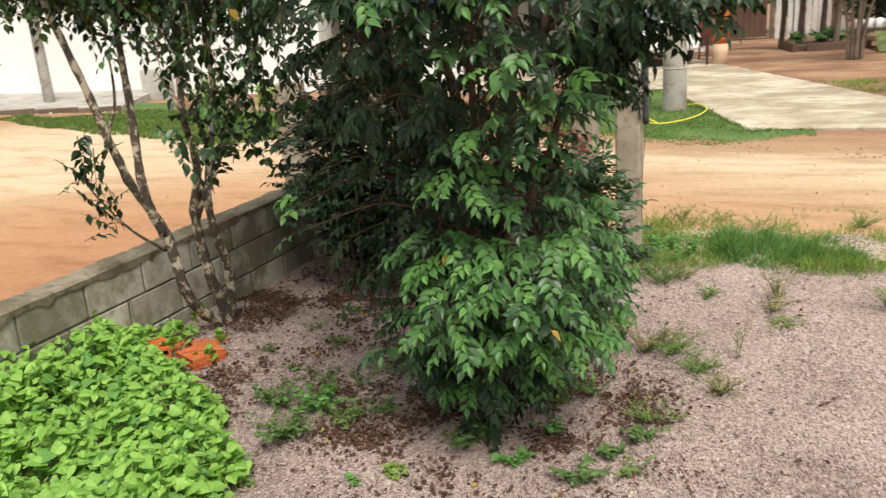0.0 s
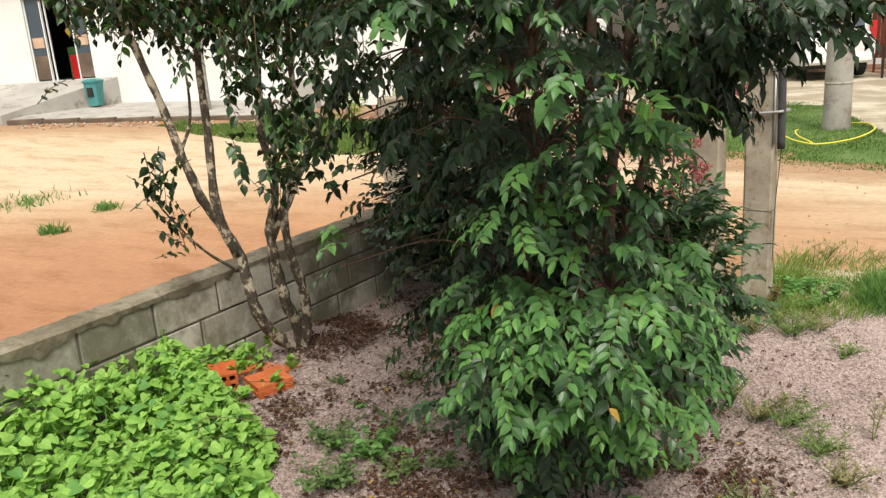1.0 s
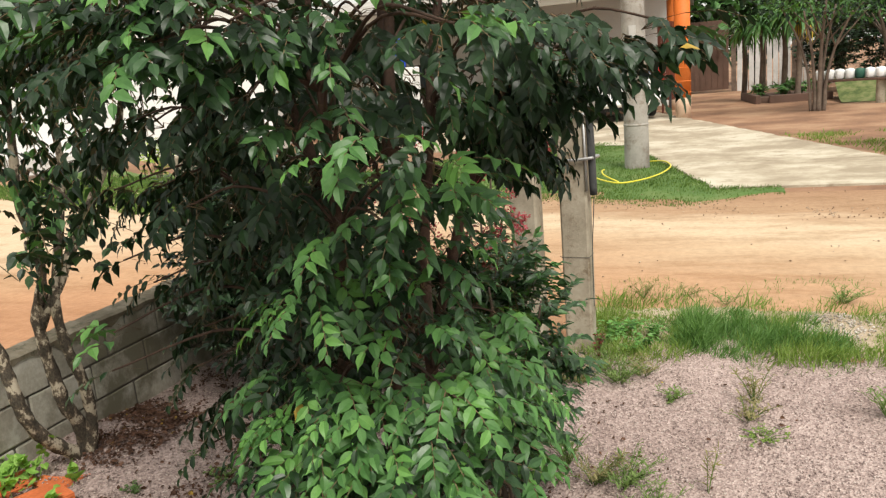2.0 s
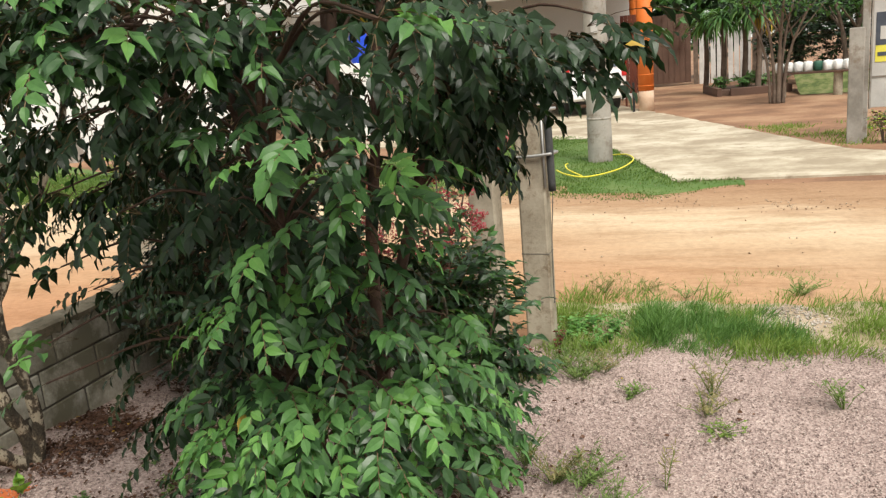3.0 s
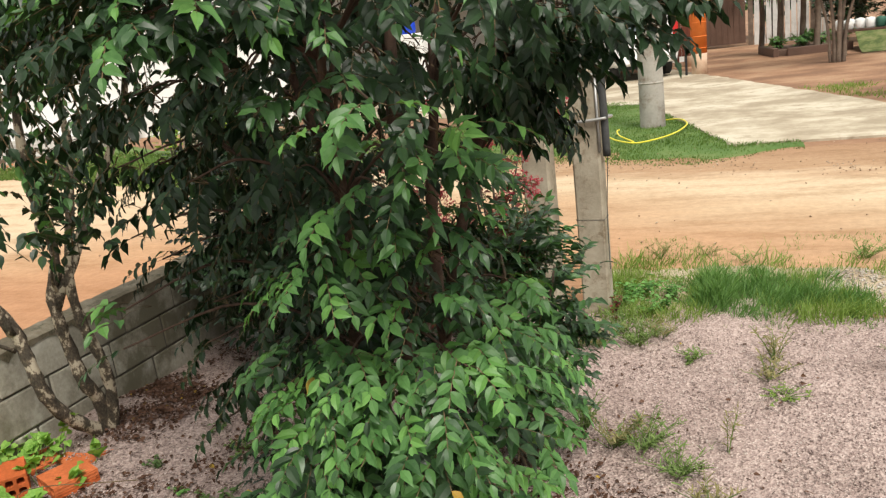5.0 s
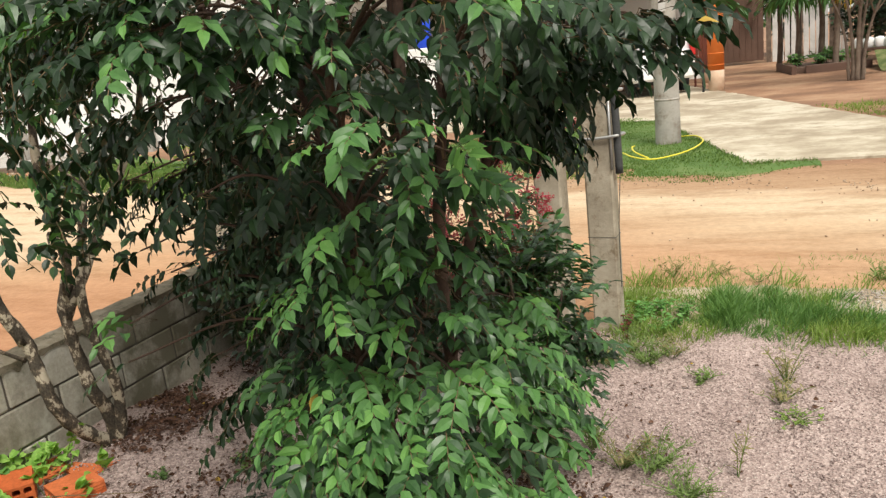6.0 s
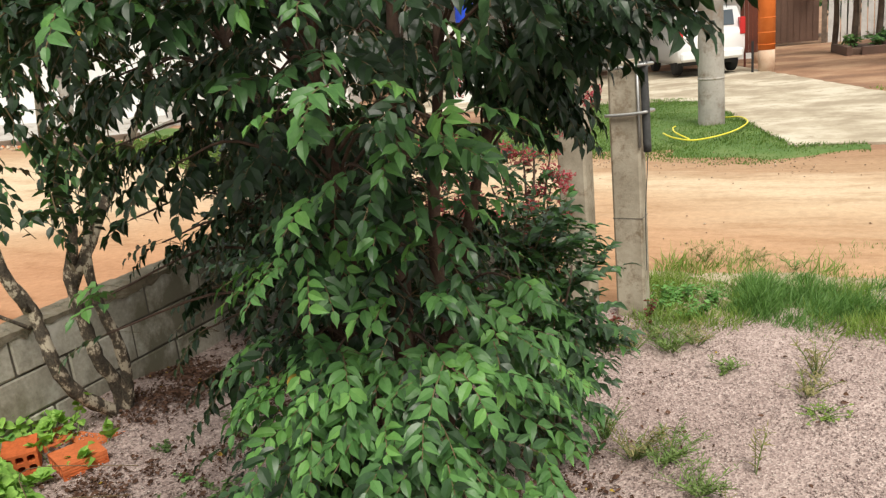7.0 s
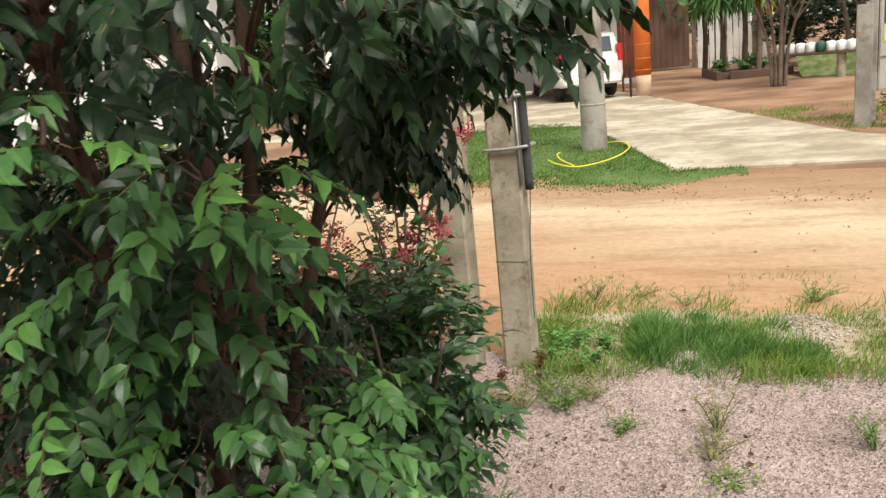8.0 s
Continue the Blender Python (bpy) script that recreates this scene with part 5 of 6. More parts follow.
tagged(ribbon("weed_strip", -0.62, 6.0, 120, lambda x: 5.08 + 0.16 * noise.noise(Vector((x * 2.3, 0, 0))) + 0.05 * noise.noise(Vector((x * 9, 0, 0))), lambda x: 6.25 + 0.3 * noise.noise(Vector((x * 1.1, 7, 0))) + 0.1 * noise.noise(Vector((x * 5, 7, 0))), 14, STRIP, 0.008), "weedy ground between the gravel and the road", "verge", kind="structure")
tagged(ribbon("verge", -15.5, 1.0, 150, verge_near, verge_far, 16, TURF, 0.012), "strip of turf along the far side of the road", "verge", kind="structure")
def tuft_mass(x, y):
    """1 in the middle of the tall grass beside the post, 0 outside."""
    u, v = (x - 0.36) * 0.92 - (y - 5.55) * 0.39, (x - 0.36) * 0.39 + (y - 5.55) * 0.92
    return step(1.1, 0.35, math.hypot(u / 0.66, v / 0.46) + 0.5 * noise.noise(Vector((x * 4, y * 4, 3))) + 0.25 * noise.noise(Vector((x * 11, y * 11, 7))))


def gravel_patch(x, y):
    return step(1.0, 0.6, math.hypot((x - 0.9) / 0.27, (y - 5.78) / 0.32) + 0.3 * noise.noise(Vector((x * 5, y * 5, 8))))


def mass_spot(rng):
    x, y = rng.uniform(-0.4, 1.1), rng.uniform(4.95, 6.3)
    k = tuft_mass(x, y)
    if rng.uniform() > k:
        return None
    return x, y, (0.35 + 0.65 * k) * (0.85 + 1.1 * noise.noise(Vector((x * 5, y * 5, 1))))


def strip_spot(rng):
    x, y = rng.uniform(-0.6, 4.5), rng.uniform(4.98, 6.5)
    e = 0.12 * noise.noise(Vector((x * 2.2, 3, 0)))
    k = step(5.0 + e, 5.25 + e, y) * step(6.5 + e, 5.8 + e, y) * (1 - gravel_patch(x, y))
    d = 0.6 + 1.2 * noise.noise(Vector((x * 2.1, y * 2.1, 5))) + 0.9 * step(0.15, -0.15, x) + 0.5 * step(0.45, 0.15, math.hypot(x - 1.1, y - 5.4)) + 0.4 * step(0.3, 0.1, math.hypot(x - 1.4, y - 5.7))
    if rng.uniform() > k * d:
        return None
    return x, y, max(0.25, 0.75 + 1.1 * noise.noise(Vector((x * 3.4, y * 3.4, 1))))


def sparse_spot(rng):
    x, y = rng.uniform(-0.5, 4.5), rng.uniform(4.9, 6.9)
    if rng.uniform() > 0.05 + 1.3 * noise.noise(Vector((x * 1.9, y * 2.1, 15))):
        return None
    return x, y, rng.uniform(0.3, 0.9)


def verge_spot(rng):
    x = rng.uniform(-9.5, 1.0)
    a, f = verge_near(x), verge_far(x)
    y = rng.uniform(a - 0.1, a + 6.8)
    if y > f + 0.05 or rng.uniform() < step(-2.5, -9, x) * 0.5:
        return None
    return x, y, (0.75 + 0.5 * noise.noise(Vector((x, y, 2)))) * max(0.55, step(a - 0.15, a + 0.3, y))


def left_verge_spot(rng):
    x = rng.uniform(-15.5, -6.0)
    y = rng.uniform(9.0, 16.0)
    a = across(x, y) + 0.3 * noise.noise(Vector((x, y, 0)))
    if not 7.95 + 1.2 * step(-8.0, -6.0, x) < a < 11.0 - 2.2 * step(-12.5, -14.5, x):
        return None
    return x, y, 0.8 + 0.5 * noise.noise(Vector((x, y, 2)))


def right_verge_spot(rng):
    x, y = rng.uniform(1.2, 7.0), rng.uniform(12.3, 17.5)
    l, r = slab_edge(y)
    if x < r + 0.1 or x > r + 2.6 or rng.uniform() > 0.15 + noise.noise(Vector((x * 1.2, y * 1.2, 3))):
        return None
    return x, y, rng.uniform(0.4, 1.1)


grass_field("grass_strip", "tall green grass tuft between the gravel and the road", 7000, mass_spot, 0.145, 0.0048, GRASS, 1)
grass_field("grass_strip", "low patchy green grass between the gravel and the road", 17000, strip_spot, 0.10, 0.0055, MEADOW, 8)
grass_field("sparse_grass", "thin dry grass tufts at the road edge", 4200, sparse_spot, 0.07, 0.004, WEED, 2)
grass_field("verge_grass", "short bright green grass round the lamp pole", 36000, verge_spot, 0.07, 0.012, LAWN, 3)
grass_field("verge_grass", "short bright green grass along the far road edge", 26000, left_verge_spot, 0.10, 0.020, LAWN, 4)
grass_field("verge_grass", "patchy grass beside the concrete driveway", 3000, right_verge_spot, 0.09, 0.012, MEADOW, 5)


def weed_plant(at, h, r, leaves, leaf_len, mat, seed, label, shape=None):
    x0, y0 = at
    z0 = ground_z(x0, y0)
    w = thing("weed", (x0, y0, z0), label, "weed", "weeds in the gravel")
    rng = np.random.default_rng(seed)
    pos, way, nrm, siz = [], [], [], []
    n_st = max(2, leaves // 9)
    for s in range(n_st):
        a = rng.uniform(0, 2 * math.pi)
        e = np.array([math.cos(a) * r * rng.uniform(0.2, 1), math.sin(a) * r * rng.uniform(0.2, 1), h * rng.uniform(0.55, 1.0)])
        part("stem", tube([(0, 0, -0.01), tuple(e * 0.5 + np.array([0, 0, h * 0.1])), tuple(e)], [0.0022, 0.0018, 0.001], 4), WEED, w)
        for k in range(max(2, leaves // n_st)):
            t = rng.uniform(0.2, 1.0)
            pos.append(e * t + np.array([x0, y0, z0 + h * 0.1 * math.sin(t * 3)]))
            b = rng.uniform(0, 2 * math.pi)
            way.append((math.cos(b), math.sin(b), rng.uniform(-0.2, 0.5) if shape is None else rng.uniform(0.3, 1.6)))
            nrm.append(np.array([0, 0, 1.0]) + rng.normal(0, 0.35, 3))
            siz.append(leaf_len * rng.uniform(0.5, 1.2))
    pos, way, nrm, siz = map(np.array, (pos, way, nrm, siz))
    hang_leaves(w, shape or BROAD, pos, way, nrm, siz, np.zeros(len(pos), int), [mat], (0, 1.5, 1), 10)


NARROW = leaf_shape(0.16, 0.1, 0.3)
SOFT_WEEDS = [(0.01, 4.54, 0.06, 0.08, 60, 0.024, WEED), (0.42, 4.2, 0.05, 0.16, 120, 0.022, L_LIME), (-0.42, 3.15, 0.10, 0.16, 80, 0.03, L_MID), (-1.83, 2.68, 0.11, 0.20, 210, 0.034, L_MID), (-1.62, 2.69, 0.13, 0.21, 220, 0.036, L_YOUNG), (-1.64, 2.43, 0.13, 0.22, 240, 0.036, L_MID), (-1.42, 2.62, 0.08, 0.16, 120, 0.032, WEED),
              (-1.45, 3.2, 0.06, 0.2, 160, 0.024, WEED), (-1.88, 3.38, 0.05, 0.12, 80, 0.024, WEED), (-2.18, 3.16, 0.05, 0.1, 50, 0.026, L_MID), (-0.34, 2.43, 0.09, 0.13, 60, 0.05, L_MID), (-0.25, 2.67, 0.07, 0.1, 40, 0.05, L_MID), (-0.36, 5.5, 0.14, 0.17, 120, 0.05, L_YOUNG), (-0.22, 5.25, 0.12, 0.15, 110, 0.045, L_YOUNG), (-0.42, 5.3, 0.12, 0.13, 100, 0.04, L_YOUNG), (-0.12, 5.5, 0.13, 0.15, 100, 0.04, L_YOUNG)]
LOW_WEEDS = [(-0.16, 2.81, 0.08, 0.11, 50, 0.045, L_MID), (-0.16, 2.53, 0.07, 0.09, 50, 0.03, WEED), (-0.5, 2.76, 0.07, 0.1, 50, 0.04, L_YOUNG), (-0.6, 2.48, 0.07, 0.11, 46, 0.045, L_YOUNG), (-1.06, 2.27, 0.05, 0.07, 30, 0.045, L_LIME), (-1.16, 2.17, 0.05, 0.05, 14, 0.036, L_YOUNG), (-0.84, 2.58, 0.12, 0.14, 70, 0.045, L_MID),
             (-0.55, 3.02, 0.09, 0.12, 60, 0.035, L_LIME), (-0.42, 5.02, 0.26, 0.05, 50, 0.032, L_RED), (-1.66, 2.1, 0.12, 0.10, 60, 0.036, L_YOUNG), (-0.62, 4.98, 0.12, 0.08, 40, 0.035, L_RED), (-2.0, 3.85, 0.05, 0.1, 40, 0.025, WEED), (-1.75, 3.0, 0.06, 0.12, 46, 0.034, L_MID), (-1.95, 3.05, 0.04, 0.09, 30, 0.03, L_YOUNG), (-1.55, 3.0, 0.05, 0.14, 60, 0.03, L_MID),
             (-1.3, 2.75, 0.06, 0.12, 56, 0.036, L_MID), (-1.7, 3.6, 0.04, 0.12, 50, 0.028, WEED), (-2.1, 3.5, 0.04, 0.08, 26, 0.03, L_MID), (-1.2, 3.1, 0.05, 0.12, 50, 0.03, L_MID)]
RUNNERS = [(-2.52, 2.80, 0.10, 0.12, 20), (-2.40, 2.95, 0.09, 0.10, 14), (-2.62, 2.68, 0.13, 0.12, 24), (-2.47, 3.14, 0.08, 0.08, 10), (-2.72, 3.12, 0.20, 0.13, 24), (-2.62, 2.92, 0.19, 0.09, 10)]
ROADSIDE_TUFTS = [(-0.15, 4.86, 0.10, 0.14, 90), (-0.36, 4.92, 0.14, 0.14, 90), (-0.58, 4.7, 0.12, 0.12, 80), (-0.27, 4.75, 0.12, 0.16, 150), (-0.46, 4.72, 0.13, 0.14, 110), (0.03, 4.6, 0.06, 0.08, 40), (0.41, 4.6, 0.17, 0.12, 60), (0.99, 4.5, 0.14, 0.10, 50), (0.02, 6.45, 0.07, 0.14, 40), (0.29, 6.26, 0.08, 0.13, 40), (-0.28, 6.4, 0.10, 0.12, 60), (1.03, 6.3, 0.10, 0.15, 90)]
YARD_TUFTS = [(0.37, 4.38, 0.10, 0.14, 70), (-0.12, 3.69, 0.10, 0.15, 130), (-0.25, 3.67, 0.12, 0.13, 100), (0.02, 3.5, 0.10, 0.14, 110), (0.14, 3.28, 0.10, 0.11, 80), (-0.39, 3.8, 0.14, 0.12, 80), (0.2, 3.66, 0.20, 0.05, 20), (-0.12, 2.95, 0.08, 0.12, 70), (-0.7, 3.9, 0.1, 0.2, 90)]
for k, (x, y, h, r, n, l, m) in enumerate(SOFT_WEEDS + LOW_WEEDS):
    weed_plant((x, y), h, r, int(n * 1.4), l * 0.85, MEADOW if m is L_LIME else L_SOFT if m is L_MID else m, 40 + k, "low yellow-green weed rooted in the gravel" if m is L_LIME else "small reddish-leaved sapling by the post" if m is L_RED else "small soft green weed growing in the gravel")
for k, (x, y, h, r, n) in enumerate(RUNNERS):
    weed_plant((x, y), h, r, n, 0.052, L_IVY, 140 + k, "trailing vine runner creeping over the clay bricks", shape=HEART)
for k, (x, y, h, r, n) in enumerate(ROADSIDE_TUFTS + YARD_TUFTS):
    weed_plant((x, y), h * 1.1, r * 1.35, int(n * 2.2), 0.04, STRAW if k % 2 == 0 else WEED, 90 + k, "thin feathery dry weed standing in the gravel" if k % 2 == 0 else "feathery olive-green weed tuft in the gravel", shape=NARROW)


def flat_scatter(name, label, category, shape, n, spot, size, mats, weights, seed, tilt=0.35):
    rng = np.random.default_rng(seed)
    pos = []
    while len(pos) < n:
        s = spot(rng)
        if s:
            pos.append((s[0], s[1], ground_z(*s) + 0.018 + rng.uniform(0, 0.012)))
    a = rng.uniform(0, 2 * math.pi, n)
    way = np.stack([np.cos(a), np.sin(a), rng.normal(0, 0.2, n)], 1)
    nrm = np.array([0, 0, 1.0]) + rng.normal(0, tilt, (n, 3))
    me = scatter_mesh(name, shape, np.array(pos), turn_frames(way, nrm), size * rng.uniform(0.5, 1.3, n), rng.choice(len(mats), size=n, p=weights))
    return tagged(mesh_part(name, me, mats), label, category, kind="stuff")


def litter_spot(rng):
    x, y = rng.uniform(-2.8, 0.6), rng.uniform(1.9, 4.9)
    under = 0.6 * math.exp(-(((x + 0.75) / 0.55) ** 2 + ((y - 2.95) / 0.6) ** 2)) + 1.5 * math.exp(-(((x + 2.3) / 0.42) ** 2 + ((y - 3.9) / 0.6) ** 2)) + 0.5 * math.exp(-(((x + 2.0) / 0.3) ** 2 + ((y - 2.75) / 0.3) ** 2)) + 0.4 * math.exp(-(((x + 0.42) / 0.26) ** 2 + ((y - 3.1) / 0.36) ** 2)) + 0.55 * math.exp(-(((x + 1.35) / 0.35) ** 2 + ((y - 2.9) / 0.5) ** 2)) + 0.22 * math.exp(-(((x + 0.2) / 0.2) ** 2 + ((y - 2.6) / 0.3) ** 2)) + 0.006
    return (x, y) if rng.uniform() < under * max(0.04, 0.25 + 1.9 * noise.noise(Vector((x * 3, y * 3, 2))) + 0.9 * noise.noise(Vector((x * 11, y * 11, 5)))) else None


flat_scatter("leaf_litter", "dry brown fallen leaves under the trees", "leaves", BROAD, 9500, litter_spot, 0.027, [LITTER, L_DRY], [0.985, 0.015], 6, 0.6)
flat_scatter("soil_crumbs", "dark soil crumbs and bark bits on the gravel", "soil", (np.array([(0.5, 0, 0), (0, 0.5, 0), (-0.5, 0, 0), (0, -0.5, 0), (0, 0, 0.4)]), [(0, 1, 4), (1, 2, 4), (2, 3, 4), (3, 0, 4)]), 2600, litter_spot, 0.010, [SOIL], [1.0], 7)


def pebble_spot(rng):
    x, y = rng.uniform(-2.7, 3.6), rng.uniform(0.6, 5.3)
    return (x, y) if rng.uniform() < min(1.0, 2.6 / y) * step(3.6, 1.6, x) * step(0.6, 2.0, y) else None


OCTA = (np.array([(0.5, 0, 0), (0, 0.42, 0), (-0.5, 0, 0), (0, -0.42, 0), (0.05, 0.05, 0.3), (0, 0, -0.3)]), [(0, 1, 4), (1, 2, 4), (2, 3, 4), (3, 0, 4), (1, 0, 5), (2, 1, 5), (3, 2, 5), (0, 3, 5)])
_peb = flat_scatter("pebbles", "pinkish grey crushed stones lying loose on the yard", "gravel", OCTA, 105000, pebble_spot, 0.0108, [PEBBLE], [1.0], 9, 0.5)
_peb.location.z = -0.006


# ---- loose stones on the road and in the strip ----
def rubble_spot(rng):
    x, y = rng.uniform(-6.0, 4.0), rng.uniform(6.4, 11.5)
    a = across(x, y)
    near_edge = math.exp(-((a - 9.45) / 0.28) ** 2)
    return (x, y) if rng.uniform() < 0.012 + 0.9 * near_edge * max(0.0, 0.4 + noise.noise(Vector((x * 2, y * 2, 6)))) else None


def patch_spot(rng):
    x, y = rng.uniform(0.4, 1.5), rng.uniform(5.2, 6.3)
    return (x, y) if rng.uniform() < gravel_patch(x, y) else None


flat_scatter("road_rubble", "small brown stones and clods lying on the sandy road", "stones", OCTA, 650, rubble_spot, 0.024, [ROADSTONE], [1.0], 31, 0.5).location.z = -0.012
flat_scatter("pale_stones", "pale gravel patch among the weeds", "gravel", OCTA, 420, patch_spot, 0.022, [PALE_STONE], [1.0], 32, 0.5).location.z = -0.008


# ---- across the road: lamp pole, hose, driveway, car ----
def round_pole(name, at, r0, r1, h, label, joints):
    p = thing(name, at, label, "pole", "concrete poles")
    part("shaft", lathe([(r0, -0.3), (r0, 0), (r0 + (r1 - r0) * 0.5, h / 2), (r1, h)], 24), POLE, p, smooth=True)
    for z in joints:
        r = r0 + (r1 - r0) * z / h
        part("joint_ring", lathe([(r + 0.002, z), (r + 0.006, z + 0.01), (r + 0.006, z + 0.022), (r + 0.002, z + 0.03)], 24), POLE, p, smooth=True)
    part("tag_plate", box((-0.05, -r0 - 0.004, 2.0), (0.05, -r0 + 0.03, 2.2)), GREYBOARD, p)
    return p


round_pole("street_pole", (-0.98, 13.45, 0), 0.195, 0.13, 8.0, "tall round grey concrete street pole standing in grass", (0.68, 2.9))
round_pole("street_pole", (-16.14, 14.8, 0.3), 0.13, 0.10, 8.0, "tall round grey concrete street pole on the pavement", (1.4,))

hose = thing("garden_hose", (-0.9, 12.4, 0.03), "yellow garden hose lying in a loop on grass", "hose")
part("loop", tube(smoothed([(0.05, 1.6, 0), (0.3, 1.35, 0.03), (0.45, 0.75, 0.04), (0.42, 0.1, 0.05), (0.28, -0.45, 0.05), (0.05, -0.85, 0.05), (-0.15, -0.95, 0.05), (-0.4, -0.7, 0.06), (-0.58, -0.3, 0.06)], 8), 0.011, 8), YELLOW, hose, smooth=True)
part("free_end", tube(smoothed([(-0.15, -0.92, 0.06), (-0.38, -0.5, 0.09), (-0.5, 0.05, 0.08), (-0.52, 0.45, 0.05)], 8), 0.011, 8), YELLOW, hose, smooth=True)


def column(at, r, h, foot, label):
    c = thing("porch_column", at, label, "column", "orange porch columns")
    part("shaft", lathe([(r, foot), (r * 1.0, h * 0.6), (r, h)], 24), ORANGE, c, smooth=True)
    part("foot", lathe([(r * 0.97, -0.2), (r * 0.97, foot * 0.5), (r * 0.985, foot - 0.004)], 24), FADED, c, "bare pinkish cement foot", True)
    for z in (foot + 0.12, foot + 0.42, foot + 0.78):
        part("ring", lathe([(r + 0.001, z), (r + 0.008, z + 0.012), (r + 0.001, z + 0.024)], 24), ORANGE, c, smooth=True)
    return c


column((-0.66, 23.3, 0.05), 0.21, 3.3, 0.5, "round orange-painted porch column with bare foot")
column((-1.05, 27.0, 0.05), 0.21, 3.3, 0.5, "round orange-painted porch column farther back")
thin = thing("steel_stake", (-0.98, 23.05, 0.05), "thin black steel stake beside the column", "stake")
part("rod", box((-0.03, -0.03, -0.1), (0.03, 0.03, 0.75), 0.006), DARK, thin)
red_panel = thing("red_panel", (-1.15, 25.2, 0.05), "dark red painted timber panel between the columns", "panel")
for k in range(5):
    part("plank", box((-0.28 + k * 0.11, -0.02, 0.35), (-0.175 + k * 0.11, 0.02, 2.6), 0.004), MAROON, red_panel)
part("rail", box((-0.29, 0.021, 0.6), (0.27, 0.05, 0.7)), MAROON, red_panel)
part("leg", box((-0.2, 0.022, -0.1), (-0.14, 0.06, 0.6)), MAROON, red_panel)


def build_car(at, turn):
    """White car seen from behind: rounded body, glass, lamps, bumper, wheels."""
    car = thing("car", at, "white parked car seen from behind on the driveway", "car", turn=turn)
    W, L = 0.86, 4.1
    sections = [(-2.05, 0.45, 1.10, 0.84), (-1.95, 0.36, 1.15, 0.88), (-1.2, 0.3, 1.15, 0.89), (0.0, 0.28, 1.13, 0.89), (1.0, 0.28, 1.08, 0.88), (1.7, 0.32, 0.95, 0.84), (2.05, 0.42, 0.78, 0.72)]
    bm = bmesh.new()
    rings = []
    for y, z0, z1, w in sections:
        ring = [(-w * 0.92, y, z0), (-w, y, z0 + 0.16), (-w, y, z1 - 0.14), (-w * 0.93, y, z1), (w * 0.93, y, z1), (w, y, z1 - 0.14), (w, y, z0 + 0.16), (w * 0.92, y, z0)]
        rings.append([bm.verts.new(p) for p in ring])
    for a, b in zip(rings, rings[1:]):
        for k in range(8):
            bm.faces.new((a[k], b[k], b[(k + 1) % 8], a[(k + 1) % 8]))
    bm.faces.new(rings[0])
    bm.faces.new(rings[-1][::-1])
    bmesh.ops.recalc_face_normals(bm, faces=bm.faces)
    bmesh.ops.bevel(bm, geom=bm.edges[:], offset=0.03, segments=2, affect="EDGES")
    body = part("body", bm, CARWHITE, car, "white painted body", True)
    bm = bmesh.new()
    rings = []
    for y, z1, w in ((-2.0, 1.12, 0.84), (-1.78, 1.66, 0.72), (-0.6, 1.76, 0.70), (0.2, 1.70, 0.68), (1.0, 1.1, 0.80)):
        rings.append([bm.verts.new(p) for p in ((-0.85, y, 1.09), (-w, y, z1), (w, y, z1), (0.85, y, 1.09))])
    for a, b in zip(rings, rings[1:]):
        for k in range(3):
            bm.faces.new((a[k], b[k], b[k + 1], a[k + 1]))
    bmesh.ops.recalc_face_normals(bm, faces=bm.faces)
    part("cabin", bm, CARWHITE, car, "white roof and pillars", True)
    part("rear_window", box((-0.60, -0.012, -0.2), (0.60, 0.012, 0.2), 0.004), GLASS, car, "dark rear window").matrix_basis = pose(0, -1.90, 1.40, -22)
    for s in (-1, 1):
        part("tail_lamp", box((min(s * 0.72, s * 0.86), -2.075, 0.95), (max(s * 0.72, s * 0.86), -1.86, 1.38), 0.02), TAIL, body, "red tail lamp")
        part("side_window", box((s * 0.785 - 0.01, -1.3, 1.18), (s * 0.785 + 0.01, 0.6, 1.58), 0.004), GLASS, car, "dark side window").rotation_euler = (0, radians(-s * 12), 0)
    part("bumper", box((-0.80, -2.14, 0.38), (0.80, -1.9, 0.62), 0.05), CARWHITE, car, "white rear bumper")
    part("plate", box((-0.2, -2.152, 0.66), (0.2, -2.06, 0.76), 0.004), GREYBOARD, car, "plain grey plate")
    for s in (-1, 1):
        for y in (-1.3, 1.3):
            tyre = part("tyre", lathe([(0.22, -0.1), (0.30, -0.1), (0.325, -0.07), (0.325, 0.07), (0.30, 0.1), (0.22, 0.1)], 26), DARK, car, "black tyre", True)
            tyre.matrix_basis = pose(s * 0.72, y, 0.325, 0, 90, 0)
            part("rim", lathe([(0.05, -0.06), (0.215, -0.08), (0.215, 0.08), (0.05, 0.06)], 20), STEEL, tyre, "steel rim", True)
    part("underside", box((-0.7, -1.85, 0.26), (0.7, 1.9, 0.36)), DARK, car)


build_car((-2.73, 24.8, 0.05), 22)


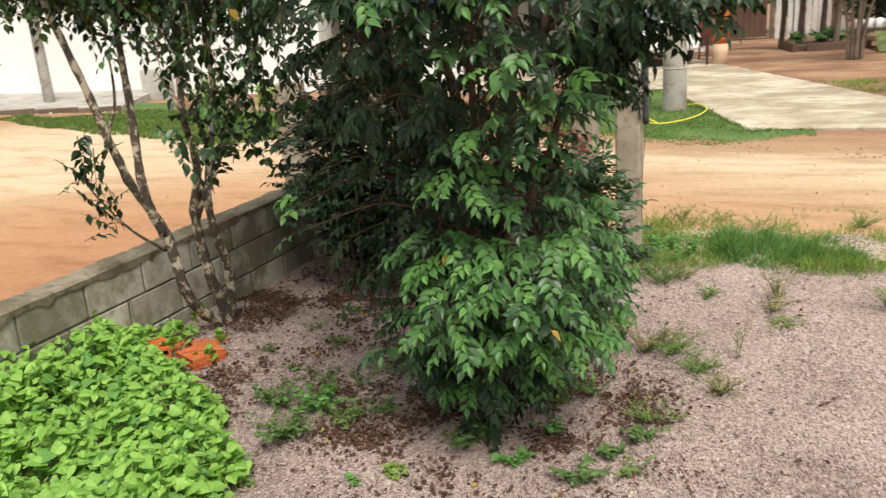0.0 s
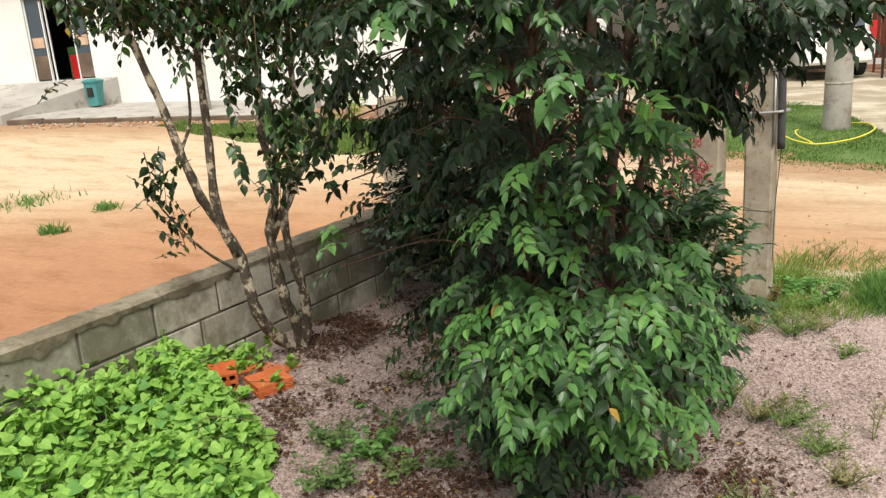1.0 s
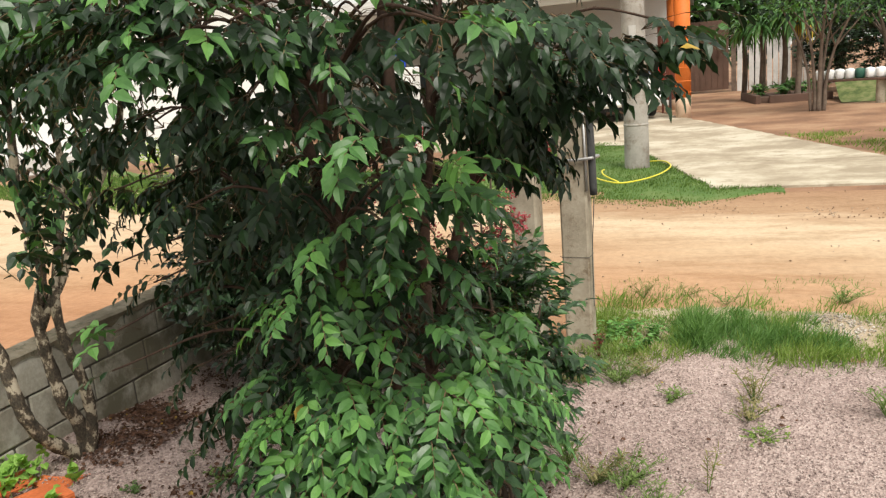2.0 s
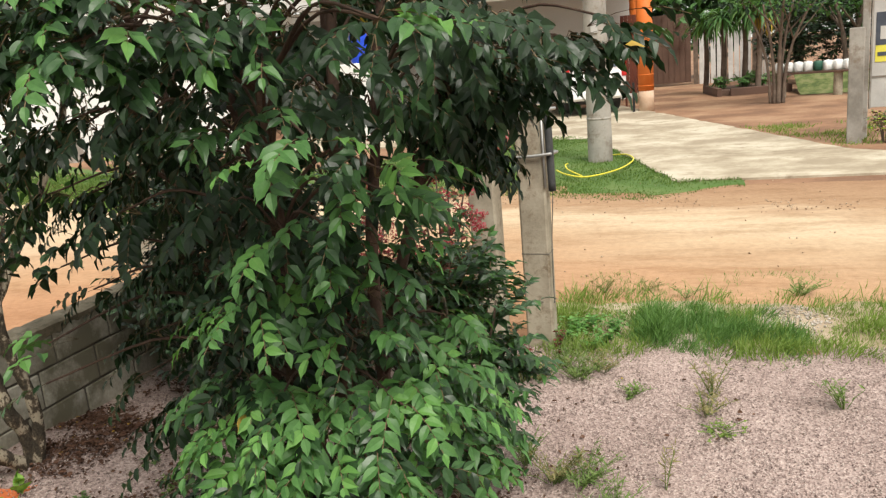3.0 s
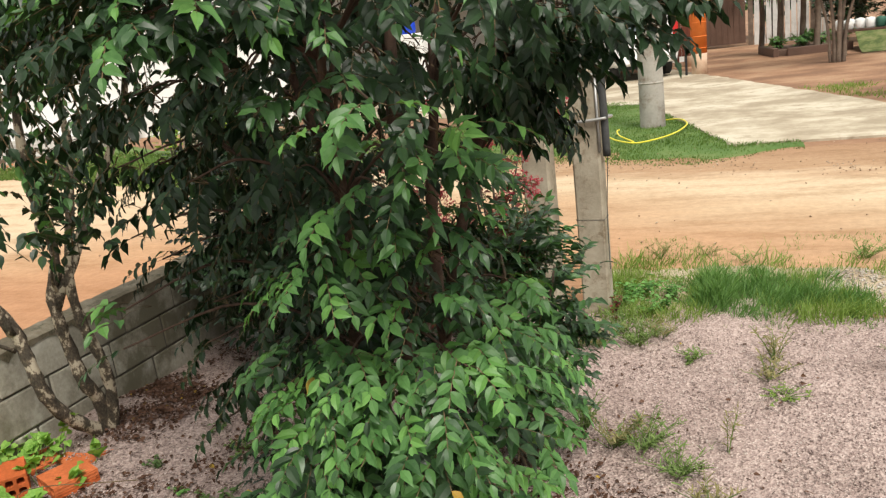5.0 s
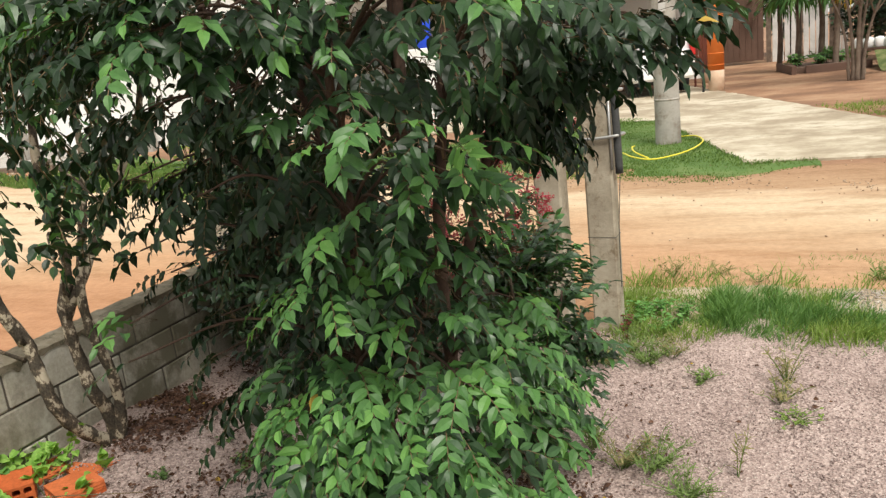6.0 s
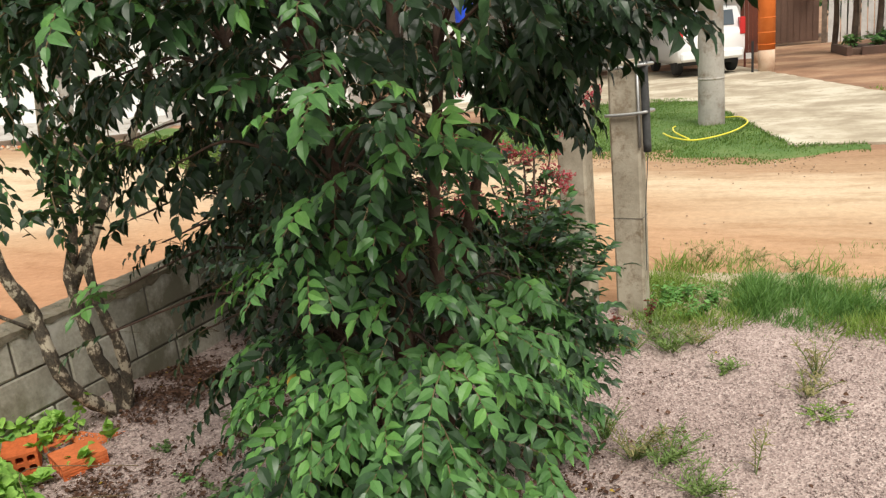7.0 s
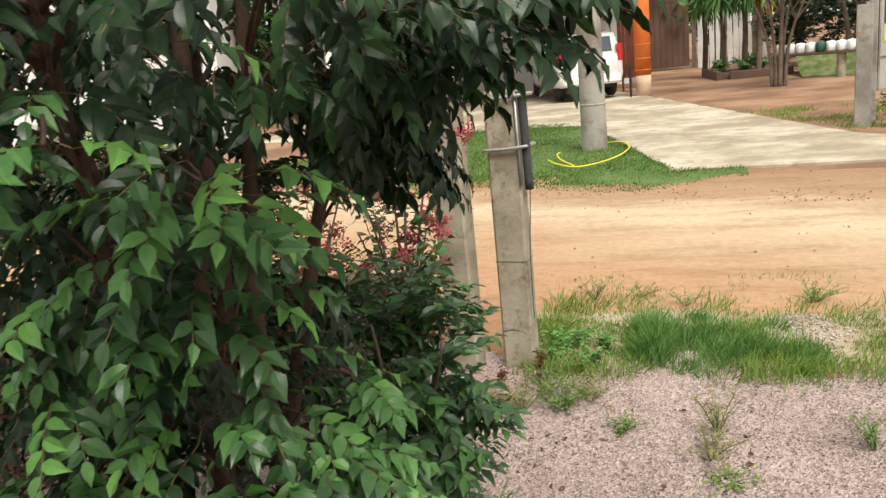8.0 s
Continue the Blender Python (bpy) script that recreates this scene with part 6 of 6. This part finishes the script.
# ---- white house with porch behind the car ----
def build_house():
    h = thing("white_house", (-6.5, 29.5, 0), "long white rendered house with a deep porch", "house")
    holes = [(-5.2, -3.8, 1.0, 2.1), (-1.2, 0.2, 1.0, 2.1), (2.4, 3.3, 0.0, 2.1)]
    x = -8.0
    for x0, x1, z0, z1 in holes:
        part("wall", box((x, 0, -0.1), (x0, 0.2, 3.9)), WHITE, h, "white rendered wall")
        if z0 > 0:
            part("wall", box((x0, 0, -0.1), (x1, 0.2, z0)), WHITE, h, "white rendered wall")
        part("wall", box((x0, 0, z1), (x1, 0.2, 3.9)), WHITE, h, "white rendered wall")
        x = x1
    part("wall", box((x, 0, -0.1), (5.2, 0.2, 3.9)), WHITE, h, "white rendered wall")
    part("side_wall", box((5.0, 0.2, -0.1), (5.2, 7.0, 3.9)), WHITE, h)
    for x0, x1, z0, z1 in holes:
        w = part("window" if z0 else "door", box((x0, 0.1, z0), (x1, 0.14, z1)), GLASS if z0 else BROWN, h, "dark glass window" if z0 else "brown wooden door")
        part("frame", box((x0, 0.05, z1 - 0.06), (x1, 0.098, z1)), BROWN, w)
        part("frame", box((x0, 0.05, z0), (x0 + 0.06, 0.098, z1 - 0.06)), BROWN, w)
        part("frame", box((x1 - 0.06, 0.05, z0), (x1, 0.098, z1 - 0.06)), BROWN, w)
    bm = bmesh.new()
    for y0, z0, y1, z1 in ((-7.2, 3.55, 0.4, 4.6), (0.4, 4.6, 7.5, 3.5)):
        a = [bm.verts.new(p) for p in ((-8.4, y0, z0), (5.8, y0, z0), (5.8, y1, z1), (-8.4, y1, z1))]
        b = [bm.verts.new(v.co + Vector((0, 0, 0.08))) for v in a]
        bm.faces.new(b)
        bm.faces.new(a[::-1])
        for k in range(4):
            bm.faces.new((a[k], a[(k + 1) % 4], b[(k + 1) % 4], b[k]))
    part("roof", bm, PAVE, h, "pale grey roof")
    part("porch_beam", box((-8.2, -6.7, 3.3), (5.7, -6.5, 3.55)), WHITE, h)


build_house()
barrel = thing("blue_drum", (-7.6, 20.0, 0.0), "blue plastic drum on a white plinth", "drum")
part("plinth", box((-0.5, -0.3, -0.1), (0.5, 0.3, 1.95), 0.02), WHITE, barrel, "white rendered plinth")
part("drum", lathe([(0.20, 1.95), (0.235, 2.0), (0.24, 2.15), (0.225, 2.3), (0.24, 2.45), (0.235, 2.62), (0.2, 2.68)], 20), BLUE, barrel, "blue plastic drum", True)


# ---- garden to the right of the driveway ----
def garden_bed():
    bed = thing("planting_bed", (1.9, 28.4, 0), "raised bed edged with dark timber, full of green plants", "planter")
    part("front_board", box((-0.3, -1.25, -0.1), (1.5, -1.1, 0.22), 0.01), BROWN, bed).rotation_euler = (0, 0, 0.1)
    part("side_board", box((-0.75, -1.2, -0.1), (-0.6, 1.4, 0.24), 0.01), BROWN, bed).rotation_euler = (0, 0, 0.14)
    part("soil", box((-0.55, -1.05, -0.1), (1.5, 1.6, 0.16)), SOIL, bed)
    return bed


garden_bed()
for k, (x, y) in enumerate(((1.5, 28.3), (2.1, 28.0), (2.7, 28.2), (3.2, 28.0), (2.4, 28.8))):
    shrub("bed_plant", (x, y, 0.15), "leafy green plant in the raised bed", 0.5, 0.4, 36, 0.13, [L_MID, GRASS], [0.6, 0.4], 60 + k, single=0, count=6, length=0.25)


def far_tree(at, stems, label, seed):
    t = thing("garden_tree", at, label, "tree", "garden trees")
    limbs = []
    rng = np.random.default_rng(seed)
    for dx, dy, h, r in stems:
        limbs.append(([Vector((dx * 0.25, dy * 0.2, -0.1)), Vector((dx * 0.35, dy * 0.35, h * 0.3)), Vector((dx * 0.7, dy * 0.7, h * 0.65)), Vector((dx * 1.4, dy * 1.4, h))], r, r * 0.45))
        e = Vector((dx * 0.7, dy * 0.7, h * 0.65))
        for s in range(2):
            a = rng.uniform(0, 6.28)
            limbs.append(([e, e + Vector((math.cos(a) * 0.35, math.sin(a) * 0.35, 0.4)), e + Vector((math.cos(a) * 0.8, math.sin(a) * 0.8, 0.9))], r * 0.4, r * 0.15))
    limb_tubes(t, "trunk", limbs, GREYBARK, 8)
    n = 1500
    top = max(s[2] for s in stems)
    q = rng.normal(0, 1, (n, 3))
    q /= np.linalg.norm(q, axis=1, keepdims=True)
    q *= rng.uniform(0.4, 1, (n, 1)) ** 0.6
    pos = np.array(at) + np.array([0, 0, top + 0.5]) + q * np.array([1.9, 1.7, 1.0])
    way = rng.normal(0, 1, (n, 3)) + np.array([0, 0, -0.6])
    hang_leaves(t, BROAD, pos, way, np.array([0, 0, 1.0]) + rng.normal(0, 0.5, (n, 3)), 0.15 * rng.uniform(0.6, 1.3, n), rng.integers(0, 2, n), [L_DARK, L_MID], (0, 0, 0), 0)


far_tree((2.64, 23.05, 0), [(-0.25, 0.05, 2.5, 0.055), (0.10, -0.05, 2.7, 0.065), (0.55, 0.1, 2.4, 0.055), (-0.6, 0.2, 2.6, 0.045), (0.3, 0.3, 2.6, 0.05)], "several grey-brown trunks of a garden tree rising from bare earth", 31)
far_tree((5.4, 29.0, 0), [(0.3, 0.1, 2.6, 0.12), (-0.35, 0.0, 2.6, 0.1)], "dark garden tree behind the bench", 32)
far_tree((7.5, 27.5, 0), [(0.3, 0.1, 2.4, 0.12), (-0.3, 0.0, 2.4, 0.1), (0.0, 0.3, 2.5, 0.1)], "dark garden tree behind the bench", 33)


def palm(at, h, seed, dead=False):
    p = thing("garden_palm", at, "slender palm with hanging strap leaves" + (" and one dead orange frond" if dead else ""), "palm", "garden palms")
    part("trunk", tube(smoothed([(0, 0, -0.1), (0.05, 0, h * 0.5), (0.0, 0.03, h)], 6), [0.10, 0.095, 0.09, 0.09, 0.09, 0.085, 0.085, 0.08, 0.08, 0.08, 0.075, 0.07, 0.07], 9), GREYBARK, p, smooth=True)
    rng = np.random.default_rng(seed)
    sv = np.array([(0, 0.02, 0), (0, -0.02, 0), (0.35, 0.04, 0.08), (0.35, -0.04, 0.08), (0.7, 0.035, 0), (0.7, -0.035, 0), (1.0, 0, -0.28)])
    n = 110
    a = rng.uniform(0, 6.28, n)
    way = np.stack([np.cos(a), np.sin(a), rng.uniform(-1.1, 0.6, n)], 1)
    pos = np.tile(np.array([0, 0, h]), (n, 1)) + rng.normal(0, 0.06, (n, 3))
    kinds = rng.choice([0, 1], size=n)
    if dead:
        kinds[:14] = 2
        way[:14] = np.array([0.4, -0.5, -1.0]) + rng.normal(0, 0.25, (14, 3))
    me = scatter_mesh("fronds", (sv, [(0, 1, 3, 2), (2, 3, 5, 4), (4, 5, 6)]), pos, turn_frames(way, np.tile(np.array([0, 0, 1.0]), (n, 1)) + rng.normal(0, 0.1, (n, 3))), rng.uniform(0.6, 1.1, n), kinds)
    mesh_part("fronds", me, [L_MID, GRASS, L_DRY], p)["kind"] = "stuff"


palm((1.55, 28.6, 0.1), 2.35, 1)
palm((2.2, 28.4, 0.1), 2.5, 2)
palm((2.55, 27.6, 0.1), 2.5, 3, True)
palm((1.05, 29.6, 0.0), 2.3, 4)

# long bench with milky jugs in a row
bench = thing("garden_bench", (3.5, 25.0, 0), "long dark timber shelf on short posts", "bench")
part("board", box((-0.7, -0.18, 0.60), (2.4, 0.18, 0.66), 0.008), BROWN, bench).rotation_euler = (0, 0, -0.35)
for x in (-0.55, 0.9, 2.2):
    part("leg", lathe([(0.12, -0.1), (0.115, 0.598)], 14), POST, bench).location = (x * 0.94, -x * 0.343, 0)
jug = thing("plastic_jug", (2.92, 25.2, 0.66), "milky white plastic jug standing on the timber shelf", "jug", "jugs on the shelf")
part("body", box((-0.11, -0.1, 0), (0.11, 0.1, 0.27), 0.035), JUG, jug, smooth=True)
part("cap", lathe([(0.036, 0.262), (0.034, 0.285)], 12), JUG, jug)
for k in range(1, 9):
    x = 0.25 * k
    c = copy_thing(jug, pose(2.92 + x * 0.94, 25.2 - x * 0.343, 0.66, 0, 0, 3 * k))
    if k == 4:
        tagged(c, "dark green plastic jug standing on the timber shelf")
        for ch in c.children:
            ch.data = ch.data.copy()
            ch.data.materials.clear()
            ch.data.materials.append(GREENP)

# grassy bank under the bench
bankm = bmesh.new()
_g = [[bankm.verts.new((3.5 + 0.7 * i, 25.4 + 0.5 * j - 0.34 * (0.7 * i) * 0.6, 0.62 * step(0, 4, j) + 0.05 * noise.noise(Vector((i, j, 0))))) for j in range(7)] for i in range(10)]
for i in range(9):
    for j in range(6):
        bankm.faces.new((_g[i][j], _g[i + 1][j], _g[i + 1][j + 1], _g[i][j + 1]))
BANK = two_scale("mown_bank", (0.045, 0.07, 0.02), (0.105, 0.13, 0.042), (0.19, 0.185, 0.085), 4.0, 22.0, span=(0.40, 0.5, 0.62), bump=0.6)
tagged(part("grass_bank", bankm, BANK, smooth=True), "low grassy bank behind the timber shelf", "bank", kind="structure")

# plank fence and brown gate that close the garden
fence = thing("plank_fence", (0, 36.0, 0), "whitewashed upright plank fence, worn and uneven", "fence", kind="structure")
_rng = random.Random(12)
OLDWHITE = two_scale("worn_whitewash", (0.34, 0.33, 0.31), (0.55, 0.54, 0.52), (0.68, 0.67, 0.65), 2.0, 20.0)
for k in range(13):
    x = 0.75 + k * 0.23
    part("plank", box((x, -0.02, -0.1), (x + 0.19, 0.02, 2.2 + _rng.uniform(-0.2, 0.25)), 0.004), OLDWHITE if k % 5 else GREYBARK, fence).rotation_euler = (0, _rng.uniform(-0.015, 0.015), 0)
gate = thing("brown_gate", (-0.2, 36.0, 0), "dark brown sheet gate between house and fence", "gate")
part("leaf", box((-1.0, -0.02, 0.1), (0.85, 0.02, 2.9)), BROWN, gate)
for k in range(8):
    part("rib", box((-0.97 + k * 0.23, -0.045, 0.12), (-0.93 + k * 0.23, -0.02, 2.88), 0.004), BROWN, gate)

# gate pillars with a notice board
concrete_post("gate_pillar", (2.84, 14.35, 0), 0.215, 0.2, 1.73, "pale concrete gate pillar beside the driveway", POLE, -10, 0.01)
concrete_post("gate_pillar", (3.04, 14.75, 0), 0.11, 0.15, 3.0, "tall whitish pillar beside the driveway", POLE, -10, 0.01)
board = thing("notice_board", (3.33, 14.72, 0), "grey notice board with a yellow and dark poster", "notice board")
part("backing", box((-0.2, 0, 0.48), (0.25, 0.03, 2.6), 0.004), GREYBOARD, board)
part("frame", box((-0.225, -0.012, 0.46), (-0.202, 0.035, 2.62)), POLE, board)
part("poster", box((-0.16, -0.008, 1.18), (0.2, -0.001, 1.43)), POSTER, board, "yellow poster strip")
part("picture", box((-0.16, -0.008, 1.435), (0.2, -0.001, 1.93)), INK, board, "dark printed picture")
part("picture_panel", box((-0.10, -0.014, 1.52), (0.06, -0.0085, 1.72)), GREYBOARD, board, "pale area of the printed picture")
part("text_bar", box((-0.13, -0.014, 1.27), (0.17, -0.0085, 1.33)), INK, board, "dark unreadable line of print")
part("shelf_line", box((-0.19, -0.014, 0.95), (0.24, -0.001, 0.97)), POLE, board)
shrub("pillar_weed", (3.25, 14.2, 0), "dry brown and green weeds at the pillar foot", 0.55, 0.35, 60, 0.07, [L_MID, LITTER, L_LIME], [0.35, 0.35, 0.3], 71, single=0, count=6)


# ---- shop across the street ----
def build_shop():
    """White shop: rendered wall with an open glazed doorway over a ramp."""
    turn = 24.1
    m = pose(-17.7, 16.2, 0, 0, 0, turn)
    shop = thing("shop", (-17.7, 16.2, 0), "white rendered shop with an open glazed doorway", "shop", turn=turn)
    d0, d1, sill, head = -5.19, -3.29, 1.36, 3.7
    bm = bmesh.new()
    add_box(bm, (-12, 0, -0.3), (d0, 0.25, 4.6))
    add_box(bm, (d1, 0, -0.3), (7.5, 0.25, 4.6))
    add_box(bm, (d0, 0, -0.3), (d1, 0.25, sill))
    add_box(bm, (d0, 0, head), (d1, 0.25, 4.6))
    part("wall", bm, WHITE, shop, "white rendered wall")
    part("side_wall", box((7.25, 0.25, -0.3), (7.5, 8.0, 4.6)), WHITE, shop)
    part("back_wall", box((-12, 7.75, -0.3), (7.24, 8.0, 4.6)), WHITE, shop)
    part("roof", box((-12.3, -0.5, 4.61), (7.8, 8.3, 4.8), 0.02), PAVE, shop, "flat roof edge")
    part("floor", box((-11.9, 0.26, sill - 0.12), (7.2, 7.7, sill - 0.01)), PAVE, shop)
    # inner walls and ceiling added near black to paint in the dim interior
    part("inner_wall", box((-7.0, 3.4, sill), (0.0, 3.5, 4.55)), DARK, shop, "near-black wall added for the shop's dim inside")
    part("inner_wall", box((-7.1, 0.3, sill), (-7.0, 3.5, 4.55)), DARK, shop)
    part("inner_wall", box((0.0, 0.3, sill), (0.1, 3.5, 4.55)), DARK, shop)
    part("ceiling", box((-7.0, 0.26, 4.5), (0.0, 3.5, 4.58)), DARK, shop)
    part("counter", box((-4.8, 1.2, sill), (-3.4, 1.7, sill + 0.95), 0.02), LAWN_PAINT, shop, "dark green counter")
    part("stock_crate", box((-4.5, 0.8, sill), (-4.25, 1.1, sill + 0.7), 0.02), TAIL, shop, "red crate")
    w = (d1 - d0)
    for x0, x1 in ((d0, d0 + w * 0.27), (d1 - w * 0.27, d1)):
        g = part("glass_leaf", box((x0 + 0.03, 0.1, sill + 0.03), (x1 - 0.03, 0.12, head)), GLASS, shop, "grey glass side panel")
        part("decal", box((x0 + 0.08, 0.085, sill + 0.95), (x1 - 0.08, 0.098, sill + 1.25), 0.02), FADED, g, "peach-coloured plain sticker")
        part("kick_panel", box((x0 + 0.035, 0.084, sill + 0.04), (x1 - 0.035, 0.098, sill + 0.72), 0.004), KERB, g, "brown lower panel")
        for x in (x0, x1 - 0.03):
            part("stile", box((x, 0.07, sill), (x + 0.03, 0.15, head)), JUG, g, "white aluminium stile")
    part("stile", box((d0 + w * 0.27 + 0.07, 0.13, sill), (d0 + w * 0.27 + 0.10, 0.18, head)), JUG, shop, "white aluminium stile")
    # ramp from the door down to the pavement
    rp = thing("entrance_ramp", (-17.7, 16.2, 0), "grey cement ramp up to the shop door", "ramp", kind="structure", turn=turn)
    bm = bmesh.new()
    q = [(-12, -0.01, 1.35), (-2.6, -0.01, 1.35), (-4.3, -3.0, 0.62), (-12, -3.0, 0.62), (-12, -0.01, -0.3), (-2.6, -0.01, -0.3), (-4.3, -3.0, -0.3), (-12, -3.0, -0.3)]
    v = [bm.verts.new(p) for p in q]
    for f in ((0, 3, 2, 1), (1, 2, 6, 5), (2, 3, 7, 6), (0, 1, 5, 4), (3, 0, 4, 7)):
        bm.faces.new([v[i] for i in f])
    part("surface", bm, PAVE, rp)
    # pavement with kerb
    pv = thing("pavement", (-17.7, 16.2, 0), "grey cement pavement with a dirty kerb", "pavement", kind="structure", turn=turn)
    for k in range(7):
        x0, x1 = -4.0 + k * 1.0, -4.0 + (k + 1) * 1.0
        bm = bmesh.new()
        za = 0.62 - 0.04 * (x0 + 4)
        q = [(x0, -3.1, za - 0.1), (x1 - 0.015, -3.1, za - 0.14), (x1 - 0.015, -0.01, za), (x0, -0.01, za + 0.04)]
        a = [bm.verts.new(p) for p in q]
        b = [bm.verts.new((p[0], p[1], -0.3)) for p in q]
        bm.faces.new(a)
        for i in range(4):
            bm.faces.new((b[i], b[(i + 1) % 4], a[(i + 1) % 4], a[i]))
        part("bay", bm, PAVE, pv)
        part("kerb_stone", box((x0, -3.25, -0.3), (x1 - 0.012, -3.105, za - 0.115), 0.015), KERB, pv)
    low = thing("cement_box", (-14.6, 17.0, 0.4), "low grey cement meter box by the shop wall", "box", turn=turn)
    part("body", box((-0.35, -0.25, -0.3), (0.35, 0.25, 0.55), 0.02), PAVE, low)
    bin_at = m @ Vector((-2.85, -0.9, 0.62))
    b = thing("litter_bin", tuple(bin_at), "teal plastic litter bin by the ramp", "bin", turn=turn)
    part("body", lathe([(0.20, 0.0), (0.24, 0.38), (0.27, 0.64)], 4), TEAL, b).rotation_euler = (0, 0, radians(45))
    part("lid", lathe([(0.30, 0.64), (0.30, 0.69), (0.16, 0.74)], 4), TEAL, b).rotation_euler = (0, 0, radians(45))
    part("opening", box((-0.12, -0.195, 0.25), (0.06, -0.15, 0.5), 0.01), DARK, b, "dark round opening")


build_shop()


def kerb_rubble_spot(rng):
    u, v = rng.uniform(-9.0, 6.5), -3.3 - abs(rng.normal(0, 0.45))
    c, s = math.cos(radians(24.1)), math.sin(radians(24.1))
    x, y = -17.7 + u * c - v * s, 16.2 + u * s + v * c
    return (x, y) if noise.noise(Vector((x * 0.9, y * 0.9, 4))) > -0.15 else None


flat_scatter("kerb_rubble", "broken red-brown rubble along the kerb of the shop", "stones", OCTA, 700, kerb_rubble_spot, 0.10, [ROADSTONE, CLAYB, PALE_STONE], [0.7, 0.12, 0.18], 33, 0.5).location.z = -0.02
for k, (x, y, r) in enumerate(((-10.9, 14.3, 0.42), (-9.65, 14.6, 0.34))):
    shrub("clipped_bush", (x, y, 0.0), "rounded yellow-green clipped bush across the road", r * 2.3, r, 170, 0.06, [L_LIME, L_YOUNG], [0.7, 0.3], 80 + k, single=0, count=8, length=0.12)



# ---- distance: belt of dark trees ----
def tree_belt(name, spots, seed):
    belt = thing(name, (0, 0, 0), "distant belt of dark green trees", "woods", kind="stuff")
    rng = np.random.default_rng(seed)
    pos = []
    bm = bmesh.new()
    for x, y, h, r in spots:
        add_tube(bm, [(x, y, -0.2), (x + 0.1, y, h * 0.5), (x, y, h * 0.8)], [0.2, 0.14, 0.06], 7)
        n = 900
        q = rng.normal(0, 1, (n, 3))
        q /= np.linalg.norm(q, axis=1, keepdims=True)
        q *= rng.uniform(0.35, 1.0, (n, 1)) * (1 + 0.25 * np.sin(q[:, :1] * 7 + q[:, 2:] * 5))
        pos.append(np.array([x, y, h * 0.6]) + q * np.array([r, r, h * 0.45]))
    part("trunks", bm, GREYBARK, belt)
    pos = np.concatenate(pos)
    n = len(pos)
    me = scatter_mesh("crowns", BROAD, pos, turn_frames(rng.normal(0, 1, (n, 3)), np.array([0, 0, 1.0]) + rng.normal(0, 0.5, (n, 3))), rng.uniform(0.3, 0.7, n), rng.integers(0, 2, n))
    mesh_part("crowns", me, [L_DARK, L_MID], belt)["kind"] = "stuff"


tree_belt("tree_belt", [(x, 40 + 2.5 * math.sin(x), 6.5 + 1.5 * math.cos(x * 1.7), 2.6) for x in np.arange(-26, 30, 3.1)], 91)


# ---- dark hedge that closes the garden behind the shelf ----
for k, (x, y, h) in enumerate(((3.6, 31.5, 3.4), (5.2, 30.8, 3.6), (6.8, 30.2, 3.4), (8.4, 29.6, 3.6), (10.2, 29.0, 3.4), (4.4, 33.0, 4.2), (7.4, 32.5, 4.4))):
    shrub("garden_hedge", (x, y, 0.0), "tall dark hedge plant behind the garden", h, 1.15, 260, 0.17, [L_DARK, L_SHRUB], [0.8, 0.2], 110 + k, single=0, count=9, length=0.5)


def road_tuft(rng):
    cx, cy, r = ROAD_TUFTS[rng.integers(0, len(ROAD_TUFTS))]
    return cx + rng.normal(0, r), cy + rng.normal(0, r), 1.0


ROAD_TUFTS = [(-9.95, 6.05, 0.28), (-7.73, 5.06, 0.07), (-8.3, 6.1, 0.07)]
grass_field("road_tuft", "small grass tufts growing in the sandy road", 500, road_tuft, 0.12, 0.014, GRASS, 77)
